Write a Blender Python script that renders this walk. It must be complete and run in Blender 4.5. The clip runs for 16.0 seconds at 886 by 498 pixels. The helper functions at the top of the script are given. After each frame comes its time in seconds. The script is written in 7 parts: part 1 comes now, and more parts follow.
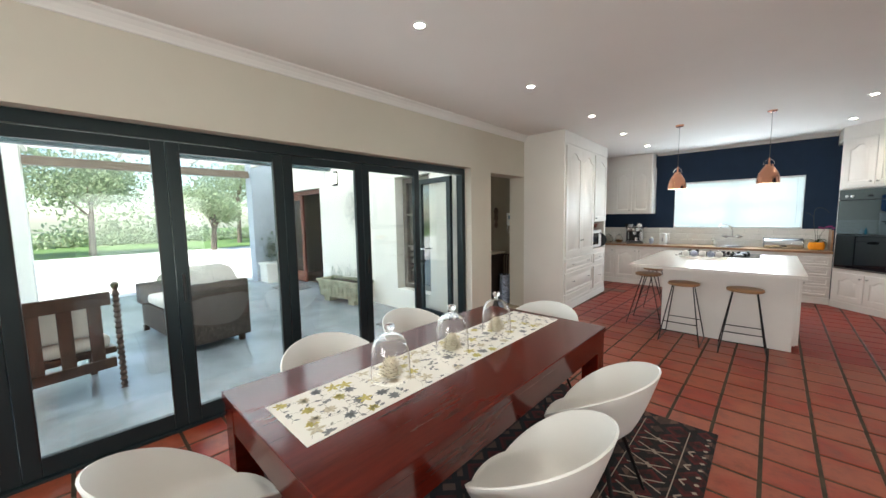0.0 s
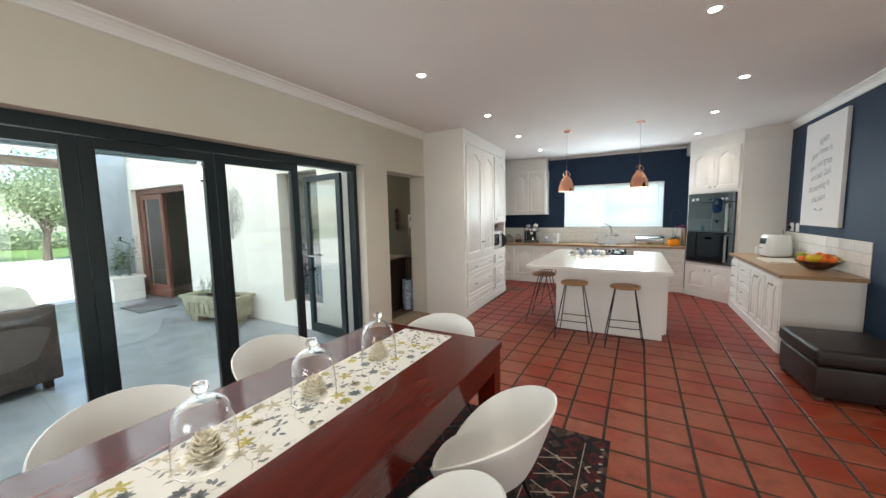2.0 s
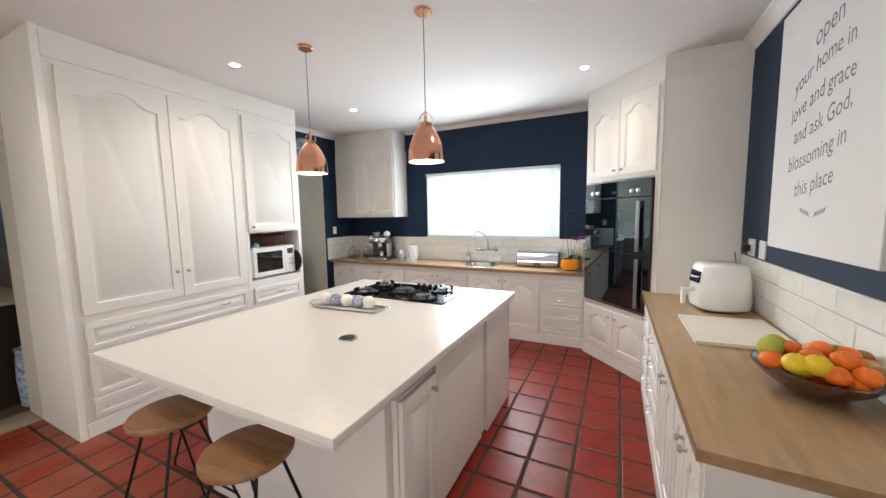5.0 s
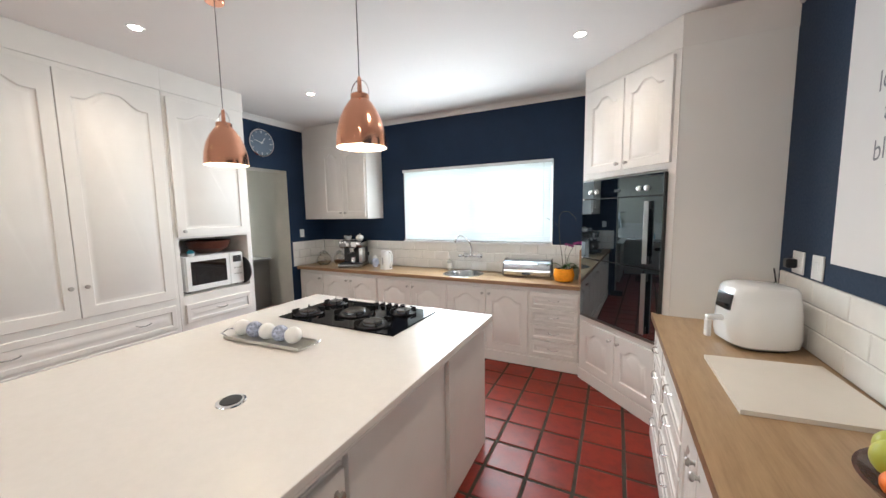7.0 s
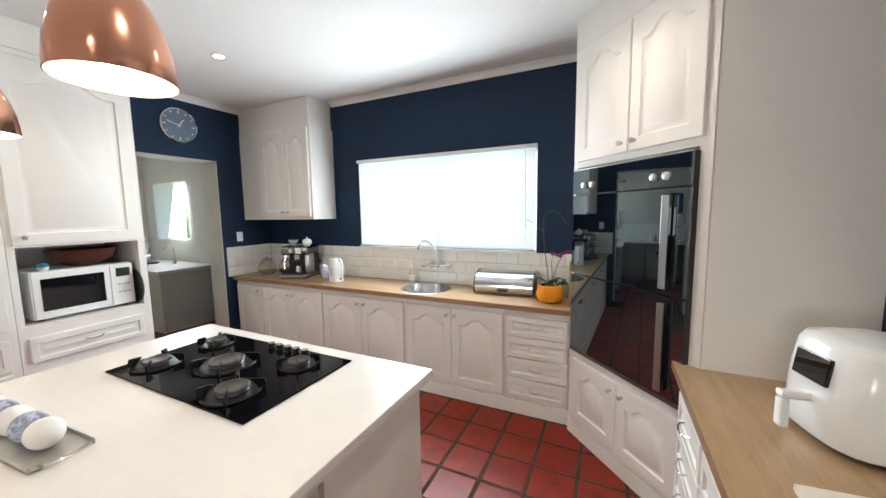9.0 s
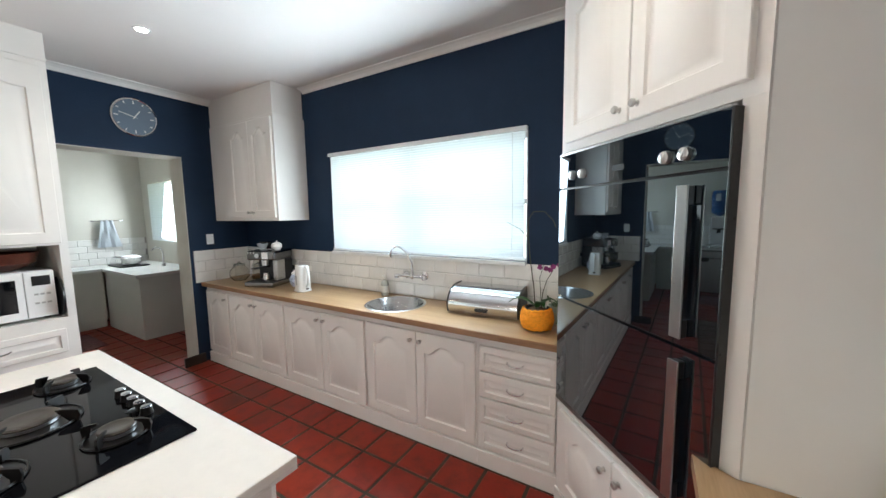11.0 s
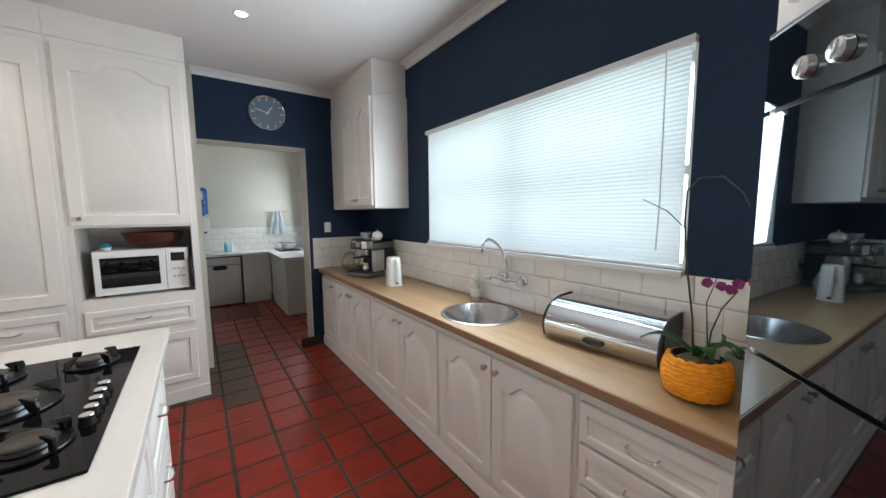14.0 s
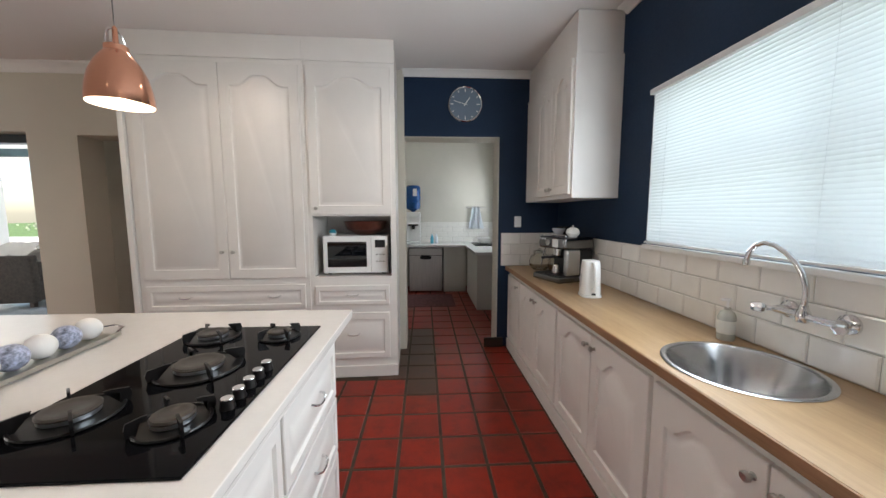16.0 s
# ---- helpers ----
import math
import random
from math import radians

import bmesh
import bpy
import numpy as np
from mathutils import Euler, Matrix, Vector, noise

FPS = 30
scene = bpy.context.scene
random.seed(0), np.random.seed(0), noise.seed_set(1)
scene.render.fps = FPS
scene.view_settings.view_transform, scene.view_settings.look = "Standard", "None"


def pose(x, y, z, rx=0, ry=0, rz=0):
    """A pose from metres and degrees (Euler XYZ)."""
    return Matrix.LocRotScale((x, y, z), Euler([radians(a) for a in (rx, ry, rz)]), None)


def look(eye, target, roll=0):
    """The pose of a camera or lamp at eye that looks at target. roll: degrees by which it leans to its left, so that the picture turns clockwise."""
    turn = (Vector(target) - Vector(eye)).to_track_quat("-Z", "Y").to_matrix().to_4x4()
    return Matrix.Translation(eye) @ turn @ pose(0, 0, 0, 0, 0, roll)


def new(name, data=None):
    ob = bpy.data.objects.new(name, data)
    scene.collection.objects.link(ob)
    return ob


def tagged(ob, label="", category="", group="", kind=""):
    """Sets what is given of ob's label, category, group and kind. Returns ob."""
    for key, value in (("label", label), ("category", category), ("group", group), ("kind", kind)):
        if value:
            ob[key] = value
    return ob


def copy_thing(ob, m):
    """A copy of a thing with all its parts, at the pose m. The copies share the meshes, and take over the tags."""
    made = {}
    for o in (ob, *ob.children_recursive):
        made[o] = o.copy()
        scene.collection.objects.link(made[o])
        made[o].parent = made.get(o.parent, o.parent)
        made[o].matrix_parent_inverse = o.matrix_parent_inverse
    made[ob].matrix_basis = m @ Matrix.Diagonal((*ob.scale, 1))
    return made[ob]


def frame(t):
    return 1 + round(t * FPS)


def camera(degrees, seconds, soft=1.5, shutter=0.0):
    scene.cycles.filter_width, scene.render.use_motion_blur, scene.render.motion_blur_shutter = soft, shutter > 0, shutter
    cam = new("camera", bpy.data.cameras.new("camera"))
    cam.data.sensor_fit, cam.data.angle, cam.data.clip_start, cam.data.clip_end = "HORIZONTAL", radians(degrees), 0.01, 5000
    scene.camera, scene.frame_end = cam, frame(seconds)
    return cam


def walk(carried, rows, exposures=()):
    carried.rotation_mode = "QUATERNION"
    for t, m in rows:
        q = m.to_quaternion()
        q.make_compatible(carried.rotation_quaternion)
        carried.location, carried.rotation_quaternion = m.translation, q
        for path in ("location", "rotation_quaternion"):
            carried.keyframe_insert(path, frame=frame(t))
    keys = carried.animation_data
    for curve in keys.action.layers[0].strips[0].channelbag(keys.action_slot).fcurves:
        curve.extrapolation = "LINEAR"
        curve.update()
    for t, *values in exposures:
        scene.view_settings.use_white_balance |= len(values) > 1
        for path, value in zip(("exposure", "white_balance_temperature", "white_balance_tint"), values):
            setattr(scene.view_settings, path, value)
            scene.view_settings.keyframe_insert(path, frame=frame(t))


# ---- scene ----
cam = camera(103.8, 16.0)
METRES, EYE, TILT, LEAN, TURN = 8.0, 1.53, 0.0, 0.0, 43.3
ROWS = [
    (0.0, 0.0, 0.0, 0.0, -0.09, -5.35, 1.0),
    (0.5, 0.0012, 0.012, 0.0006, -3.6, -5.44, 1.05),
    (1.0, 0.0032, 0.0274, 0.0027, -7.48, -5.48, 1.07),
    (1.5, 0.011, 0.0375, 0.0038, -10.88, -5.57, 1.11),
    (2.0, 0.031, 0.048, 0.0025, -14.46, -5.6, 1.16),
    (2.5, 0.0535, 0.0588, 0.003, -17.46, -5.68, 1.18),
    (3.0, 0.0705, 0.0703, 0.0026, -20.11, -5.72, 1.22),
    (3.5, 0.09, 0.0868, 0.001, -22.52, -5.72, 1.32),
    (3.6, 0.1084, 0.1018, -0.0008, -24.50, -5.63, 1.20),
    (3.7, 0.1336, 0.1223, -0.0029, -26.00, -5.53, 1.10),
    (3.8, 0.1629, 0.1422, -0.0044, -26.80, -5.45, 1.00),
    (3.9, 0.1958, 0.1583, -0.0045, -27.30, -5.40, 1.00),
    (4.0, 0.2295, 0.1722, -0.0040, -27.30, -5.36, 1.00),
    (4.1, 0.2646, 0.1828, -0.0013, -26.00, -5.42, 1.00),
    (4.2, 0.2997, 0.1934, 0.0013, -23.90, -5.52, 1.00),
    (4.3, 0.3333, 0.2077, 0.0019, -21.60, -5.60, 1.00),
    (4.4, 0.3670, 0.2221, 0.0020, -19.30, -5.67, 1.00),
    (4.5, 0.4007, 0.2365, 0.0019, -17.11, -5.72, 1.01),
    (7.0, 0.5034, 0.3498, 0.0051, -17.19, -5.9, 0.94),
    (7.5, 0.5221, 0.3733, 0.0053, -17.01, -5.93, 0.92),
    (8.0, 0.5387, 0.4035, 0.0062, -17.3, -5.94, 0.89),
    (8.5, 0.5546, 0.4211, 0.0064, -17.54, -6.01, 0.89),
    (9.0, 0.5772, 0.4334, 0.0048, -17.65, -6.02, 0.86),
    (11.5, 0.6644, 0.4972, 0.0041, -9.85, -5.89, 0.79),
    (12.0, 0.6731, 0.5091, 0.0017, -6.84, -5.87, 0.71),
    (12.5, 0.6848, 0.5245, -0.0002, -3.69, -5.89, 0.71),
    (13.0, 0.6947, 0.5397, -0.0018, 0.18, -5.89, 0.71),
    (13.5, 0.7006, 0.5537, -0.0047, 5.5, -5.88, 0.64),
    (14.0, 0.7016, 0.5648, -0.0083, 11.36, -5.86, 0.54),
    (14.5, 0.6997, 0.5771, -0.0107, 18.82, -5.85, 0.44),
    (15.0, 0.6959, 0.5922, -0.0121, 26.33, -5.83, 0.35),
    (15.5, 0.6905, 0.6082, -0.0129, 35.23, -5.86, 0.2),
    (16.0, 0.6857, 0.6219, -0.0151, 43.66, -5.89, 0.07),
]
walk(cam, [(t, pose(0, 0, EYE, TILT, LEAN, TURN) @ pose(METRES * x, METRES * y, METRES * z, 90 + pitch, roll, yaw)) for t, x, y, z, yaw, pitch, roll in ROWS],
     [(0.0, 1.35, 6250, 4), (3.5, 1.4, 6300, 5), (4.5, 1.55, 6450, 8), (7.0, 1.45, 6450, 9), (9.0, 1.5, 6400, 7), (11.5, 1.3, 6200, 6), (13.0, 1.08, 6200, 7), (14.5, 0.97, 6350, 9), (16.0, 0.9, 6500, 11)])

# ---- world, sun, lamps ----
world = bpy.data.worlds.new("world")
scene.world = world
world.use_nodes = True
wn, wl = world.node_tree.nodes, world.node_tree.links
sky = wn.new("ShaderNodeTexSky")
sky.sky_type = "NISHITA"
sky.sun_disc = False
sky.sun_elevation = radians(55.5)
sky.sun_rotation = radians(151)
wn["Background"].inputs["Strength"].default_value = 0.15
wl.new(sky.outputs[0], wn["Background"].inputs["Color"])

sun = bpy.data.lights.new("sun", "SUN")
sun.energy, sun.angle, sun.color = 5.0, radians(0.6), (1.0, 0.95, 0.88)
sun_ob = new("sun", sun)
sun_ob.matrix_world = look((10, -18, 30), (0, 0, 0))


def area_light(name, place, target, sx, sy, watts, colour=(1, 1, 1)):
    d = bpy.data.lights.new(name, "AREA")
    d.shape, d.size, d.size_y, d.energy, d.color = "RECTANGLE", sx, sy, watts, colour
    ob = new(name, d)
    ob.matrix_world = look(place, target)
    return ob


area_light("daylight_kitchen_window", (-0.55, 9.02, 1.70), (-0.55, 0, 1.55), 1.95, 1.0, 10, (0.80, 0.91, 1.0))
area_light("daylight_through_blind", (-0.50, 8.63, 1.66), (-1.1, 0, 1.3), 1.4, 0.8, 21, (0.84, 0.93, 1.0))
area_light("daylight_folding_doors", (-2.86, 0.9, 1.25), (0, 0.9, 1.1), 5.2, 1.7, 8, (0.95, 0.98, 1.0))
area_light("daylight_scullery_window", (-5.3, 8.80, 1.65), (-5.0, 7, 1.55), 0.8, 0.8, 13, (0.88, 0.95, 1.0))
# Added fill from the east, at an opening that never comes into view.
area_light("daylight_rear_opening", (3.9, 1.2, 1.2), (0, 1.6, 1.0), 2.0, 1.8, 14, (1.0, 0.97, 0.93))
# Added fill in front of the solid south wall, which has no window.
area_light("daylight_south_window", (-0.3, -2.55, 1.5), (0.3, 5, 1.2), 2.6, 1.4, 44, (1.0, 0.98, 0.95))

DOWNLIGHTS = [(-1.74, 0.1), (-1.74, 1.66), (-1.77, 3.17), (-1.74, 4.67), (-1.76, 6.05), (-1.75, 7.47),
              (0.31, 3.26), (0.77, 4.78), (0.76, 6.10), (0.764, 7.49), (0.31, 1.7), (0.31, 0.1)]
CEIL = 2.78
SPOT_W = 12

# ---- materials ----
MATS = {}


def nodes(name):
    m = bpy.data.materials.new(name)
    m.use_nodes = True
    t = m.node_tree
    return m, t, t.nodes["Principled BSDF"]


def ramp(t, stops):
    r = t.nodes.new("ShaderNodeValToRGB")
    e = r.color_ramp.elements
    while len(e) < len(stops):
        e.new(0.5)
    for k, (p, c) in zip(e, stops):
        k.position, k.color = p, (*c, 1)
    return r


def coords(t, scale=(1, 1, 1), space="Object"):
    c = t.nodes.new("ShaderNodeTexCoord")
    m = t.nodes.new("ShaderNodeMapping")
    m.inputs["Scale"].default_value = scale
    t.links.new(c.outputs[space], m.inputs["Vector"])
    return m


def noisy(t, vec, scale, detail=4, rough=0.6):
    n = t.nodes.new("ShaderNodeTexNoise")
    n.inputs["Scale"].default_value, n.inputs["Detail"].default_value, n.inputs["Roughness"].default_value = scale, detail, rough
    t.links.new(vec.outputs[0], n.inputs["Vector"])
    return n


def shade(c, k):
    return tuple(min(1.0, v * k) for v in c)


def bumped(t, b, height, strength, distance=0.002):
    u = t.nodes.new("ShaderNodeBump")
    u.inputs["Strength"].default_value, u.inputs["Distance"].default_value = strength, distance
    t.links.new(height, u.inputs["Height"])
    t.links.new(u.outputs[0], b.inputs["Normal"])


def plain(name, colour, rough=0.5, metal=0.0, vary=0.08, scale=3.0, bump=0.0, fine=60.0, coat=0.0, sheen=0.0, stretch=(1, 1, 1), trans=0.0, ior=1.45):
    """A painted, moulded or cast surface with two scales of variation."""
    if name in MATS:
        return MATS[name]
    m, t, b = nodes(name)
    v = coords(t, stretch)
    n = noisy(t, v, scale)
    r = ramp(t, [(0.3, shade(colour, 1 - vary)), (0.7, shade(colour, 1 + vary))])
    t.links.new(n.outputs[0], r.inputs[0])
    t.links.new(r.outputs[0], b.inputs["Base Color"])
    f = noisy(t, v, fine, 3)
    rr = t.nodes.new("ShaderNodeMapRange")
    rr.inputs["To Min"].default_value, rr.inputs["To Max"].default_value = max(0.02, rough * 0.8), min(1, rough * 1.2)
    t.links.new(f.outputs[0], rr.inputs["Value"])
    t.links.new(rr.outputs[0], b.inputs["Roughness"])
    b.inputs["Metallic"].default_value = metal
    b.inputs["Coat Weight"].default_value = coat
    b.inputs["Sheen Weight"].default_value = sheen
    b.inputs["Transmission Weight"].default_value = trans
    b.inputs["IOR"].default_value = ior
    if bump:
        bumped(t, b, f.outputs[0], bump)
    MATS[name] = m
    return m


def grainy(name, dark, light, axis="Y", rough=0.35, scale=1.0, coat=0.0, per_object=0.0, bump=0.1):
    """Wood with grain along one axis."""
    if name in MATS:
        return MATS[name]
    m, t, b = nodes(name)
    s = {"X": (1.2, 14, 14), "Y": (14, 1.2, 14), "Z": (14, 14, 1.2)}[axis]
    v = coords(t, tuple(k * scale for k in s))
    n = noisy(t, v, 1.5, 6, 0.65)
    v2 = coords(t, tuple(k * scale * 6 for k in s))
    n2 = noisy(t, v2, 2.0, 4)
    mix = t.nodes.new("ShaderNodeMath")
    mix.operation = "MULTIPLY_ADD"
    mix.inputs[1].default_value = 0.35
    t.links.new(n2.outputs[0], mix.inputs[0])
    t.links.new(n.outputs[0], mix.inputs[2])
    mid = tuple((a + c) / 2 for a, c in zip(dark, light))
    r = ramp(t, [(0.45, dark), (0.62, mid), (0.85, light)])
    t.links.new(mix.outputs[0], r.inputs[0])
    out = r.outputs[0]
    if per_object:
        oi = t.nodes.new("ShaderNodeObjectInfo")
        h = t.nodes.new("ShaderNodeHueSaturation")
        mr = t.nodes.new("ShaderNodeMapRange")
        mr.inputs["To Min"].default_value, mr.inputs["To Max"].default_value = 1 - per_object, 1 + per_object
        t.links.new(oi.outputs["Random"], mr.inputs["Value"])
        t.links.new(mr.outputs[0], h.inputs["Value"])
        t.links.new(out, h.inputs["Color"])
        out = h.outputs[0]
    t.links.new(out, b.inputs["Base Color"])
    b.inputs["Roughness"].default_value = rough
    b.inputs["Coat Weight"].default_value = coat
    b.inputs["Coat Roughness"].default_value = 0.08
    if bump:
        bumped(t, b, mix.outputs[0], bump, 0.001)
    MATS[name] = m
    return m


def tile_material(name, stops):
    m, t, b = nodes(name)
    v = coords(t, space="Object")
    geo = t.nodes.new("ShaderNodeNewGeometry")
    n = noisy(t, geo, 9, 6, 0.7)
    t.links.new(geo.outputs["Position"], n.inputs["Vector"])
    big = noisy(t, geo, 0.9, 3)
    t.links.new(geo.outputs["Position"], big.inputs["Vector"])
    oi = t.nodes.new("ShaderNodeObjectInfo")
    r = ramp(t, stops)
    pick = t.nodes.new("ShaderNodeMix")
    pick.inputs[0].default_value = 0.62
    t.links.new(oi.outputs["Random"], pick.inputs[2])
    spread = t.nodes.new("ShaderNodeMapRange")
    spread.inputs["From Min"].default_value, spread.inputs["From Max"].default_value = 0.36, 0.64
    t.links.new(big.outputs[0], spread.inputs["Value"])
    t.links.new(spread.outputs[0], pick.inputs[3])
    t.links.new(pick.outputs[0], r.inputs[0])
    r2 = ramp(t, [(0.30, (0.45, 0.48, 0.44)), (0.52, (0.95, 0.95, 0.95)), (0.75, (1.15, 1.3, 1.4))])
    t.links.new(n.outputs[0], r2.inputs[0])
    mul = t.nodes.new("ShaderNodeMixRGB")
    mul.blend_type, mul.inputs[0].default_value = "MULTIPLY", 0.75
    t.links.new(r.outputs[0], mul.inputs[1])
    t.links.new(r2.outputs[0], mul.inputs[2])
    t.links.new(mul.outputs[0], b.inputs["Base Color"])
    rr = t.nodes.new("ShaderNodeMapRange")
    rr.inputs["To Min"].default_value, rr.inputs["To Max"].default_value = 0.22, 0.5
    t.links.new(n.outputs[0], rr.inputs["Value"])
    t.links.new(rr.outputs[0], b.inputs["Roughness"])
    bumped(t, b, n.outputs[0], 0.3, 0.003)
    return m


def glass(name, colour=(1, 1, 1), rough=0.0, ior=1.45):
    if name in MATS:
        return MATS[name]
    m, t, b = nodes(name)
    b.inputs["Base Color"].default_value = (*colour, 1)
    b.inputs["Roughness"].default_value, b.inputs["Transmission Weight"].default_value, b.inputs["IOR"].default_value = rough, 1.0, ior
    MATS[name] = m
    return m


def glow(name, colour, strength):
    if name in MATS:
        return MATS[name]
    m, t, b = nodes(name)
    b.inputs["Emission Color"].default_value = (*colour, 1)
    b.inputs["Emission Strength"].default_value = strength
    b.inputs["Base Color"].default_value = (*colour, 1)
    MATS[name] = m
    return m


def see_through(name, colour, part_clear):
    """A thin translucent sheet: light comes through it."""
    m, t, b = nodes(name)
    tr = t.nodes.new("ShaderNodeBsdfTranslucent")
    tr.inputs[0].default_value = (*colour, 1)
    b.inputs["Base Color"].default_value = (*colour, 1)
    b.inputs["Roughness"].default_value = 0.5
    mx = t.nodes.new("ShaderNodeMixShader")
    mx.inputs[0].default_value = part_clear
    t.links.new(b.outputs[0], mx.inputs[1])
    t.links.new(tr.outputs[0], mx.inputs[2])
    t.links.new(mx.outputs[0], t.nodes["Material Output"].inputs[0])
    MATS[name] = m
    return m


beige = plain("beige_wall_paint", (0.62, 0.58, 0.50), 0.75, vary=0.03, scale=1.2, bump=0.12, fine=45)
pale_wall = plain("pale_wall_paint", (0.81, 0.785, 0.745), 0.7, vary=0.03, scale=1.2, bump=0.1, fine=45)
navy = plain("navy_wall_paint", (0.009, 0.025, 0.058), 0.58, vary=0.12, scale=2.0, bump=0.18, fine=70)
navy.node_tree.nodes["Principled BSDF"].inputs["Specular IOR Level"].default_value = 0.3
ceiling_paint = plain("ceiling_paint", (0.76, 0.73, 0.71), 0.8, vary=0.02, scale=0.8, bump=0.06, fine=30)
cornice_paint = plain("cornice_paint", (0.80, 0.79, 0.77), 0.6, vary=0.02)
white_wood = plain("white_cabinet_paint", (0.78, 0.745, 0.705), 0.42, vary=0.025, scale=4, bump=0.05, fine=90)
quartz = plain("white_quartz", (0.76, 0.72, 0.68), 0.22, vary=0.02, scale=30, fine=200)
worktop_wood = grainy("oak_worktop", (0.27, 0.165, 0.080), (0.38, 0.25, 0.13), "X", 0.34, 0.9, 0.12)
worktop_wood_y = grainy("oak_worktop_lengthwise", (0.31, 0.19, 0.095), (0.43, 0.285, 0.155), "Y", 0.34, 0.9, 0.12)
edge_wood = grainy("worktop_edge", (0.20, 0.10, 0.045), (0.33, 0.18, 0.09), "X", 0.4, 1.0)
mahogany = grainy("mahogany", (0.045, 0.0032, 0.0018), (0.098, 0.008, 0.0038), "Y", 0.15, 0.35, 0.1, bump=0.0)
mahogany.node_tree.nodes["Principled BSDF"].inputs["Specular IOR Level"].default_value = 0.3
near_black_wood = grainy("near_black_wood", (0.010, 0.006, 0.005), (0.028, 0.015, 0.011), "Z", 0.4, 1.0)
dark_wood = grainy("dark_wood", (0.025, 0.012, 0.008), (0.07, 0.035, 0.02), "Z", 0.4, 1.0)
stool_wood = grainy("stool_seat_wood", (0.16, 0.075, 0.028), (0.34, 0.18, 0.08), "X", 0.4, 1.2)
alu = plain("dark_aluminium", (0.018, 0.028, 0.032), 0.35, metal=0.3, vary=0.1)
steel_black = plain("black_steel", (0.015, 0.015, 0.016), 0.4, metal=0.6)
chrome = plain("chrome", (0.75, 0.75, 0.76), 0.12, metal=1.0, vary=0.03)
brushed = plain("brushed_steel", (0.55, 0.55, 0.54), 0.28, metal=1.0, vary=0.08, scale=4, stretch=(1, 30, 30))
satin_nickel = plain("satin_nickel", (0.50, 0.48, 0.45), 0.34, metal=1.0, vary=0.05)
copper = plain("copper", (0.82, 0.42, 0.28), 0.16, metal=1.0, vary=0.05)
white_plastic = plain("white_plastic", (0.80, 0.80, 0.79), 0.25, vary=0.02)
chair_white = plain("chair_polypropylene", (0.72, 0.71, 0.68), 0.38, vary=0.02, bump=0.03, fine=150)
black_plastic = plain("black_plastic", (0.012, 0.012, 0.013), 0.3)
black_glass = plain("black_glass", (0.004, 0.005, 0.007), 0.03, vary=0.05)
black_glass.node_tree.nodes["Principled BSDF"].inputs["Specular IOR Level"].default_value = 0.9
oven_glass = plain("mirror_black_oven_glass", (0.004, 0.006, 0.009), 0.015, vary=0.05, ior=1.95)
oven_glass.node_tree.nodes["Principled BSDF"].inputs["Specular IOR Level"].default_value = 0.95
oven_glass.node_tree.nodes["Principled BSDF"].inputs["Specular Tint"].default_value = (0.80, 0.93, 1.0, 1)
hob_glass = plain("hob_glass", (0.004, 0.004, 0.005), 0.05, vary=0.05)
hob_glass.node_tree.nodes["Principled BSDF"].inputs["Specular IOR Level"].default_value = 0.12
leather = plain("dark_brown_leather", (0.016, 0.009, 0.007), 0.46, vary=0.25, scale=6, bump=0.3, fine=160)
cast_iron = plain("cast_iron", (0.008, 0.007, 0.007), 0.32, metal=0.0, bump=0.1)
cast_iron.node_tree.nodes["Principled BSDF"].inputs["Specular IOR Level"].default_value = 0.35
burner_enamel = plain("burner_cap_enamel", (0.045, 0.036, 0.029), 0.42, vary=0.25, scale=20)
glazed = plain("white_glazed_tile", (0.80, 0.78, 0.74), 0.12, vary=0.03, scale=10, coat=0.4)
grout_dark = plain("floor_grout", (0.042, 0.031, 0.019), 0.9, vary=0.5, scale=7, bump=0.5, fine=120)
grout_grey = plain("wall_tile_grout", (0.38, 0.36, 0.33), 0.85)
quarry = tile_material("quarry_tile", [(0.0, (0.14, 0.016, 0.006)), (0.3, (0.215, 0.013, 0.004)), (0.6, (0.24, 0.016, 0.005)), (0.82, (0.23, 0.026, 0.009)), (1.0, (0.17, 0.036, 0.018))])
# Dining tiles: patchy wear, with the downlights' warm tone put into the colour.
warm_toned = tile_material("faded_quarry_tile", [(0.0, (0.19, 0.020, 0.008)), (0.28, (0.26, 0.030, 0.011)), (0.5, (0.29, 0.074, 0.038)), (0.72, (0.27, 0.060, 0.029)), (0.85, (0.26, 0.028, 0.010)), (1.0, (0.17, 0.045, 0.026))])
blackened = tile_material("blackened_quarry_tile", [(0.0, (0.050, 0.026, 0.014)), (1.0, (0.075, 0.032, 0.018))])
for tile_kind in (quarry, warm_toned, blackened):
    tile_kind.node_tree.nodes["Principled BSDF"].inputs["Specular IOR Level"].default_value = 0.35
clear = glass("clear_glass")
patio_concrete = plain("polished_patio_concrete", (0.26, 0.285, 0.30), 0.16, vary=0.3, scale=1.2, bump=0.04)
white_outside = plain("outside_white_render", (0.82, 0.79, 0.72), 0.85, vary=0.05, scale=2, bump=0.3, fine=40)
pane_mat, pt, pb = nodes("window_pane")
pb.inputs["Base Color"].default_value = (0.95, 0.98, 0.97, 1)
pb.inputs["Roughness"].default_value, pb.inputs["Transmission Weight"].default_value, pb.inputs["IOR"].default_value = 0.0, 1.0, 1.5
lamp_glow = glow("lamp_glow", (1.0, 0.93, 0.82), 30)


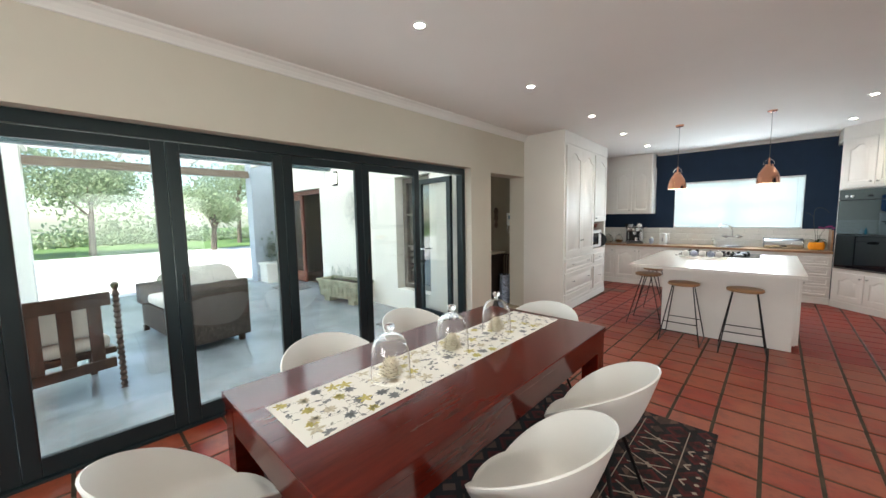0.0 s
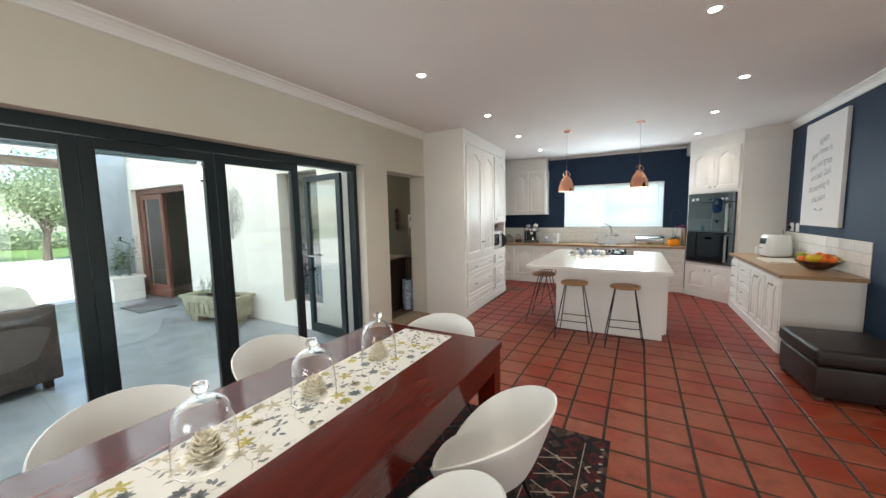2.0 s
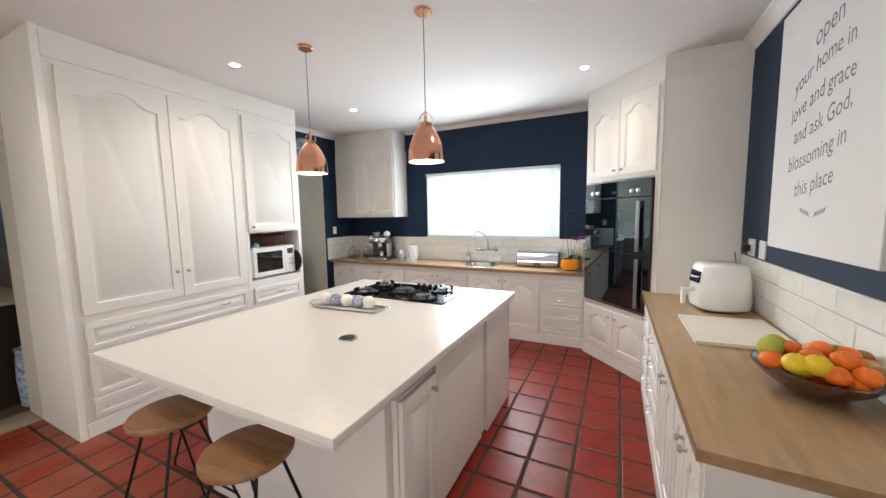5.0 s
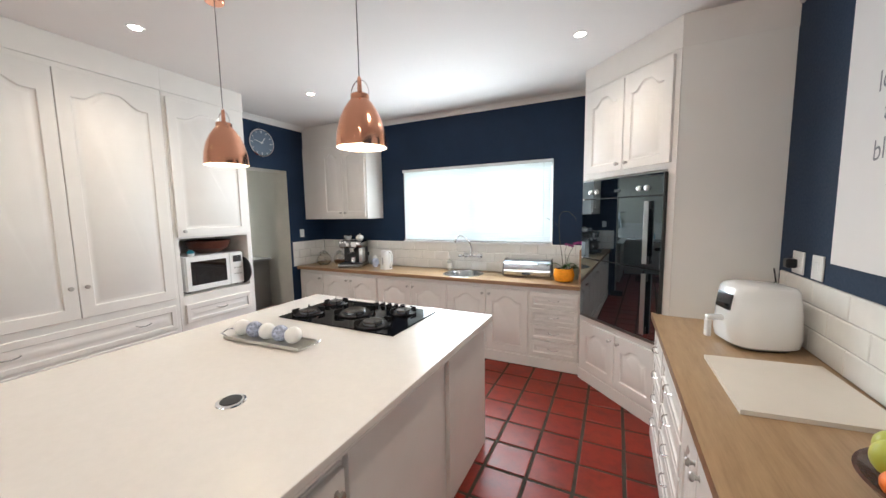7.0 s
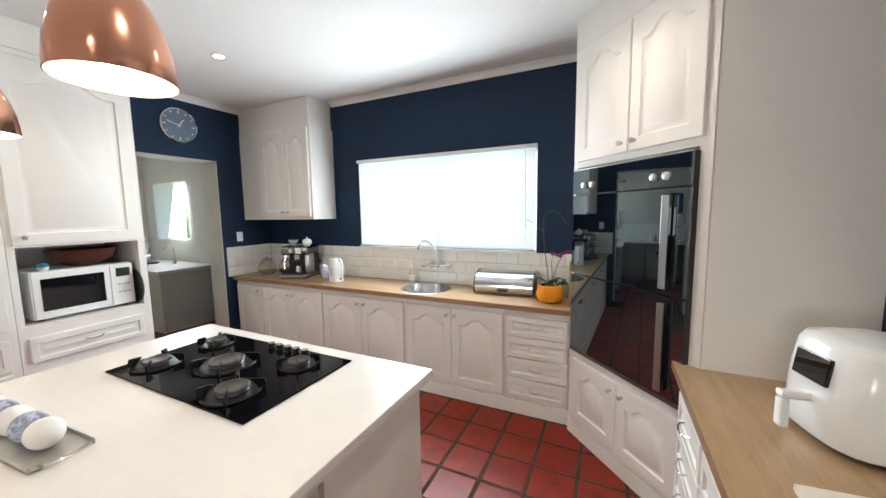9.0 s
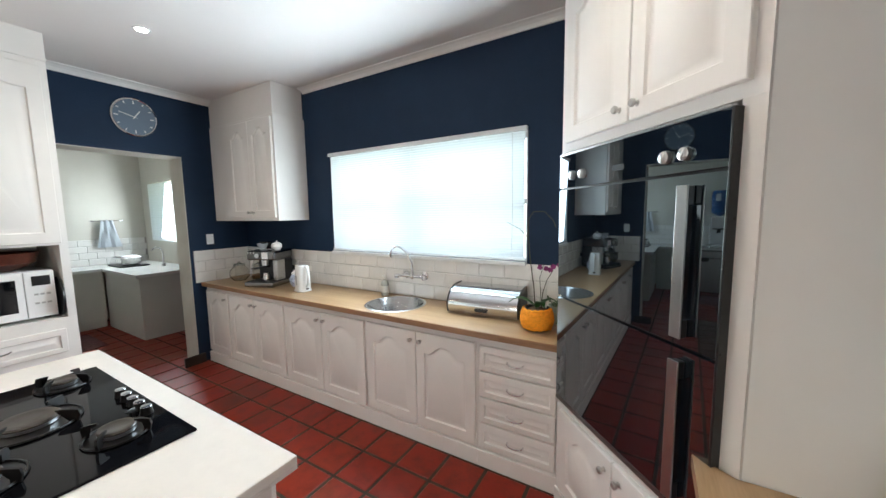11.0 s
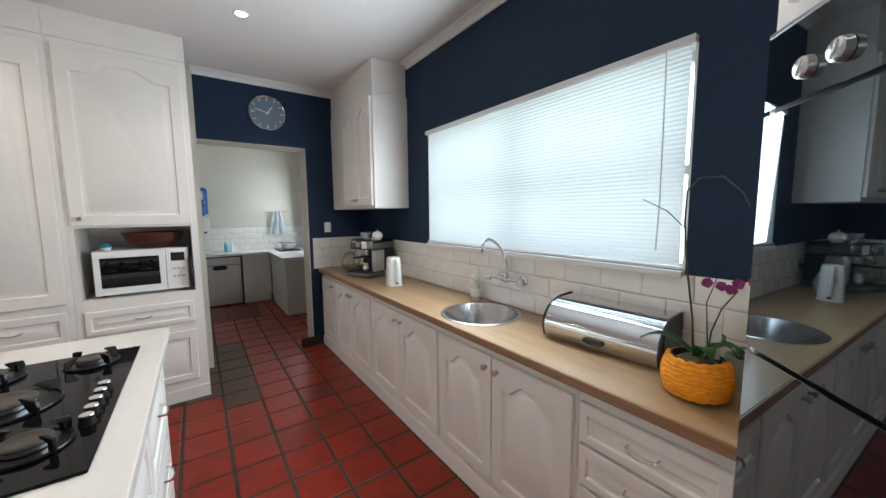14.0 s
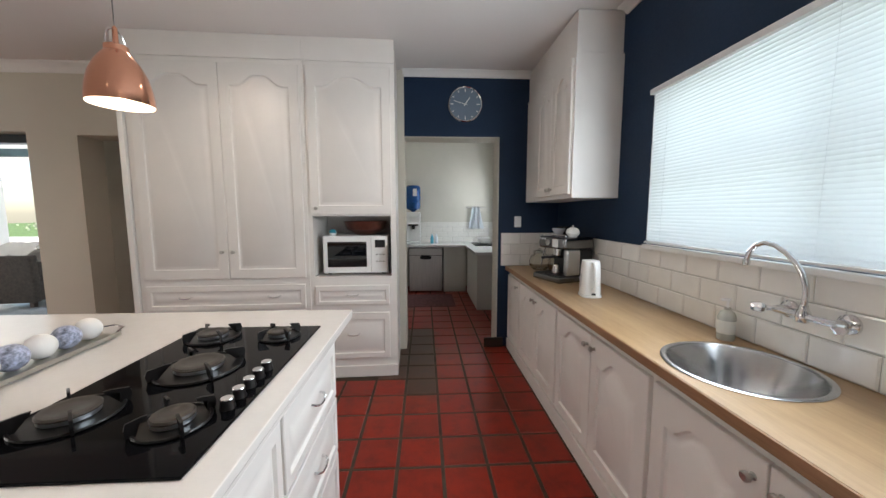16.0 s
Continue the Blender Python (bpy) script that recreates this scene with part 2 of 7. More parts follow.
# ---- shapes ----
def thing(name, place=(0, 0, 0), turn=0.0, label="", category="", group="", kind=""):
    e = new(name)
    e.empty_display_size = 0.1
    e.matrix_world = pose(*place, 0, 0, turn)
    return tagged(e, label, category, group, kind)


def part(name, bm, material, parent=None, label="", smooth=False, at=None):
    me = bpy.data.meshes.new(name)
    bmesh.ops.recalc_face_normals(bm, faces=bm.faces)
    bm.to_mesh(me)
    bm.free()
    me.materials.append(material)
    if smooth:
        me.shade_smooth()
        me.set_sharp_from_angle(angle=radians(40))
    ob = new(name, me)
    ob.parent = parent
    if at is not None:
        ob.matrix_basis = at
    return tagged(ob, label)


def again(ob, at, parent=None):
    """Another object on the same mesh."""
    o = bpy.data.objects.new(ob.name.split(".")[0], ob.data)
    scene.collection.objects.link(o)
    o.parent = parent if parent is not None else ob.parent
    o.matrix_basis = at
    return o


def boxed(bm, x0, x1, y0, y1, z0, z1, bevel=0.0, seg=2):
    m = Matrix.Translation(((x0 + x1) / 2, (y0 + y1) / 2, (z0 + z1) / 2)) @ Matrix.Diagonal((abs(x1 - x0), abs(y1 - y0), abs(z1 - z0), 1))
    r = bmesh.ops.create_cube(bm, size=1, matrix=m)
    if bevel:
        edges = list({e for v in r["verts"] for e in v.link_edges})
        bmesh.ops.bevel(bm, geom=edges, offset=bevel, segments=seg, affect="EDGES", profile=0.5)
    return bm


def box(x0, x1, y0, y1, z0, z1, bevel=0.0, seg=2):
    return boxed(bmesh.new(), x0, x1, y0, y1, z0, z1, bevel, seg)


def boxes(items, bevel=0.0):
    bm = bmesh.new()
    for i in items:
        boxed(bm, *i, bevel)
    return bm


def lathe(profile, seg=32, bm=None, at=(0, 0, 0)):
    """A turned shape from (radius, height) pairs."""
    bm = bm or bmesh.new()
    rings = []
    for r, z in profile:
        if r < 1e-5:
            rings.append([bm.verts.new((at[0], at[1], at[2] + z))])
        else:
            rings.append([bm.verts.new((at[0] + r * math.cos(2 * math.pi * k / seg), at[1] + r * math.sin(2 * math.pi * k / seg), at[2] + z)) for k in range(seg)])
    for a, b in zip(rings, rings[1:]):
        for k in range(seg):
            q = [a[k % len(a)], a[(k + 1) % seg % len(a)], b[(k + 1) % seg % len(b)], b[k % len(b)]]
            u = []
            for v in q:
                if v not in u:
                    u.append(v)
            if len(u) > 2:
                bm.faces.new(u)
    return bm


def tube(points, radius, seg=8, bm=None, taper=1.0):
    """A rod swept along points."""
    bm = bm or bmesh.new()
    pts = [Vector(p) for p in points]
    rings = []
    up = Vector((0, 0, 1))
    prev = None
    for i, p in enumerate(pts):
        d = (pts[min(i + 1, len(pts) - 1)] - pts[max(i - 1, 0)]).normalized()
        if prev is None:
            a = d.cross(up)
            if a.length < 1e-3:
                a = d.cross(Vector((1, 0, 0)))
        else:
            a = prev - d * prev.dot(d)
        a.normalize()
        prev = a
        b = d.cross(a)
        r = radius * (1 + (taper - 1) * i / max(1, len(pts) - 1))
        rings.append([bm.verts.new(p + r * (math.cos(2 * math.pi * k / seg) * a + math.sin(2 * math.pi * k / seg) * b)) for k in range(seg)])
    for a, b in zip(rings, rings[1:]):
        for k in range(seg):
            bm.faces.new((a[k], a[(k + 1) % seg], b[(k + 1) % seg], b[k]))
    bm.faces.new(rings[0])
    bm.faces.new(rings[-1])
    return bm


def prism(outline, z0, z1, bm=None):
    """An upright prism on a plan outline."""
    bm = bm or bmesh.new()
    a = [bm.verts.new((x, y, z0)) for x, y in outline]
    b = [bm.verts.new((x, y, z1)) for x, y in outline]
    n = len(a)
    bm.faces.new(a)
    bm.faces.new(b)
    for k in range(n):
        bm.faces.new((a[k], a[(k + 1) % n], b[(k + 1) % n], b[k]))
    return bm


def facing(bm):
    bmesh.ops.rotate(bm, verts=bm.verts, cent=(0, 0, 0), matrix=Matrix.Rotation(radians(90), 3, "X"))
    return bm


def rounded(levels, seg=40, power=3.2):
    """A superellipse body from (half width, half depth, height)."""
    bm = bmesh.new()
    rings = []
    for a, b_, z in levels:
        ring = []
        for k in range(seg):
            th = 2 * math.pi * k / seg
            c, s = math.cos(th), math.sin(th)
            q = (abs(c) ** power + abs(s) ** power) ** (-1 / power)
            ring.append(bm.verts.new((a * q * c, b_ * q * s, z)))
        rings.append(ring)
    for p, q in zip(rings, rings[1:]):
        for k in range(seg):
            bm.faces.new((p[k], p[(k + 1) % seg], q[(k + 1) % seg], q[k]))
    bm.faces.new(rings[0])
    bm.faces.new(rings[-1])
    return bm


def structure(name, bm, material, parent=None):
    return tagged(part(name, bm, material, parent), kind="structure")


# ---- large structure ----
WX, WN, EX, NY, SY = -2.94, -3.21, 1.915, 8.76, -2.6
floor = structure("floor", box(-3.21, 4.3, SY - 0.2, 9.0, -0.12, -0.0045), grout_dark)
ceiling = structure("ceiling", boxes([(-3.21, 4.3, SY - 0.2, 9.0, CEIL, CEIL + 0.15)]), ceiling_paint)

DOOR_Y0, DOOR_Y1, DOOR_Z = -2.0, 3.69, 2.168
structure("wall_west", boxes([
    (WN, WX, SY, DOOR_Y0, 0, CEIL), (WN, WX, DOOR_Y0, DOOR_Y1, DOOR_Z, CEIL), (WN, WX, DOOR_Y1, 4.14, 0, CEIL),
    (WN, WX, 4.14, 5.06, 2.14, CEIL), (WN, WX, 5.06, 7.19, 0, CEIL)]), beige)
structure("wall_scullery_side", boxes([(WN, -2.96, 7.19, 8.14, 2.165, CEIL), (WN, -2.96, 8.14, NY, 0, CEIL)]), navy)
reveal = plain("scullery_reveal_paint", (0.60, 0.57, 0.50), 0.7)
structure("door_lining", boxes([(WN - 0.002, -2.962, 8.132, 8.14, 0, 2.165), (WN - 0.002, -2.962, 7.19, 8.14, 2.157, 2.165)]), reveal)
structure("wall_stub", box(WX, -2.265, 5.06, 5.10, 0, CEIL), pale_wall)
structure("wall_north", boxes([
    (WN, -1.50, NY, NY + 0.24, 0, CEIL), (0.41, 2.1, NY, NY + 0.24, 0, CEIL), (-1.50, 0.41, NY, NY + 0.24, 0, 1.22), (-1.50, 0.41, NY, NY + 0.24, 2.13, CEIL)]), navy)
structure("wall_east", box(EX, EX + 0.25, 3.84, NY, 0, CEIL), navy)
structure("wall_east_return", box(EX + 0.25, 4.1, 3.84, 4.1, 0, CEIL), beige)
structure("wall_oven_side", prism([(1.366, 7.538), (EX, 7.538), (EX, NY), (0.755, NY), (0.755, 8.198)], 2.585, CEIL), white_wood)
structure("wall_oven_return", box(1.372, EX - 0.002, 7.54, 7.60, 0, 2.585), pale_wall)
structure("wall_south", box(-3.21, 4.3, SY - 0.2, SY, 0, CEIL), beige)
structure("wall_far_east", boxes([(4.1, 4.3, SY, 0.0, 0, CEIL), (4.1, 4.3, 2.4, 3.84, 0, CEIL), (4.1, 4.3, 0.0, 2.4, 2.1, CEIL)]), beige)


def cornice(name, a, b, side, k=1.0):
    """A cove moulding between two plan points; side points into the room."""
    a, b, n = Vector((*a, 0)), Vector((*b, 0)), Vector((*side, 0)).normalized()
    prof = [(0, 0.0), (0.075, 0.0), (0.072, 0.012), (0.05, 0.022), (0.028, 0.045), (0.016, 0.07), (0.012, 0.085), (0, 0.088)]
    bm = bmesh.new()
    r = [[bm.verts.new(p + n * d + Vector((0, 0, CEIL - 0.001 - h * k))) for d, h in prof] for p in (a, b)]
    for k in range(len(prof) - 1):
        bm.faces.new((r[0][k], r[0][k + 1], r[1][k + 1], r[1][k]))
    bm.faces.new(r[0])
    bm.faces.new(r[1])
    return structure(name, bm, cornice_paint)


cornice("cornice", (WX, SY), (WX, 5.06), (1, 0))
cornice("cornice", (-2.96, 7.18), (-2.96, NY), (1, 0), 0.6)
cornice("cornice", (-1.84, NY), (0.75, NY), (0, -1), 0.45)
cornice("cornice", (EX, 3.84), (EX, 7.52), (-1, 0))
base_dark = plain("dark_skirting", (0.03, 0.022, 0.018), 0.5)
structure("baseboard", boxes([(WX, WX + 0.014, 3.70, 4.14, 0, 0.1), (EX - 0.014, EX, 3.84, 4.95, 0, 0.1), (-2.96, -2.94, 8.0, 8.2, 0, 0.1)], 0.003), base_dark)

# ground and patio
structure("patio_floor", box(-9.75, -3.21, -5.0, 4.6, -0.12, -0.015), patio_concrete)
grass_mat = plain("lawn", (0.10, 0.17, 0.045), 0.9, vary=0.3, scale=3, bump=0.6, fine=30)
paving = plain("pale_paving", (0.70, 0.68, 0.64), 0.85, vary=0.15, scale=1.5, bump=0.3)
structure("ground", box(-90, 60, -60, 70, -0.5, -0.16), grass_mat)
structure("pavement", box(-24, -9.75, -30, 30, -0.16, -0.13), paving)

# ---- cabinets ----
def arch_rise(u, arch):
    """Height of a cathedral arch at u from -1 to 1."""
    a = abs(u)
    if a > 0.78:
        return 0.0
    k = (0.78 - a) / 0.78
    return arch * (0.5 - 0.5 * math.cos(math.pi * min(1.0, k * 1.25)))


def panel_door(w, h, arch=0.0, t=0.02, rail=0.065):
    """A raised-panel door: front at y = 0 facing -y, x and z from 0."""
    bm = bmesh.new()
    n = 14 if arch else 2
    rail = min(rail, w * 0.2, h * 0.28)

    def loop(inset, y, flat, arched=True):
        x0, x1, z0 = inset, w - inset, inset
        pts = [(x0, z0), (x1, z0)]
        for k in range(n):
            u = 1 - 2 * k / (n - 1)
            x = (x0 + x1) / 2 + u * (x1 - x0) / 2
            z = h - inset - (0 if flat else (arch - arch_rise(u, arch)) + 0.012)
            pts.append((x, z))
        return [bm.verts.new((x, y, z)) for x, z in pts]

    loops = [loop(0, t, True), loop(0, 0.003, True), loop(0.003, 0, True), loop(rail, 0, False), loop(rail + 0.006, 0.010, False),
             loop(rail + 0.013, 0.0115, False), loop(rail + 0.036, 0.003, False), loop(rail + 0.041, 0.0005, False)]
    for a, b in zip(loops, loops[1:]):
        for k in range(len(a)):
            bm.faces.new((a[k], a[(k + 1) % len(a)], b[(k + 1) % len(b)], b[k]))
    bm.faces.new(loops[-1])
    bm.faces.new(loops[0])
    return bm


def knob_mesh():
    bm = lathe([(0, 0.030), (0.011, 0.029), (0.0145, 0.025), (0.0145, 0.018), (0.008, 0.014), (0.0065, 0.004), (0.011, 0.0), (0, 0)], 18)
    bmesh.ops.rotate(bm, verts=bm.verts, cent=(0, 0, 0), matrix=Matrix.Rotation(radians(90), 3, "X"))
    return bm


def pull_mesh():
    pts = [(-0.048, 0, 0), (-0.046, -0.016, -0.002), (-0.032, -0.025, -0.008), (0, -0.028, -0.012), (0.032, -0.025, -0.008), (0.046, -0.016, -0.002), (0.048, 0, 0)]
    return tube(pts, 0.0045, 8)


PULL = [None, None]


def door_on(unit, name, x, z, w, h, arch=0.0, knob=None, pull=False, y=0.0, rail=0.065):
    d = part(name, panel_door(w, h, arch, rail=rail), white_wood, unit, smooth=True, at=pose(x, y - 0.02, z))
    if knob:
        if PULL[0] is None:
            PULL[0] = part("knob", knob_mesh(), satin_nickel, d, "round chrome knob", True, pose(knob[0], 0, knob[1]))
        else:
            tagged(again(PULL[0], pose(knob[0], 0, knob[1]), d), "round chrome knob")
    if pull:
        if PULL[1] is None:
            PULL[1] = part("handle", pull_mesh(), chrome, d, "curved chrome pull handle", True, pose(w / 2, 0, h * 0.55))
        else:
            tagged(again(PULL[1], pose(w / 2, 0, h * 0.55), d), "curved chrome pull handle")
    return d


def base_unit(place, turn, w, depth, fronts, label, top=0.81, name="base_cabinet"):
    """fronts: 'd' one door, 'dd' two doors, 's4' four drawers. Front at y = 0 facing -y, body behind."""
    u = thing(name, place, turn, label, "kitchen cabinet")
    if "sink" in label:
        part("carcass", box(0, w, 0, depth, 0.0, top - 0.17, 0.002, 1), white_wood, u)
        part("front_rail", box(0, w, 0, 0.018, top - 0.1695, top, 0.001, 1), white_wood, u)
    else:
        part("carcass", box(0, w, 0, depth, 0.0, top, 0.002, 1), white_wood, u)
    part("plinth", box(0, w, -0.024, -0.0005, 0.0, 0.105, 0.002, 1), white_wood, u)
    z0, z1 = 0.125, top - 0.045
    g = 0.015
    if fronts == "d":
        door_on(u, "door", g, z0, w - 2 * g, z1 - z0, 0.06, (w - 2 * g - 0.04, z1 - z0 - 0.06))
    elif fronts == "dd":
        m = (w - 2 * g - 0.006) / 2
        door_on(u, "door", g, z0, m, z1 - z0, 0.06, (m - 0.035, z1 - z0 - 0.06))
        door_on(u, "door", g + m + 0.006, z0, m, z1 - z0, 0.06, (0.035, z1 - z0 - 0.06))
    else:
        n = int(fronts[1:])
        hh = (z1 - z0) / n
        for k in range(n):
            door_on(u, "drawer", g, z0 + hh * k + 0.005, w - 2 * g, hh - 0.012, 0.0, None, True, rail=0.03)
    return u


FY = 8.262
NT = 0.865
# north run: x from -2.96 to 0.74
for x0, x1, f, what in ((-2.94, -2.50, "d", "single cathedral-arch door"), (-2.50, -1.60, "dd", "two cathedral-arch doors"), (-1.60, -0.64, "dd", "two cathedral-arch doors below the sink"),
                        (-0.64, 0.27, "dd", "two cathedral-arch doors beside the sink"), (0.27, 0.752, "s4", "four raised-panel drawers")):
    base_unit((x0, FY, 0), 0, x1 - x0 - 0.001, NY - FY - 0.004, f, "white base cabinet with " + what, 0.825)

SINK = (-0.548, 8.496)


def slab_with_hole(x0, x1, y0, y1, z0, z1, cx, cy, r, seg=40):
    bm = bmesh.new()
    outer = []
    for k in range(seg):
        a = 2 * math.pi * (k + 0.5) / seg
        c, s = math.cos(a), math.sin(a)
        tx = (x1 - cx) / c if c > 0 else (x0 - cx) / c
        ty = (y1 - cy) / s if s > 0 else (y0 - cy) / s
        q = min(tx, ty)
        outer.append((cx + q * c, cy + q * s, a))
    for corner in ((x0, y0), (x1, y0), (x0, y1), (x1, y1)):
        a = math.atan2(corner[1] - cy, corner[0] - cx) % (2 * math.pi)
        outer.append((corner[0], corner[1], a))
    outer.sort(key=lambda p: p[2])
    rings = []
    for z in (z0, z1):
        rings.append(([bm.verts.new((x, y, z)) for x, y, a in outer], [bm.verts.new((cx + r * math.cos(a), cy + r * math.sin(a), z)) for x, y, a in outer]))
    n = len(outer)
    for k in range(n):
        j = (k + 1) % n
        for o, i in rings:
            bm.faces.new((o[k], o[j], i[j], i[k]))
        bm.faces.new((rings[0][0][k], rings[0][0][j], rings[1][0][j], rings[1][0][k]))
        bm.faces.new((rings[0][1][k], rings[0][1][j], rings[1][1][j], rings[1][1][k]))
    return bm


wt = thing("worktop", (0, 0, 0), 0, "oak-look laminate worktop with a darker front edge along the window wall", "worktop")
part("top", slab_with_hole(-2.955, 0.752, 8.226, NY - 0.002, 0.827, NT, *SINK, 0.226), worktop_wood, wt)
part("edge_strip", box(-2.955, 0.745, 8.218, 8.225, 0.826, NT - 0.0005, 0.002), edge_wood, wt, "darker worktop edge")
part("end_strip", box(0.728, 0.748, 8.30, 8.755, NT + 0.0005, 1.20, 0.002), edge_wood, wt, "upright wooden end panel")

# splashback bricks are laid at the end of the file

# wall cabinet in the corner
wc = thing("wall_cabinet", (-2.955, 8.42, 1.515), 0, "white painted wall cabinet with two cathedral-arch doors", "kitchen cabinet")
part("carcass", box(0, 1.112, 0, NY - 8.42 - 0.003, 0, 0.98, 0.002, 1), white_wood, wc)
part("top_boxing", box(0, 1.09, 0.012, NY - 8.42 - 0.003, 0.981, CEIL - 1.515 - 0.002), white_wood, wc)
door_on(wc, "door", 0.36, 0.03, 0.36, 0.92, 0.06, (0.325, 0.05))
door_on(wc, "door", 0.726, 0.03, 0.36, 0.92, 0.06, (0.035, 0.05))

# tall cupboards on the west side, fronts facing +x
tc = thing("tall_cupboard", (-2.285, 5.105, 0), 92, "tall white cupboard with two cathedral-arch doors over three wide drawers", "kitchen cupboard")
W1 = 1.325
part("carcass", box(0, W1, 0, 0.60, 0, 2.60, 0.002, 1), white_wood, tc)
part("top_boxing", box(0, W1, -0.01, 0.60, 2.601, CEIL - 0.002), white_wood, tc)
part("plinth", box(0, W1, -0.012, -0.0005, 0, 0.10, 0.002, 1), white_wood, tc)
door_on(tc, "door", 0.05, 0.88, 0.645, 1.68, 0.08, (0.605, 0.22), rail=0.075)
door_on(tc, "door", 0.70, 0.88, 0.595, 1.68, 0.08, (0.04, 0.22), rail=0.075)
for z, h in ((0.125, 0.14), (0.285, 0.32), (0.625, 0.20)):
    d = door_on(tc, "drawer", 0.05, z, 1.235, h, 0.0, None, False, rail=0.035)
    for fx in ((0.30, 0.99) if h > 0.15 else ()):
        tagged(part("handle", pull_mesh(), chrome, d, smooth=True, at=pose(fx, 0, h * 0.55)), "curved chrome pull handle")

mc = thing("microwave_cupboard", (-2.3315, 6.431, 0), 92, "tall white cupboard with an open microwave niche, upper door and drawers", "kitchen cupboard")
W2 = 0.715
for nm, dims in (("lower_body", (0, W2, 0, 0.54, 0, 0.8795)), ("upper_body", (0, W2, 0, 0.54, 1.3855, 2.60)), ("side_panel", (0, 0.035, 0, 0.54, 0.88, 1.385)),
                 ("side_panel", (W2 - 0.045, W2, 0, 0.54, 0.88, 1.385)), ("back_panel", (0.0355, W2 - 0.0455, 0.51, 0.54, 0.88, 1.385))):
    part(nm, box(*dims), white_wood, mc)
part("top_boxing", box(0, W2, -0.01, 0.54, 2.601, CEIL - 0.002), white_wood, mc)
part("plinth", box(0, W2, -0.012, -0.0005, 0, 0.10, 0.002, 1), white_wood, mc)
door_on(mc, "door", 0.025, 1.40, 0.655, 1.16, 0.07, (0.05, 0.05), rail=0.07)
door_on(mc, "drawer", 0.04, 0.64, 0.61, 0.165, 0.0, None, True, rail=0.03)
door_on(mc, "drawer", 0.04, 0.17, 0.61, 0.40, 0.0, None, True, rail=0.045)

# diagonal oven tower
OA, OB = Vector((0.755, 8.198)), Vector((1.366, 7.538))
ow = (OB - OA).length
oturn = math.degrees(math.atan2(OB.y - OA.y, OB.x - OA.x))
ot = thing("oven_tower", (OA.x, OA.y, 0), oturn, "white diagonal corner cupboard with arched doors above and below the ovens", "kitchen cupboard")
for nm, dims in (("lower_body", (0, ow, 0, 0.45, 0, 0.6195)), ("upper_body", (0, ow, 0, 0.45, 1.8405, 2.583)), ("side_panel", (0, 0.03, 0, 0.45, 0.62, 1.84)),
                 ("side_panel", (ow - 0.06, ow, 0, 0.45, 0.62, 1.84)), ("back_panel", (0.0305, ow - 0.0605, 0.40, 0.45, 0.62, 1.84))):
    part(nm, box(*dims), white_wood, ot)
part("plinth", box(0, ow, -0.012, -0.0005, 0, 0.10, 0.002, 1), white_wood, ot)
door_on(ot, "door", 0.055, 1.88, 0.40, 0.68, 0.06, (0.36, 0.05))
door_on(ot, "door", 0.462, 1.88, 0.40, 0.68, 0.06, (0.04, 0.05))
door_on(ot, "door", 0.05, 0.13, 0.39, 0.43, 0.045, (0.35, 0.37))
door_on(ot, "door", 0.446, 0.13, 0.39, 0.43, 0.045, (0.04, 0.37))
handle_steel = plain("satin_steel", (0.42, 0.42, 0.41), 0.3, metal=1.0, vary=0.04)
ov = thing("double_oven", (OA.x, OA.y, 0), oturn, "black glass double wall oven with two tall steel bar handles", "oven")
part("housing", box(0.033, ow - 0.060, -0.012, 0.38, 0.64, 1.82, 0.003), black_plastic, ov)
part("side_frame", box(ow - 0.0595, ow - 0.053, -0.031, -0.0005, 0.632, 1.822, 0.001), black_plastic, ov, "thin black side frame")
part("top_trim", box(0.033, ow - 0.060, -0.031, -0.0125, 1.8205, 1.829, 0.001), brushed, ov, "thin steel top trim")
part("bottom_trim", box(0.033, ow - 0.060, -0.031, -0.0005, 0.620, 0.6395, 0.001), plain("dull_brown_steel", (0.16, 0.14, 0.13), 0.35, metal=0.8), ov, "dull steel bottom trim")
for z0, z1, n in ((1.672, 1.82, "control_panel"), (1.157, 1.663, "oven_door"), (0.643, 1.147, "oven_door")):
    d = part(n, box(0.033, ow - 0.060, -0.03, -0.0125, z0, z1, 0.0012), oven_glass, ov, "black mirror-like glass")
    if n == "oven_door":
        h = part("handle", box(0.717, 0.754, -0.062, -0.055, z0 + 0.03, z1 - 0.03, 0.002), brushed, d, "flat brushed steel handle plate")
        h.data.materials[0] = handle_steel
        for k, ya in enumerate((z0 + 0.031, z1 - 0.085)):
            part("handle_block", box(0.720, 0.751, -0.0545, -0.0305, ya, ya + 0.054, 0.004), black_plastic, d, "black handle block")
        part("handle_spine", box(0.738, 0.751, -0.0545, -0.036, z0 + 0.0855, z1 - 0.0855, 0.002), black_glass, d, "glossy black handle spine")
    else:
        for kx in (0.145, 0.218, 0.646, 0.715):
            k = lathe([(0, 0.016), (0.015, 0.016), (0.019, 0.013), (0.021, 0.0), (0, 0)], 28)
            bmesh.ops.rotate(k, verts=k.verts, cent=(0, 0, 0), matrix=Matrix.Rotation(radians(90), 3, "X"))
            k = part("dial", k, brushed, d, "brushed steel dial", True, pose(kx, -0.031, 1.724))
            part("dial_pointer", box(-0.0025, 0.0025, -0.0175, -0.0162, -0.015, 0.015), white_plastic, k, at=Matrix.Rotation(radians(25), 4, "Y"))
        part("clock_display", box(0.405, 0.465, -0.032, -0.0305, 1.712, 1.732), black_plastic, d)

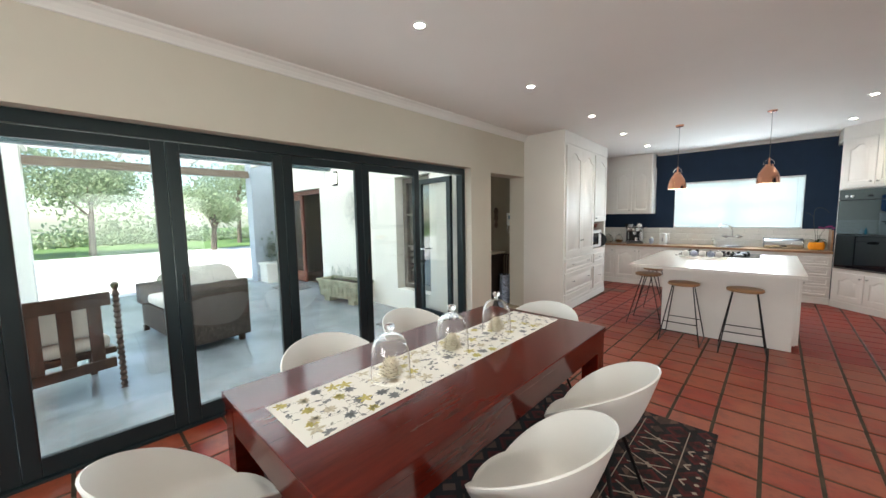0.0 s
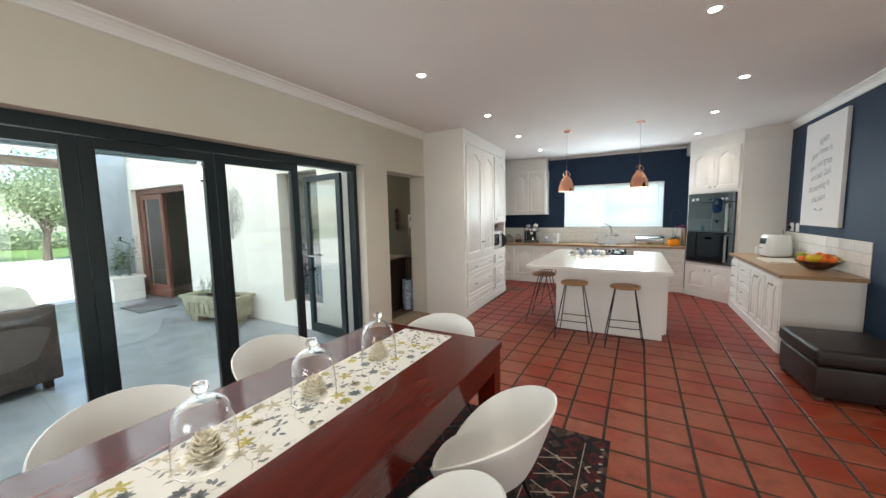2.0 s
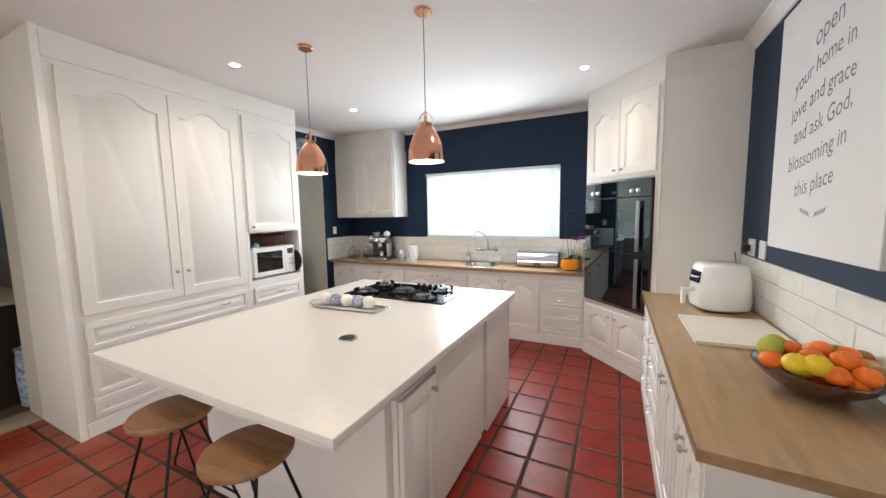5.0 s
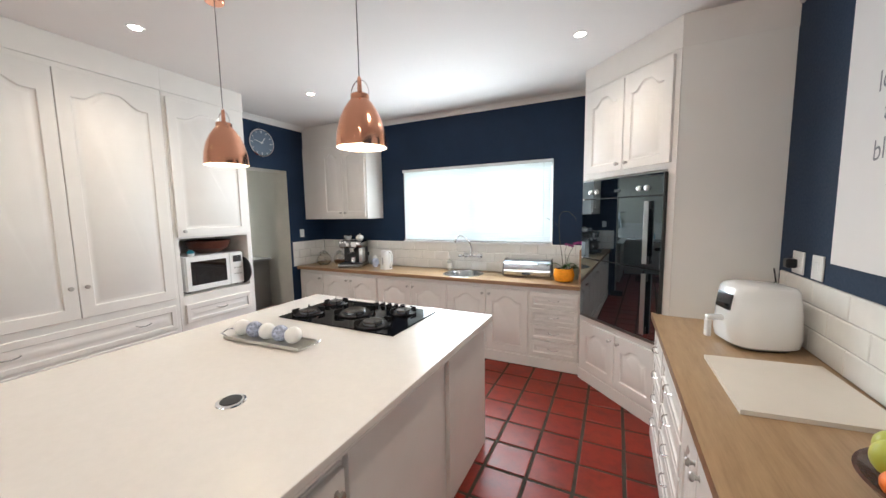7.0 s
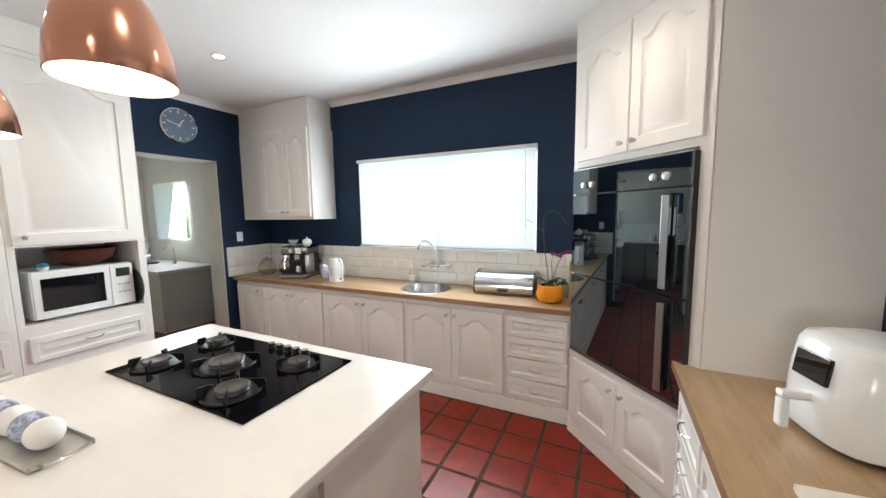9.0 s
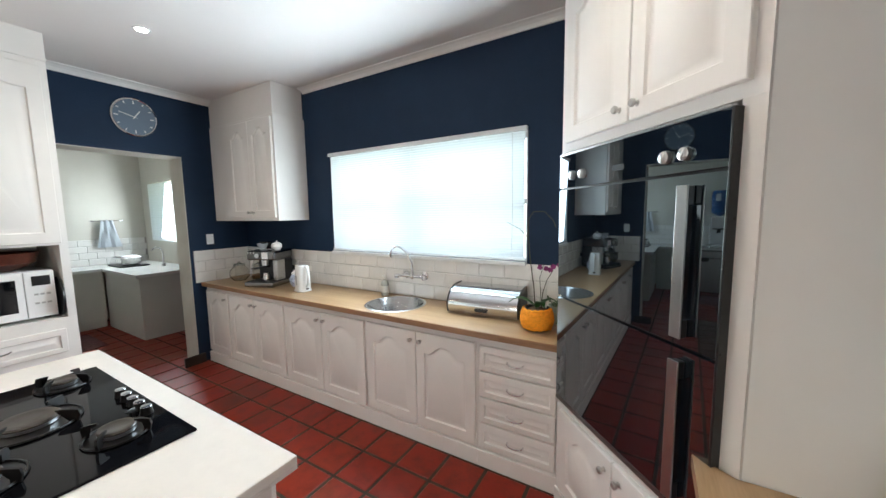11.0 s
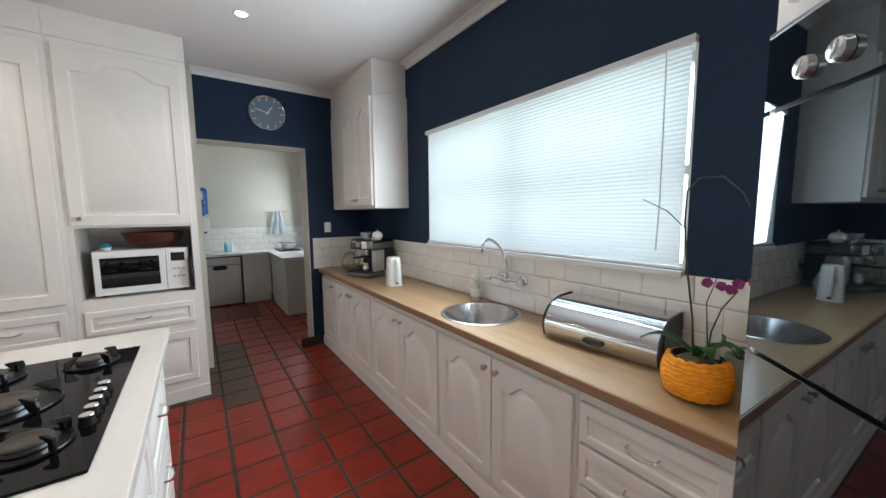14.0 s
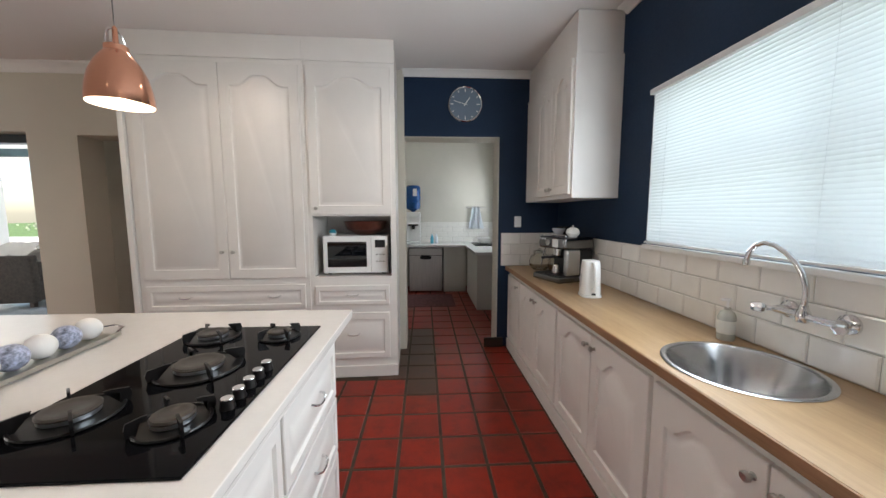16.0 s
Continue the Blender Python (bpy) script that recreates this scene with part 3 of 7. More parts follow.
# east counter
for y0, y1, f, what in ((5.335, 5.83, "dd", "two narrow arched doors"), (5.832, 6.42, "dd", "two narrow arched doors"), (6.422, 7.06, "s4", "four drawers"), (7.062, 7.495, "s4", "four narrow drawers")):
    base_unit((1.305, y1, 0), -90, y1 - y0, EX - 1.305 - 0.004, f, "white painted base cabinet with " + what)
ew = thing("worktop", (0, 0, 0), 0, "oak-look laminate worktop against the navy wall, ending at an open side", "worktop")
part("front_edge", box(1.2685, 1.2695, 5.32, 7.60, 0.812, 0.849), edge_wood, ew, "darker worktop edge")
part("top", prism([(1.285, 5.32), (EX - 0.002, 5.30), (EX - 0.002, 7.538), (1.36, 7.538), (1.27, 7.602), (1.27, 5.32)], 0.812, 0.85), worktop_wood_y, ew)
structure("wall_counter_end", box(1.29, 1.866, 5.312, 5.333, 0, 0.8115), white_wood)

# island
isl = thing("kitchen_island", (0, 0, 0), 0, "white kitchen island with plain panels, doors and drawers", "kitchen island")
part("body", box(-0.985, 0.235, 5.205, 6.95, 0.0, 0.843, 0.003), white_wood, isl)
for y0, y1, z0, z1 in ((5.25, 5.57, 0.06, 0.80), (5.60, 6.25, 0.03, 0.825), (6.37, 6.93, 0.0, 0.84)):
    part("side_panel", box(0.236, 0.262, y0, y1, z0, z1, 0.003), white_wood, isl)
dr = part("door", panel_door(0.30, 0.72), white_wood, isl, smooth=True, at=pose(0.284, 5.26, 0.07, 0, 0, 90))
tagged(part("knob", knob_mesh(), satin_nickel, dr, smooth=True, at=pose(0.26, 0, 0.66)), "round chrome knob")
for k in range(3):
    for x0 in (-0.37, -0.97):
        d = part("drawer", panel_door(0.58, 0.25, rail=0.035), white_wood, isl, smooth=True, at=pose(x0 + 0.58, 6.972, 0.05 + 0.265 * k, 0, 0, 180))
        part("handle", pull_mesh(), chrome, d, "curved chrome pull handle", True, pose(0.29, 0, 0.14))
it = thing("island_worktop", (0, 0, 0), 0, "glossy white quartz island top with a wide seating overhang", "worktop")
part("slab", box(-1.30, 0.30, 4.865, 6.985, 0.856, 0.885, 0.003), quartz, it)
part("edge_band", boxes([(-1.299, 0.299, 4.866, 4.90, 0.845, 0.8555), (-1.299, 0.299, 6.95, 6.984, 0.845, 0.8555), (-1.299, -1.265, 4.90, 6.95, 0.845, 0.8555), (0.265, 0.299, 4.90, 6.95, 0.845, 0.8555)]), quartz, it)

# ---- dining ----
tb = thing("dining_table", (-1.31, 1.46, 0), 0, "long glossy red mahogany dining table with thick square legs", "table")
part("tabletop", box(-0.505, 0.505, -1.05, 1.05, 0.70, 0.74, 0.004), mahogany, tb)
part("apron", boxes([(-0.50, -0.475, -0.93, 0.93, 0.58, 0.6995), (0.475, 0.50, -0.93, 0.93, 0.58, 0.6995), (-0.385, 0.385, -1.04, -1.015, 0.58, 0.6995), (-0.385, 0.385, 1.015, 1.04, 0.58, 0.6995)], 0.002), mahogany, tb)
for sx in (-1, 1):
    for sy in (-1, 1):
        cx, cy = sx * 0.442, sy * 0.985
        part("leg", box(cx - 0.056, cx + 0.056, cy - 0.056, cy + 0.056, 0, 0.6995, 0.005), mahogany, tb)

# ---- folding doors ----
door_set = tagged(new("door_1"), kind="structure")
structure("door_frame", boxes([(-3.15, -3.05, DOOR_Y0, DOOR_Y1, 2.085, 2.165), (-3.15, -3.05, DOOR_Y1 - 0.06, DOOR_Y1, 0.0, 2.085), (-3.14, -3.06, DOOR_Y0, DOOR_Y0 + 0.05, 0, 2.085), (-3.15, -3.05, DOOR_Y0, DOOR_Y1, -0.012, 0.018)], 0.003), alu, door_set)


def leaf(y0, y1, at=None):
    """One glazed door leaf lying along y between y0 and y1."""
    w = y1 - y0
    o = at or Matrix.Translation((-3.10, y0, 0))
    f = part("door_leaf", boxes([(-0.022, 0.022, 0, 0.078, 0.022, 2.08), (-0.022, 0.022, w - 0.078, w, 0.022, 2.08), (-0.022, 0.022, 0.0785, w - 0.0785, 2.01, 2.08), (-0.022, 0.022, 0.0785, w - 0.0785, 0.022, 0.135)], 0.003), alu, door_set, at=o)
    g = part("pane", box(-0.003, 0.003, 0.076, w - 0.076, 0.133, 2.012), pane_mat, f)
    g.visible_shadow = False
    part("gasket", boxes([(0.0225, 0.0255, 0.068, 0.078, 0.13, 2.015), (0.0225, 0.0255, w - 0.078, w - 0.068, 0.13, 2.015)]), black_plastic, f)
    return f


for k in range(6):
    y1 = 2.868 - 0.797 * k
    f = leaf(max(y1 - 0.793, DOOR_Y0 + 0.052), y1)
    if k in (0, 2):
        part("latch", box(0.0225, 0.04, 0.03, 0.05, 0.95, 1.15, 0.004), black_plastic, f)
f = leaf(0, 0.72, pose(-3.19, 3.56, 0, 0, 0, 84))
part("door_handle", tube([(0.022, 0.66, 1.05), (0.07, 0.66, 1.05), (0.075, 0.60, 1.05), (0.075, 0.52, 1.05)], 0.009, 8), chrome, f, "chrome lever handle", True)
part("door_handle", tube([(-0.022, 0.66, 1.05), (-0.07, 0.66, 1.05), (-0.075, 0.60, 1.05), (-0.075, 0.52, 1.05)], 0.009, 8), chrome, f, "chrome lever handle", True)
part("lock", lathe([(0, -0.05), (0.02, -0.05), (0.024, 0), (0.02, 0.05), (0, 0.05)], 14), black_plastic, f, smooth=True, at=pose(0, 0.665, 0.86, 0, 90, 0))

# ---- patio ----
PW = 3.70
structure("wall_patio", boxes([
    (-3.75, -3.215, PW, PW + 0.26, -0.1, 2.93), (-4.56, -3.75, PW, PW + 0.26, -0.1, 0.33), (-4.56, -3.75, PW, PW + 0.26, 2.18, 2.93),
    (-7.12, -4.56, PW, PW + 0.26, -0.1, 2.93), (-9.25, -7.12, PW, PW + 0.26, 2.19, 2.75), (-9.6, -9.25, PW, PW + 0.26, -0.1, 2.93)]), white_outside)
sheet = see_through("opal_roof_sheet", (0.92, 0.94, 0.94), 0.9)
structure("patio_roof", box(-9.9, -3.215, -5.0, PW + 0.3, 2.93, 2.936), sheet)
blue_grey = plain("pale_blue_grey_column_paint", (0.42, 0.47, 0.52), 0.7)
for py in (-1.15, 3.08, -4.8):
    column = structure("patio_column", box(-9.72, -9.35, py, py + 0.62, -0.12, 2.92, 0.01), white_outside if py < 3 else blue_grey)
structure("patio_beam", boxes([(-9.62, -9.42, -0.52, 3.07, 2.56, 2.65), (-9.60, -9.46, -0.52, 3.07, 2.651, 2.72)], 0.005), grainy("weathered_beam", (0.12, 0.085, 0.06), (0.24, 0.18, 0.13), "Y", 0.6))
for k in range(15):
    structure("patio_rafter", box(-9.6, -3.3, -4.7 + 0.6 * k, -4.64 + 0.6 * k, 2.80, 2.90, 0.003), white_outside)
structure("patio_purlin", boxes([(-3.6 - 1.5 * k, -3.54 - 1.5 * k, -4.9, PW, 2.901, 2.929) for k in range(5)]), white_outside)
structure("patio_cross_beam", box(-6.75, -6.60, -4.9, PW - 0.001, 2.50, 2.64, 0.004), plain("teal_grey_beam_paint", (0.05, 0.09, 0.10), 0.5))
w2 = tagged(new("window_2"), kind="structure")
structure("window_frame", boxes([(-4.555, -4.47, 3.86, 3.93, 0.335, 2.175), (-3.83, -3.755, 3.86, 3.93, 0.335, 2.175), (-4.47, -3.83, 3.86, 3.93, 2.09, 2.175), (-4.47, -3.83, 3.86, 3.93, 0.335, 0.42), (-4.47, -3.83, 3.865, 3.925, 1.02, 1.06), (-4.47, -3.83, 3.865, 3.925, 1.55, 1.59), (-4.16, -4.12, 3.866, 3.924, 0.42, 2.09)], 0.003), grainy("grey_brown_window_wood", (0.11, 0.095, 0.08), (0.22, 0.19, 0.16), "Z", 0.45, 1.0), w2)
structure("pane", box(-4.47, -3.83, 3.893, 3.898, 0.42, 2.09), pane_mat, w2).visible_shadow = False
red_wood = grainy("red_brown_door_wood", (0.10, 0.03, 0.02), (0.22, 0.08, 0.05), "Z", 0.4)
d2 = tagged(new("door_2"), kind="structure")
structure("door_frame", boxes([(-9.245, -9.14, 3.78, 3.88, -0.01, 2.185), (-7.22, -7.125, 3.78, 3.88, -0.01, 2.185), (-9.14, -7.22, 3.78, 3.88, 2.09, 2.185)], 0.004), red_wood, d2)
structure("door_leaf", boxes([(-9.13, -9.02, 3.80, 3.85, 0.0, 2.08), (-8.30, -8.19, 3.80, 3.85, 0.0, 2.08), (-9.02, -8.30, 3.80, 3.85, 1.98, 2.08), (-9.02, -8.30, 3.80, 3.85, 0.0, 0.25)], 0.004), red_wood, d2)
structure("pane", box(-9.02, -8.30, 3.822, 3.828, 0.25, 1.98), pane_mat, d2).visible_shadow = False

stone = plain("mossy_cast_stone", (0.36, 0.35, 0.25), 0.85, vary=0.3, scale=7, bump=0.6, fine=50)
soil = plain("soil", (0.05, 0.035, 0.025), 0.95, bump=0.8, fine=40)
leaf_green = plain("leaf_green", (0.055, 0.11, 0.035), 0.5, vary=0.3)
pl = thing("planter", (-5.72, 3.38, -0.015), 8, "weathered green-grey stone trough planter against the white patio wall", "planter")
bm = bmesh.new()
for (w, d, z) in ((0.50, 0.17, 0.10), (0.53, 0.19, 0.36), (0.56, 0.21, 0.37), (0.56, 0.21, 0.42), (0.50, 0.16, 0.42), (0.48, 0.15, 0.36)):
    ring = [bm.verts.new((sx * w, sy * d, z)) for sx, sy in ((-1, -1), (1, -1), (1, 1), (-1, 1))]
    if z > 0.1 or w < 0.5:
        for k in range(4):
            bm.faces.new((last[k], last[(k + 1) % 4], ring[(k + 1) % 4], ring[k]))
    else:
        bm.faces.new(ring)
    last = ring
part("trough", bm, stone, pl)
part("foot", boxes([(-0.42, -0.26, -0.15, 0.15, 0, 0.0995)], 0.006), stone, pl)
part("foot", boxes([(0.26, 0.42, -0.15, 0.15, 0, 0.0995)], 0.006), stone, pl)
part("relief", boxes([(-0.44 + 0.11 * k, -0.37 + 0.11 * k, -0.200, -0.182, 0.15, 0.31) for k in range(9)], 0.006), stone, pl, "raised ornament on the front")
part("soil", box(-0.478, 0.478, -0.148, 0.148, 0.33, 0.38), soil, pl)
rng = random.Random(4)


def leafy(count, size, spread, base, height, seed, lean=0.4):
    """Thin stems with small folded leaves, as one mesh."""
    r = random.Random(seed)
    bm = bmesh.new()
    for _ in range(count):
        x, y = base[0] + r.uniform(-1, 1) * spread[0], base[1] + r.uniform(-1, 1) * spread[1]
        h = height * r.uniform(0.45, 1)
        tip = Vector((x + r.uniform(-lean, lean) * h, y + r.uniform(-lean, lean) * h, base[2] + h))
        foot = Vector((x, y, base[2]))
        tube([foot, (foot + tip) / 2 + Vector((0, 0, h * 0.08)), tip], 0.0025, 4, bm, 0.5)
        for k in range(6):
            p = foot.lerp(tip, 0.3 + 0.7 * k / 6)
            a = r.uniform(0, 6.28)
            d = Vector((math.cos(a), math.sin(a), r.uniform(-0.2, 0.6))).normalized() * size * r.uniform(0.6, 1.2)
            s = d.cross(Vector((0, 0, 1))).normalized() * size * 0.25
            v = [bm.verts.new(q) for q in (p, p + d * 0.5 + s, p + d, p + d * 0.5 - s + Vector((0, 0, 0.003)))]
            bm.faces.new(v)
    return bm


part("plant", leafy(26, 0.05, (0.42, 0.10), (0, 0, 0.37), 0.36, 8), leaf_green, pl, "sparse straggly green plants")

wl2 = thing("wall_lamp", (-6.40, PW, 2.20), 0, "grey metal and frosted glass wall lamp on the white patio wall", "wall lamp")
part("bracket", box(-0.06, 0.06, -0.05, -0.001, -0.02, 0.26, 0.006), steel_black, wl2)
part("shade", box(-0.10, 0.10, -0.17, -0.051, 0.02, 0.22, 0.01), glow("frosted_lamp_glass", (1.0, 0.97, 0.9), 2.5), wl2, "frosted white glass box shade")

# tree-shaped metal wall ornament
bm = bmesh.new()
r = random.Random(11)
for k in range(4):
    tube([(0.015 * k - 0.03, 0, -0.46), (0.012 * k - 0.02, -0.004, -0.36), (0.010 * k - 0.015, -0.006, -0.22), (0.05 * k - 0.075, -0.004, -0.08)], 0.011, 6, bm, 0.6)
for k in range(54):
    a, q = 2 * math.pi * k / 54 + r.uniform(-0.1, 0.1), r.uniform(0.45, 1.0)
    ex, ez = 0.38 * q * math.sin(a), 0.38 * q * math.cos(a)
    sx, sz = 0.10 * math.sin(a) * 0.6, -0.20 + 0.12 * max(0.0, math.cos(a))
    bend = r.uniform(-0.06, 0.06)
    pts = [(sx + (ex - sx) * u + bend * math.sin(math.pi * u), -0.004 * (1 + k % 3), sz + (ez - sz) * u + 0.06 * math.sin(math.pi * u)) for u in (0, 0.35, 0.7, 1.0)]
    if ez > -0.30:
        tube(pts, 0.0034, 4, bm, 0.5)
for _ in range(430):
    a, q = r.uniform(0, 2 * math.pi), math.sqrt(r.uniform(0.10, 1.0))
    c = Vector((0.38 * q * math.sin(a), r.uniform(-0.014, -0.004), 0.38 * q * math.cos(a)))
    if c.z < -0.26 and abs(c.x) < 0.10:
        continue
    sz, th = r.uniform(0.014, 0.028), r.uniform(0, 3.14)
    u, v = Vector((math.cos(th), 0, math.sin(th))) * sz, Vector((-math.sin(th), 0, math.cos(th))) * sz * 0.42
    bm.faces.new([bm.verts.new(c + w_) for w_ in (u, v, -u, -v)])
orn = thing("wall_ornament", (-5.72, PW - 0.012, 1.70), 0, "oval grey wrought metal tree ornament on the white patio wall", "wall ornament")
part("tree_shape", bm, plain("grey_metal", (0.50, 0.49, 0.46), 0.55, metal=0.4), orn, smooth=False)

# wicker sofa outside
wicker = plain("grey_brown_wicker", (0.065, 0.052, 0.043), 0.8, vary=0.35, scale=30, bump=0.9, fine=140)
cloth = plain("pale_cushion_cloth", (0.62, 0.58, 0.52), 0.9, vary=0.08, bump=0.2)
so = thing("sofa", (-5.75, 1.0, -0.015), 7, "grey-brown wicker patio sofa with pale cushions and a throw", "sofa")
part("seat_base", box(-0.80, 0.80, -0.32, 0.36, 0.08, 0.40, 0.02), wicker, so)
part("armrest", box(-0.80, -0.62, -0.37, 0.38, 0.4005, 0.68, 0.02), wicker, so)
part("armrest", box(0.62, 0.80, -0.37, 0.38, 0.4005, 0.68, 0.02), wicker, so)
part("backrest", box(0.805, 0.92, -0.38, 0.39, 0.08, 0.80, 0.02), wicker, so)
part("seat_cushion", box(-0.60, 0.60, -0.30, 0.34, 0.4005, 0.54, 0.05, 3), cloth, so, smooth=True)
part("back_cushion", box(0.45, 0.60, -0.30, 0.30, 0.545, 0.86, 0.06, 3), cloth, so, smooth=True)
for sx in (-0.74, 0.84):
    for sy in (-0.3, 0.3):
        part("leg", box(sx - 0.03, sx + 0.03, sy - 0.03, sy + 0.03, 0, 0.0795), dark_wood, so)
bm = bmesh.new()
gv = [[bm.verts.new((-0.1 + 0.11 * i, -0.30 + 0.1 * j, 0.70 + 0.20 * math.sin(i * 0.33) + 0.025 * math.sin(i * 1.9 + j * 2.3))) for j in range(7)] for i in range(10)]
for i in range(9):
    for j in range(6):
        bm.faces.new((gv[i][j], gv[i + 1][j], gv[i + 1][j + 1], gv[i][j + 1]))
ret = bmesh.ops.solidify(bm, geom=bm.faces[:], thickness=0.02)
tagged(part("throw", bm, cloth, None, smooth=True, at=pose(-5.75, 1.0, 0.05, 0, 0, 7)), "crumpled pale cream throw over the wicker sofa", "throw")

# barley-twist garden bench
be = thing("bench", (-4.55, -0.25, -0.015), 12, "dark wooden patio bench with slatted back and turned posts", "bench")
bob = [(0.0, 0.0), (0.03, 0.0)]
for k in range(18):
    bob += [(0.018, 0.012 + k * 0.05), (0.031, 0.035 + k * 0.05)]
bob += [(0.016, 0.93), (0.03, 0.96), (0.028, 0.99), (0.0, 1.01)]
for yy in (-0.62, 0.42):
    part("post", lathe(bob, 14), dark_wood, be, "turned bobbin post", True, pose(0.28, yy, 0))
part("backrest", boxes([(0.262, 0.298, -0.58, 0.38, 0.80, 0.92), (0.262, 0.298, -0.58, 0.38, 0.22, 0.31)], 0.006), dark_wood, be)
for k in range(5):
    part("slat", box(0.27, 0.29, -0.52 + 0.185 * k, -0.43 + 0.185 * k, 0.3105, 0.7995, 0.003), dark_wood, be)
part("seat", box(-0.40, 0.255, -0.6, 0.4, 0.34, 0.40, 0.01), dark_wood, be)
part("seat_cushion", box(-0.38, 0.25, -0.57, 0.37, 0.4005, 0.52, 0.045, 3), cloth, be, "pale seat cushion", True)
part("back_cushion", box(0.10, 0.25, -0.52, 0.32, 0.525, 0.90, 0.05, 3), cloth, be, "pale back cushion", True)
for yy in (-0.56, 0.36):
    part("leg", box(-0.38, -0.33, yy - 0.025, yy + 0.025, 0, 0.3395, 0.003), dark_wood, be)

wp = thing("flower_box", (-9.05, 3.38, -0.015), 0, "white square moulded planter with a tall green plant by the column", "planter")
part("box", boxes([(-0.24, 0.24, -0.24, 0.24, 0, 0.42), (-0.27, 0.27, -0.27, 0.27, 0.42, 0.48), (-0.2, 0.2, -0.252, -0.241, 0.07, 0.35)], 0.008), white_outside, wp)
part("plant", leafy(30, 0.12, (0.16, 0.16), (0, 0, 0.47), 0.95, 5, 0.3), leaf_green, wp, "tall green shrub")
tagged(part("doormat", box(-8.2, -7.4, 3.0, 3.55, -0.0145, 0.003, 0.003), plain("grey_mat", (0.1, 0.1, 0.1), 0.95, bump=0.6), None), "dark grey doormat on the patio floor before the sliding door", "doormat")
tagged(part("doormat", box(-4.1, -3.3, 2.9, 3.35, -0.0145, 0.001, 0.003), plain("grey_mat", (0.1, 0.1, 0.1), 0.95, bump=0.6), None), "dark grey doormat on the patio floor outside the folding doors", "doormat")


# garden
def tree(place, h, spread, seed):
    r = random.Random(seed)
    t = thing("tree", place, 0, "leafy green garden tree standing beyond the pale paving", "tree", "garden trees")
    bm = tube([(0, 0, 0), (0.1, 0.05, h * 0.3), (0.0, 0.15, h * 0.6)], 0.16, 8, None, 0.5)
    tips = []
    for k in range(7):
        a = k * 0.9 + r.random()
        q = Vector((math.cos(a) * spread * 0.6, math.sin(a) * spread * 0.6, h * r.uniform(0.6, 0.9)))
        tube([(0, 0.1, h * r.uniform(0.3, 0.55)), q * 0.6 + Vector((0, 0, h * 0.2)), q], 0.06, 6, bm, 0.3)
        tips.append(q)
    part("trunk", bm, grainy("bark", (0.06, 0.045, 0.035), (0.16, 0.13, 0.10), "Z", 0.9), t)
    verts, faces = [], []
    for _ in range(6500):
        c = r.choice(tips) + Vector((r.gauss(0, 1), r.gauss(0, 1), r.gauss(0, 0.8))) * spread * 0.3
        u = Vector((r.gauss(0, 1), r.gauss(0, 1), r.gauss(0, 1))).normalized()
        v = u.orthogonal().normalized()
        s = r.uniform(0.05, 0.12)
        n0 = len(verts)
        verts += [c + u * s, c + v * s * 0.5, c - u * s, c - v * s * 0.5]
        faces.append((n0, n0 + 1, n0 + 2, n0 + 3))
    me = bpy.data.meshes.new("crown")
    me.from_pydata([tuple(v) for v in verts], [], faces)
    me.materials.append(foliage)
    ob = new("crown", me)
    ob.parent = t
    return t


foliage, ft, fb = nodes("foliage")
geo = ft.nodes.new("ShaderNodeNewGeometry")
fr = ramp(ft, [(0.0, (0.08, 0.12, 0.055)), (0.6, (0.12, 0.16, 0.085)), (1.0, (0.17, 0.20, 0.12))])
ft.links.new(geo.outputs["Random Per Island"], fr.inputs[0])
ft.links.new(fr.outputs[0], fb.inputs["Base Color"])
leaf_through = ft.nodes.new("ShaderNodeBsdfTranslucent")
leaf_through.inputs[0].default_value = (0.58, 0.66, 0.44, 1)
leaf_mix = ft.nodes.new("ShaderNodeMixShader")
leaf_mix.inputs[0].default_value = 0.5
ft.links.new(fb.outputs[0], leaf_mix.inputs[1])
ft.links.new(leaf_through.outputs[0], leaf_mix.inputs[2])
ft.links.new(leaf_mix.outputs[0], ft.nodes["Material Output"].inputs[0])
fb.inputs["Roughness"].default_value = 0.6
for k, (x, y, h, s) in enumerate(((-25, 0.6, 5.0, 2.2), (-29, 8.5, 6.5, 2.6), (-23, 5.4, 3.4, 1.3), (-25, -2.5, 7, 3), (-28, 13, 7, 3), (-26, -7, 8, 3.2), (-31, 18, 9, 4))):
    tree((x, y, -0.16), h, s, 20 + k)
verts, faces = [], []
r = random.Random(77)
for _ in range(20000):
    c = Vector((-36 + r.gauss(0, 1.0), r.uniform(-30, 45), 0))
    c.z = abs(r.gauss(0, 1)) * (0.9 + 0.6 * math.sin(c.y * 0.5)) - 0.1
    u = Vector((r.gauss(0, 1), r.gauss(0, 1), r.gauss(0, 1))).normalized()
    v = u.orthogonal().normalized()
    s = r.uniform(0.12, 0.26)
    n0 = len(verts)
    verts += [tuple(q) for q in (c + u * s, c + v * s * 0.5, c - u * s, c - v * s * 0.5)]
    faces.append((n0, n0 + 1, n0 + 2, n0 + 3))
me = bpy.data.meshes.new("hedge")
me.from_pydata(verts, [], faces)
me.materials.append(foliage)
tagged(new("hedge", me), "long uneven green hedge along the garden's far side", "hedge", kind="stuff")

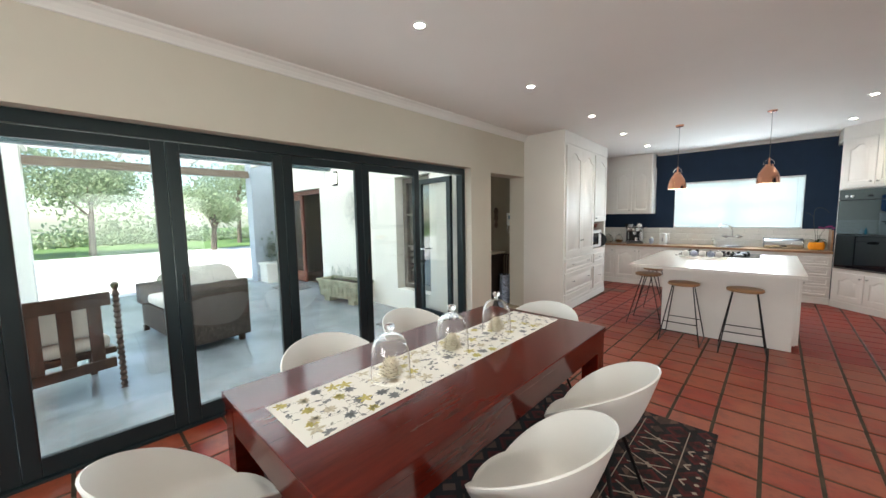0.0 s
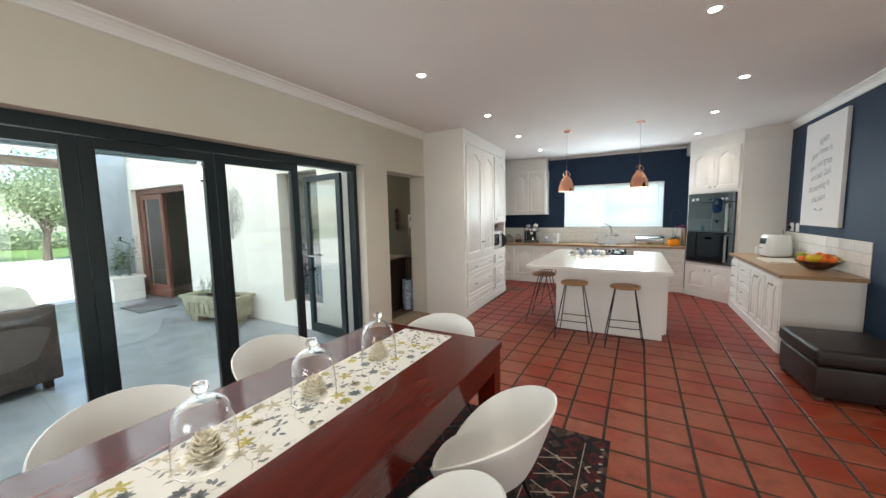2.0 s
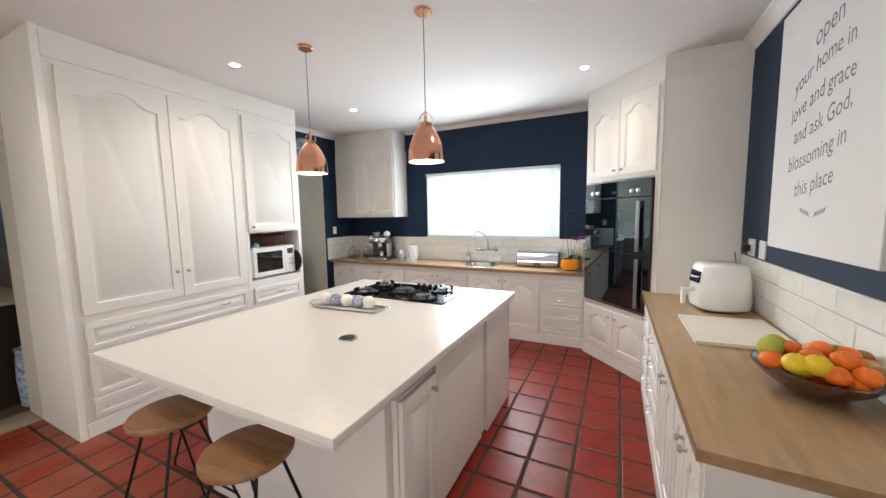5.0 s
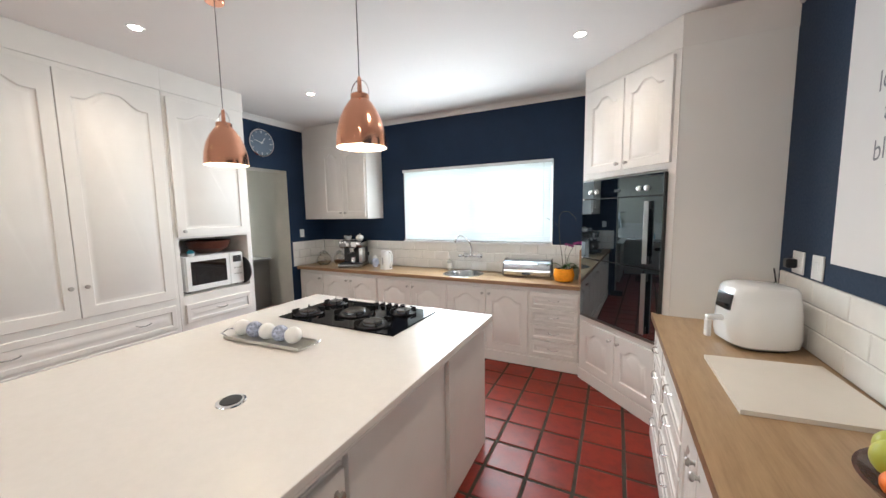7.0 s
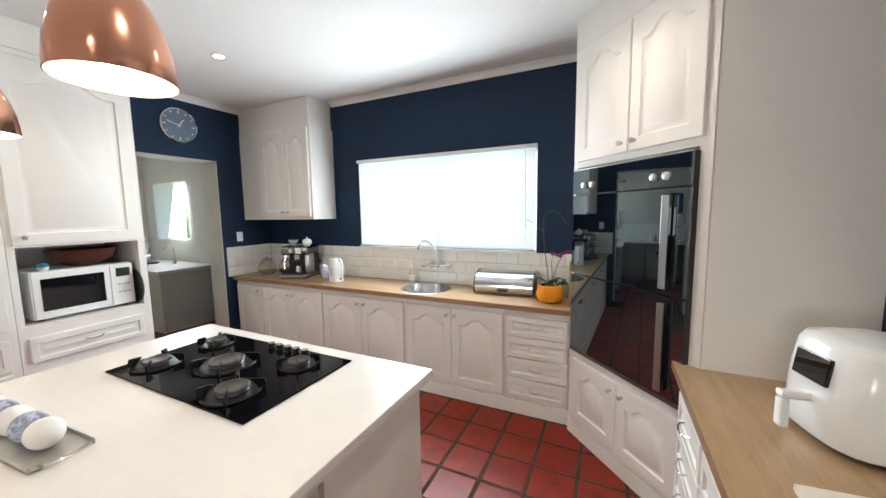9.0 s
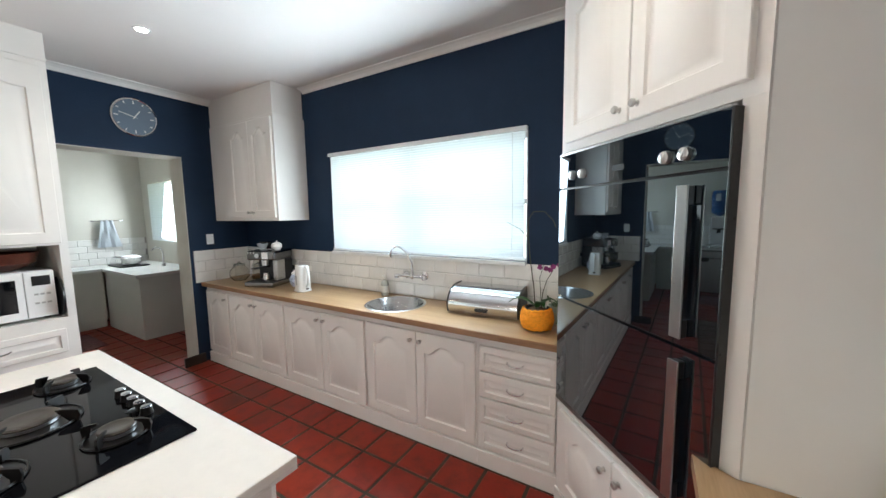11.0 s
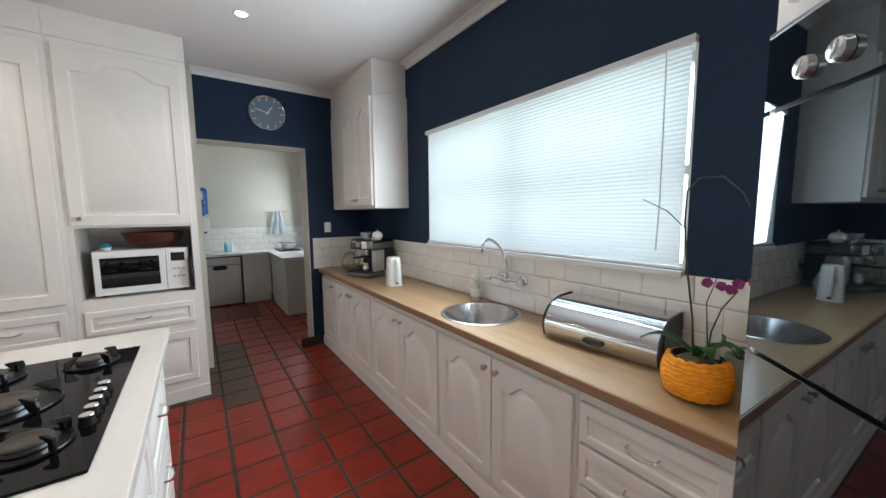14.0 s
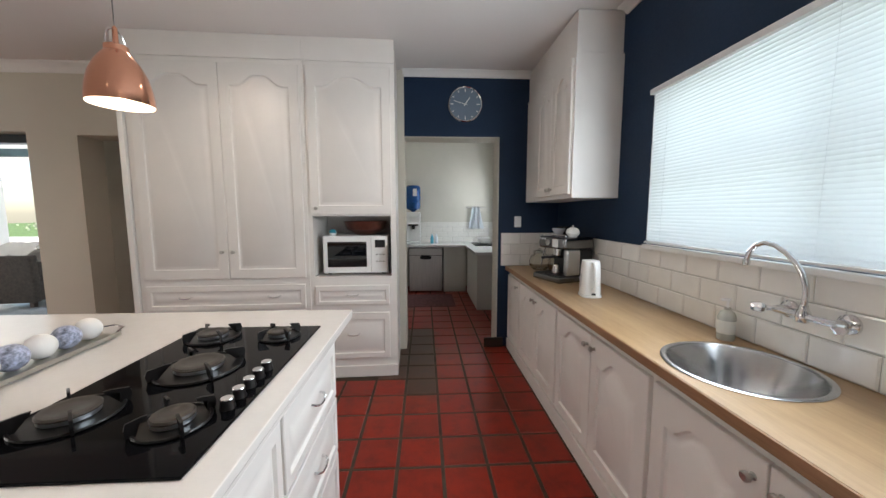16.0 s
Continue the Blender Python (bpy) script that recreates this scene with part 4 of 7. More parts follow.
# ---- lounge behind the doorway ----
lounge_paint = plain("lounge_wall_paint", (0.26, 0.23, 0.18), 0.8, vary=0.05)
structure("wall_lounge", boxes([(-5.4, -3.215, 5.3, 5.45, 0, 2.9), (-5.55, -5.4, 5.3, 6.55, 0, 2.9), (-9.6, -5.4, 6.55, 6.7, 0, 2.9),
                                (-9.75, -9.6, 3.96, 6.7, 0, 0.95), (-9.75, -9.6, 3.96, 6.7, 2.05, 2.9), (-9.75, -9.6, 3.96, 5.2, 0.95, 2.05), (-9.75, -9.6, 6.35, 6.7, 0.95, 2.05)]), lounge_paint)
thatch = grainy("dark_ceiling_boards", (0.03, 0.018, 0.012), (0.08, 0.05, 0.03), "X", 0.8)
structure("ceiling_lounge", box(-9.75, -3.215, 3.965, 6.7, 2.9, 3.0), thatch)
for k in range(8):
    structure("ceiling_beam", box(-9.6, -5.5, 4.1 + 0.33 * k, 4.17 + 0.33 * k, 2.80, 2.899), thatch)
structure("floor_lounge", box(-9.75, -3.215, 3.96, 6.7, -0.12, -0.004), plain("lounge_floor_stone", (0.10, 0.065, 0.04), 0.5, vary=0.25))
structure("door_sill", box(-3.23, -2.94, 4.14, 5.06, -0.0044, 0.004), plain("door_sill_stone", (0.30, 0.25, 0.18), 0.6, vary=0.2))
rugm = plain("lounge_rug_weave", (0.17, 0.075, 0.05), 0.95, vary=0.5, scale=14, bump=0.4)
tagged(part("rug", box(-5.9, -3.7, 4.1, 4.82, -0.0035, 0.006, 0.002), rugm, None), "faded red and cream patterned rug on the lounge floor", "rug")
sb = thing("sideboard", (-4.15, 5.05, -0.004), 0, "very dark wooden sideboard with a pale top against the lounge wall", "sideboard")
part("body", box(-0.68, 0.66, -0.20, 0.245, 0, 0.86, 0.006), near_black_wood, sb)
part("top", box(-0.72, 0.70, -0.23, 0.245, 0.861, 0.89, 0.006), plain("sideboard_top", (0.34, 0.30, 0.24), 0.4), sb, "pale worn top")
part("leg", box(-0.72, -0.69, -0.2, -0.17, 0, 0.8605), dark_wood, sb)
for k, (x, h) in enumerate(((-4.62, 0.34), (-4.45, 0.30), (-4.34, 0.26))):
    pf = thing("picture_frame", (x, 5.12, 0.886), 0, "standing silver picture frame leaning on the sideboard", "picture frame", "picture frames on the sideboard")
    part("frame", boxes([(-0.11, -0.085, -0.01, 0.01, 0, h), (0.085, 0.11, -0.01, 0.01, 0, h), (-0.085, 0.085, -0.01, 0.01, 0, 0.025), (-0.085, 0.085, -0.01, 0.01, h - 0.025, h)], 0.002), chrome, pf)
    part("picture", box(-0.085, 0.085, -0.002, 0.008, 0.025, h - 0.025), plain("dark_photo", (0.10, 0.12, 0.09), 0.4, vary=0.6, scale=12), pf)
tagged(part("clay_bowl", lathe([(0.02, 0), (0.05, 0.02), (0.07, 0.05), (0.065, 0.052), (0.045, 0.025), (0, 0.01)], 18), dark_wood, None, smooth=True, at=pose(-3.75, 5.0, 0.886)), "small dark wooden bowl on the sideboard", "bowl")
pg = thing("painting", (-4.45, 5.297, 1.62), 0, "dim blue and red abstract painting on the lounge wall", "painting")
part("canvas", box(-0.50, 0.50, -0.04, -0.001, -0.33, 0.33, 0.003), plain("abstract_paint", (0.10, 0.12, 0.16), 0.6, vary=0.6, scale=2.5), pg)
part("blue_band", box(0.28, 0.50, -0.043, -0.0405, -0.33, 0.33), plain("deep_blue_paint", (0.03, 0.09, 0.20), 0.6, vary=0.4), pg)
part("red_patch", box(-0.25, 0.22, -0.0425, -0.0405, 0.05, 0.28), plain("dull_red_paint", (0.20, 0.05, 0.04), 0.6, vary=0.5), pg)
orn2 = thing("wall_carving", (-3.62, 5.297, 1.30), 0, "dark carved wooden ornament hanging on the lounge wall", "wall ornament")
part("carving", lathe([(0, 0), (0.02, 0.01), (0.035, 0.06), (0.02, 0.12), (0.04, 0.18), (0.028, 0.25), (0.045, 0.31), (0.02, 0.37), (0, 0.38)], 14), dark_wood, orn2, smooth=True, at=pose(0, -0.045, 0))
ic = thing("intercom", (-3.34, 5.297, 1.35), 0, "white wall intercom with a curled cord on the lounge wall", "intercom")
part("housing", box(-0.06, 0.06, -0.04, -0.001, 0, 0.22, 0.008), white_plastic, ic)
part("screen", box(-0.02, 0.05, -0.043, -0.0405, 0.11, 0.18), plain("blue_grey_screen", (0.1, 0.2, 0.3), 0.2), ic)
part("cord", tube([(-0.04, -0.03, 0), (-0.05, -0.04, -0.08), (-0.02, -0.04, -0.13), (0.02, -0.03, -0.08), (0.03, -0.03, 0)], 0.004, 6), white_plastic, ic, smooth=True)
vase = thing("umbrella_stand", (-3.36, 5.14, -0.004), 0, "blue and white ceramic umbrella stand holding dark walking sticks", "umbrella stand")
part("pot", lathe([(0.07, 0), (0.09, 0.02), (0.10, 0.25), (0.09, 0.48), (0.10, 0.50), (0.085, 0.49), (0.08, 0.1), (0, 0.06)], 24), plain("blue_white_ceramic", (0.38, 0.45, 0.58), 0.15, vary=0.6, scale=30), vase, smooth=True)
for a in (-0.05, 0.0, 0.05):
    part("stick", tube([(a * 0.5, 0, 0.08), (a, 0.02, 0.80), (a + 0.02, 0.02, 0.86), (a + 0.06, 0.02, 0.85)], 0.01, 6), dark_wood, vase, smooth=True)
sof2 = thing("armchair", (-7.1, 5.5, -0.004), 20, "dark red upholstered armchair in the lounge", "armchair")
redcl = plain("dark_red_upholstery", (0.12, 0.03, 0.03), 0.9, vary=0.2)
part("seat", box(-0.35, 0.35, -0.35, 0.35, 0.12, 0.45, 0.04, 3), redcl, sof2, smooth=True)
part("backrest", box(-0.35, 0.35, 0.355, 0.50, 0.12, 0.95, 0.04, 3), redcl, sof2, smooth=True)
for sx in (-0.3, 0.3):
    for sy in (-0.3, 0.42):
        part("leg", box(sx - 0.025, sx + 0.025, sy - 0.025, sy + 0.025, 0, 0.1195), dark_wood, sof2)

lounge_lamp = thing("ceiling_lamp", (-4.15, 5.06, 2.899), 0, "small warm downlight on the lounge ceiling above the painting", "ceiling light")
part("trim_ring", lathe([(0.030, -0.001), (0.032, -0.006), (0.048, -0.006), (0.052, -0.001), (0.030, -0.001)], 24), white_plastic, lounge_lamp, smooth=True)
part("bulb", lathe([(0, -0.0035), (0.029, -0.0035), (0.029, -0.0015), (0, -0.0015)], 20), lamp_glow, lounge_lamp, "glowing bulb face")
ld = bpy.data.lights.new("lounge_beam", "SPOT")
ld.energy, ld.spot_size, ld.spot_blend, ld.shadow_soft_size, ld.color = 6, radians(110), 0.8, 0.03, (1.0, 0.80, 0.58)
new("lounge_beam", ld).location = (-4.15, 5.06, 2.885)
lc = thing("wooden_chair", (-5.70, 5.02, -0.004), 60, "dark wooden side chair with a slatted back in the lounge", "chair")
for sx in (-0.19, 0.19):
    part("back_post", tube([(sx, 0.20, 0), (sx, 0.20, 0.45), (sx, 0.25, 0.95)], 0.018, 8), near_black_wood, lc, smooth=True)
    part("leg", lathe([(0, 0), (0.014, 0), (0.020, 0.12), (0.016, 0.16), (0.022, 0.30), (0.020, 0.4395), (0, 0.4395)], 12), near_black_wood, lc, smooth=True, at=pose(sx, -0.19, 0))
part("seat", box(-0.22, 0.22, -0.22, 0.19, 0.44, 0.475, 0.01), near_black_wood, lc)
part("cushion", box(-0.20, 0.20, -0.20, 0.16, 0.476, 0.515, 0.018, 3), redcl, lc, "dark red seat cushion", True)
for z in (0.62, 0.76, 0.90):
    part("slat", box(-0.17, 0.17, 0.212 + (z - 0.45) * 0.1 - 0.008, 0.212 + (z - 0.45) * 0.1 + 0.008, z - 0.03, z + 0.03, 0.004), near_black_wood, lc)
part("stretcher", tube([(-0.19, -0.19, 0.18), (0.19, -0.19, 0.18)], 0.009, 8), near_black_wood, lc, smooth=True)

# ---- scullery ----
scul = plain("scullery_wall_paint", (0.62, 0.59, 0.52), 0.75, vary=0.03)
structure("wall_scullery", boxes([(-6.25, -6.1, 6.75, 9.1, 0, CEIL), (-6.1, -3.215, 6.75, 6.9, 0, CEIL),
                                  (-6.1, -5.75, 8.85, 9.1, 0, CEIL), (-4.9, -3.215, 8.85, 9.1, 0, CEIL), (-5.75, -4.9, 8.85, 9.1, 0, 1.20), (-5.75, -4.9, 8.85, 9.1, 2.1, CEIL)]), scul)
structure("ceiling_scullery", box(-6.25, -3.215, 6.75, 9.1, CEIL, CEIL + 0.1), ceiling_paint)
structure("floor_scullery", box(-6.25, -3.215, 6.75, 9.1, -0.12, -0.0045), grout_dark)
grey_cab = plain("pale_grey_cabinet", (0.56, 0.55, 0.50), 0.45, vary=0.03)
sc1 = thing("scullery_cabinet", (-5.55, 7.72, 0), 0, "plain pale grey base cabinet in the scullery", "kitchen cabinet")
part("carcass", boxes([(-0.53, 0, 0, 0.40, 0.1, 0.81), (-0.53, -0.03, 0, 0.40, 0, 0.1)], 0.002), grey_cab, sc1)
sc2 = thing("scullery_cabinet", (-5.55, 8.14, 0), 0, "plain pale grey base cabinet run below the scullery sink", "kitchen cabinet")
part("carcass", boxes([(0, 1.20, 0, 0.69, 0.0, 0.81)], 0.002), grey_cab, sc2)
swt = thing("scullery_worktop", (0, 0, 0), 0, "thin white worktop turning the scullery corner", "worktop")
part("top", prism([(-6.095, 6.91), (-5.50, 6.91), (-5.50, 8.10), (-4.31, 8.10), (-4.31, 8.845), (-6.095, 8.845)], 0.812, 0.85), plain("white_laminate", (0.72, 0.72, 0.70), 0.25), swt)
silver_panel = plain("silver_panel", (0.50, 0.49, 0.47), 0.36, metal=0.8, vary=0.10, stretch=(1, 20, 1))
dw = thing("dishwasher", (-5.53, 7.10, 0), 0, "silver dishwasher with a curved grip under the scullery worktop", "dishwasher")
part("body", box(-0.55, -0.02, 0, 0.60, 0.02, 0.80, 0.002), steel_black, dw)
part("door", box(-0.0195, 0.01, 0.01, 0.59, 0.03, 0.66, 0.006), silver_panel, dw, "brushed silver door")
part("control_panel", box(-0.0195, 0.012, 0.01, 0.59, 0.67, 0.79, 0.006), silver_panel, dw)
part("grip", rounded([(0.09, 0.030, 0.0), (0.10, 0.034, 0.002), (0.10, 0.034, 0.010)]), steel_black, dw, "dark curved grip recess", at=pose(0.0105, 0.30, 0.63, 90, 0, 90))
cm = tagged(part("floor_mat", box(-5.35, -4.55, 7.05, 7.85, -0.003, 0.006, 0.002), plain("dark_red_mat", (0.12, 0.05, 0.05), 0.95, vary=0.5, scale=20, bump=0.5), None), "dark red and grey woven mat on the scullery floor", "mat")
wd = thing("water_dispenser", (-5.78, 7.18, 0.85), 0, "white water dispenser with a blue upturned bottle on the worktop", "water dispenser")
part("body", boxes([(-0.14, 0.12, -0.13, 0.13, 0, 0.05), (-0.14, -0.02, -0.13, 0.13, 0.05, 0.36), (-0.14, 0.14, -0.13, 0.13, 0.36, 0.58)], 0.01), white_plastic, wd)
part("bottle", lathe([(0.03, 0.581), (0.04, 0.60), (0.128, 0.64), (0.132, 0.74), (0.124, 0.76), (0.132, 0.78), (0.132, 0.86), (0.124, 0.88), (0.132, 0.90), (0.132, 1.01), (0.11, 1.05), (0, 1.06)], 28), plain("blue_bottle", (0.02, 0.10, 0.32), 0.12, vary=0.1, trans=0.25, ior=1.33), wd, "translucent blue water bottle", True)
part("tap_recess", box(-0.019, 0.135, -0.09, 0.09, 0.335, 0.359, 0.004), black_plastic, wd)
part("label", box(0.1325, 0.134, 0.0, 0.07, 0.86, 0.99), white_plastic, wd, "white bottle label")
part("tap", box(-0.019, 0.06, -0.03, 0.03, 0.27, 0.334, 0.004), black_plastic, wd)
for yy, col, nm in ((7.52, (0.1, 0.45, 0.6), "blue washing-up liquid bottle"), (7.60, (0.75, 0.8, 0.85), "pale soap bottle")):
    b = thing("bottle", (-5.85, yy, 0.85), 0, nm + " on the scullery worktop", "bottle", "bottles by the scullery wall")
    part("body", lathe([(0, 0), (0.03, 0), (0.032, 0.1), (0.012, 0.15), (0.012, 0.17), (0, 0.17)], 16), plain("bottle_" + str(yy), col, 0.3), b, smooth=True)
    part("cap", lathe([(0.013, 0.17), (0.013, 0.19), (0, 0.19)], 12), white_plastic, b)
tr = thing("towel_rail", (-6.095, 8.30, 1.52), 0, "chrome towel rail on the scullery wall", "towel rail")
part("bar", tube([(0.0, -0.12, 0), (0.05, -0.12, 0), (0.05, 0.25, 0), (0.0, 0.25, 0)], 0.008, 8), chrome, tr, smooth=True)
bm = bmesh.new()
gv = [[bm.verts.new((0.055 + 0.02 * math.sin(j * 2.2 + i * 0.4), -0.04 + 0.02 * j + 0.008 * i * (j - 3) * 0.35, 1.53 - 0.052 * i)) for j in range(8)] for i in range(9)]
for i in range(8):
    for j in range(7):
        bm.faces.new((gv[i][j], gv[i + 1][j], gv[i + 1][j + 1], gv[i][j + 1]))
bmesh.ops.solidify(bm, geom=bm.faces[:], thickness=0.008)
tagged(part("towel", bm, plain("white_towel", (0.68, 0.72, 0.76), 0.95, bump=0.4), None, smooth=True, at=pose(-6.095, 8.33, 0)), "white dish towel hanging from the rail", "towel")
dk = thing("dish_rack", (-5.55, 8.42, 0.85), 0, "dark wire dish rack with drying pans on the scullery worktop", "dish rack")
part("tray", box(-0.25, 0.25, -0.17, 0.17, 0, 0.02, 0.005), steel_black, dk)
part("pan", lathe([(0, 0.02), (0.10, 0.02), (0.12, 0.11), (0.112, 0.11), (0.09, 0.03), (0, 0.03)], 20), brushed, dk, "upright steel pan", True, pose(0.1, 0, 0.01))
for k in range(6):
    part("wire", tube([(-0.22 + 0.08 * k, -0.15, 0.02), (-0.22 + 0.08 * k, -0.12, 0.13), (-0.22 + 0.08 * k, 0.12, 0.13), (-0.22 + 0.08 * k, 0.15, 0.02)], 0.003, 5), chrome, dk)
tp = thing("tap", (-5.0, 8.65, 0.85), 0, "chrome swan-neck tap at the scullery sink", "tap")
part("spout", tube([(0, 0, 0), (0, 0, 0.22), (0, -0.03, 0.27), (0, -0.09, 0.28), (0, -0.13, 0.24)], 0.011, 10), chrome, tp, smooth=True)
part("base", lathe([(0, 0), (0.028, 0), (0.024, 0.04), (0, 0.04)], 16), chrome, tp, smooth=True)
bl3 = tagged(new("window_3"), kind="structure")
slat_mat = see_through("blind_slat", (0.90, 0.92, 0.92), 0.62)
sl = [structure("slat", box(-5.74, -4.91, 8.806, 8.809, 1.20, 1.223), slat_mat, bl3)]
for k in range(1, 34):
    tagged(again(sl[0], Matrix.Translation((0, 0, 0.026 * k)), bl3), kind="structure")

# ---- kitchen window and blind ----
w1 = tagged(new("window_1"), kind="structure")
white_frame = plain("white_window_frame", (0.78, 0.78, 0.77), 0.4)
structure("window_frame", boxes([(-1.489, -1.470, NY + 0.10, NY + 0.16, 1.22, 2.119), (0.380, 0.399, NY + 0.10, NY + 0.16, 1.22, 2.119), (-1.470, 0.380, NY + 0.10, NY + 0.16, 2.08, 2.119), (-1.470, 0.380, NY + 0.10, NY + 0.16, 1.22, 1.234), (-0.57, -0.52, NY + 0.10, NY + 0.16, 1.234, 2.08), (-1.470, -0.57, NY + 0.105, NY + 0.155, 1.62, 1.66), (-0.52, 0.380, NY + 0.105, NY + 0.155, 1.62, 1.66)], 0.003), white_frame, w1)
structure("window_reveal", boxes([(-1.4995, -1.4895, NY + 0.002, NY + 0.2, 1.2195, 2.119), (0.3995, 0.4095, NY + 0.002, NY + 0.2, 1.2195, 2.119), (-1.4995, 0.4095, NY + 0.002, NY + 0.2, 2.1195, 2.1295)]), white_frame, w1)
structure("pane", box(-1.470, 0.380, NY + 0.128, NY + 0.132, 1.234, 2.08), pane_mat, w1).visible_shadow = False
structure("window_sill", box(-1.50, 0.41, NY - 0.034, NY + 0.099, 1.192, 1.2185, 0.004), white_frame, w1)
vb = thing("venetian_blind", (-0.545, NY - 0.012, 0), 0, "closed white venetian blind glowing with daylight over the sink window", "blind")
part("head_rail", box(-0.955, 0.955, -0.022, 0.018, 2.105, 2.135, 0.003), white_plastic, vb)
s0 = None
for k in range(46):
    z = 2.095 - 0.0187 * k
    at = pose(0, 0, z, 66, 0, 0)
    if s0 is None:
        bm = bmesh.new()
        rows = [[bm.verts.new((x, y, 0.0022 * (1 - (y / 0.0125) ** 2))) for y in (-0.0125, -0.006, 0, 0.006, 0.0125)] for x in (-0.938, 0.938)]
        for j in range(4):
            bm.faces.new((rows[0][j], rows[0][j + 1], rows[1][j + 1], rows[1][j]))
        s0 = part("slat", bm, slat_mat, vb, at=at)
    else:
        again(s0, at)
part("bottom_rail", box(-0.95, 0.95, -0.012, 0.010, 1.2255, 1.238, 0.003), white_plastic, vb)
for x in (-0.80, 0.0, 0.80):
    part("cord", tube([(x, -0.0150, 2.105), (x, -0.0150, 1.25)], 0.0006, 5), slat_mat, vb)
part("wand", tube([(0.86, -0.03, 2.10), (0.865, -0.035, 1.5), (0.86, -0.04, 1.30)], 0.003, 6), white_plastic, vb)

# ---- lights on the ceiling ----
dl = None
for k, (x, y) in enumerate(DOWNLIGHTS):
    if dl is None:
        dl = thing("downlight", (x, y, CEIL), 0, "small round white recessed ceiling downlight, switched on", "ceiling light", "ceiling downlights")
        part("trim_ring", lathe([(0.032, -0.002), (0.034, -0.006), (0.045, -0.006), (0.050, -0.001), (0.032, -0.001)], 28), white_plastic, dl, smooth=True)
        part("bulb", lathe([(0, -0.0035), (0.0315, -0.0035), (0.0315, -0.0015), (0, -0.0015)], 24), lamp_glow, dl, "glowing bulb face")
    else:
        copy_thing(dl, pose(x, y, CEIL))
    ld = bpy.data.lights.new("downlight_beam", "SPOT")
    ld.energy, ld.spot_size, ld.spot_blend, ld.shadow_soft_size, ld.color = SPOT_W, radians(130), 0.9, 0.03, (1.0, 0.88, 0.74)
    lo = new("downlight_beam", ld)
    lo.location = (x, y, CEIL - 0.012)


def pendant(place):
    p = thing("pendant_lamp", place, 0, "copper bell pendant lamp with a white inside hanging over the island", "pendant lamp", "pendant lamps over the island")
    h = CEIL - place[2]
    outer = [(0.116, 0.0), (0.115, 0.03), (0.110, 0.07), (0.098, 0.12), (0.078, 0.165), (0.055, 0.20), (0.042, 0.215), (0.042, 0.235), (0.036, 0.24), (0.0, 0.24)]
    part("shade", lathe(outer, 40), copper, p, "polished copper bell shade", True)
    part("lining", lathe([(r - 0.0025 if r > 0.01 else 0, z - 0.002 if z > 0.1 else z + 0.0005) for r, z in outer[:-3]] + [(0.0, 0.2)], 40), plain("white_enamel", (0.85, 0.84, 0.80), 0.3), p, "white enamel inside", True)
    part("bulb", lathe([(0, 0.02), (0.025, 0.03), (0.033, 0.06), (0.025, 0.09), (0.013, 0.12), (0.013, 0.19), (0, 0.19)], 18), glow("pendant_bulb", (1, 0.85, 0.65), 14), p, "glowing bulb", True)
    hoop = [(0.052 * math.cos(a), 0, 0.235 + 0.068 * math.sin(a)) for a in [math.pi * k / 14 for k in range(15)]]
    part("hoop", tube(hoop, 0.0028, 6), chrome, p, "thin curved wire hoop", True)
    part("stem", lathe([(0, 0.241), (0.011, 0.241), (0.009, 0.31), (0.003, 0.318), (0, 0.318)], 12), copper, p, smooth=True)
    part("cable", tube([(0, 0, 0.318), (0, 0, h - 0.024)], 0.0026, 6), plain("grey_cable", (0.16, 0.15, 0.14), 0.6), p)
    part("ceiling_rose", lathe([(0, h - 0.025), (0.045, h - 0.025), (0.05, h - 0.02), (0.05, h - 0.001), (0, h - 0.001)], 28), copper, p, smooth=True)
    return p


pl0 = pendant((-1.022, 6.10, 1.868))
copy_thing(pl0, pose(-0.050, 6.12, 1.878))

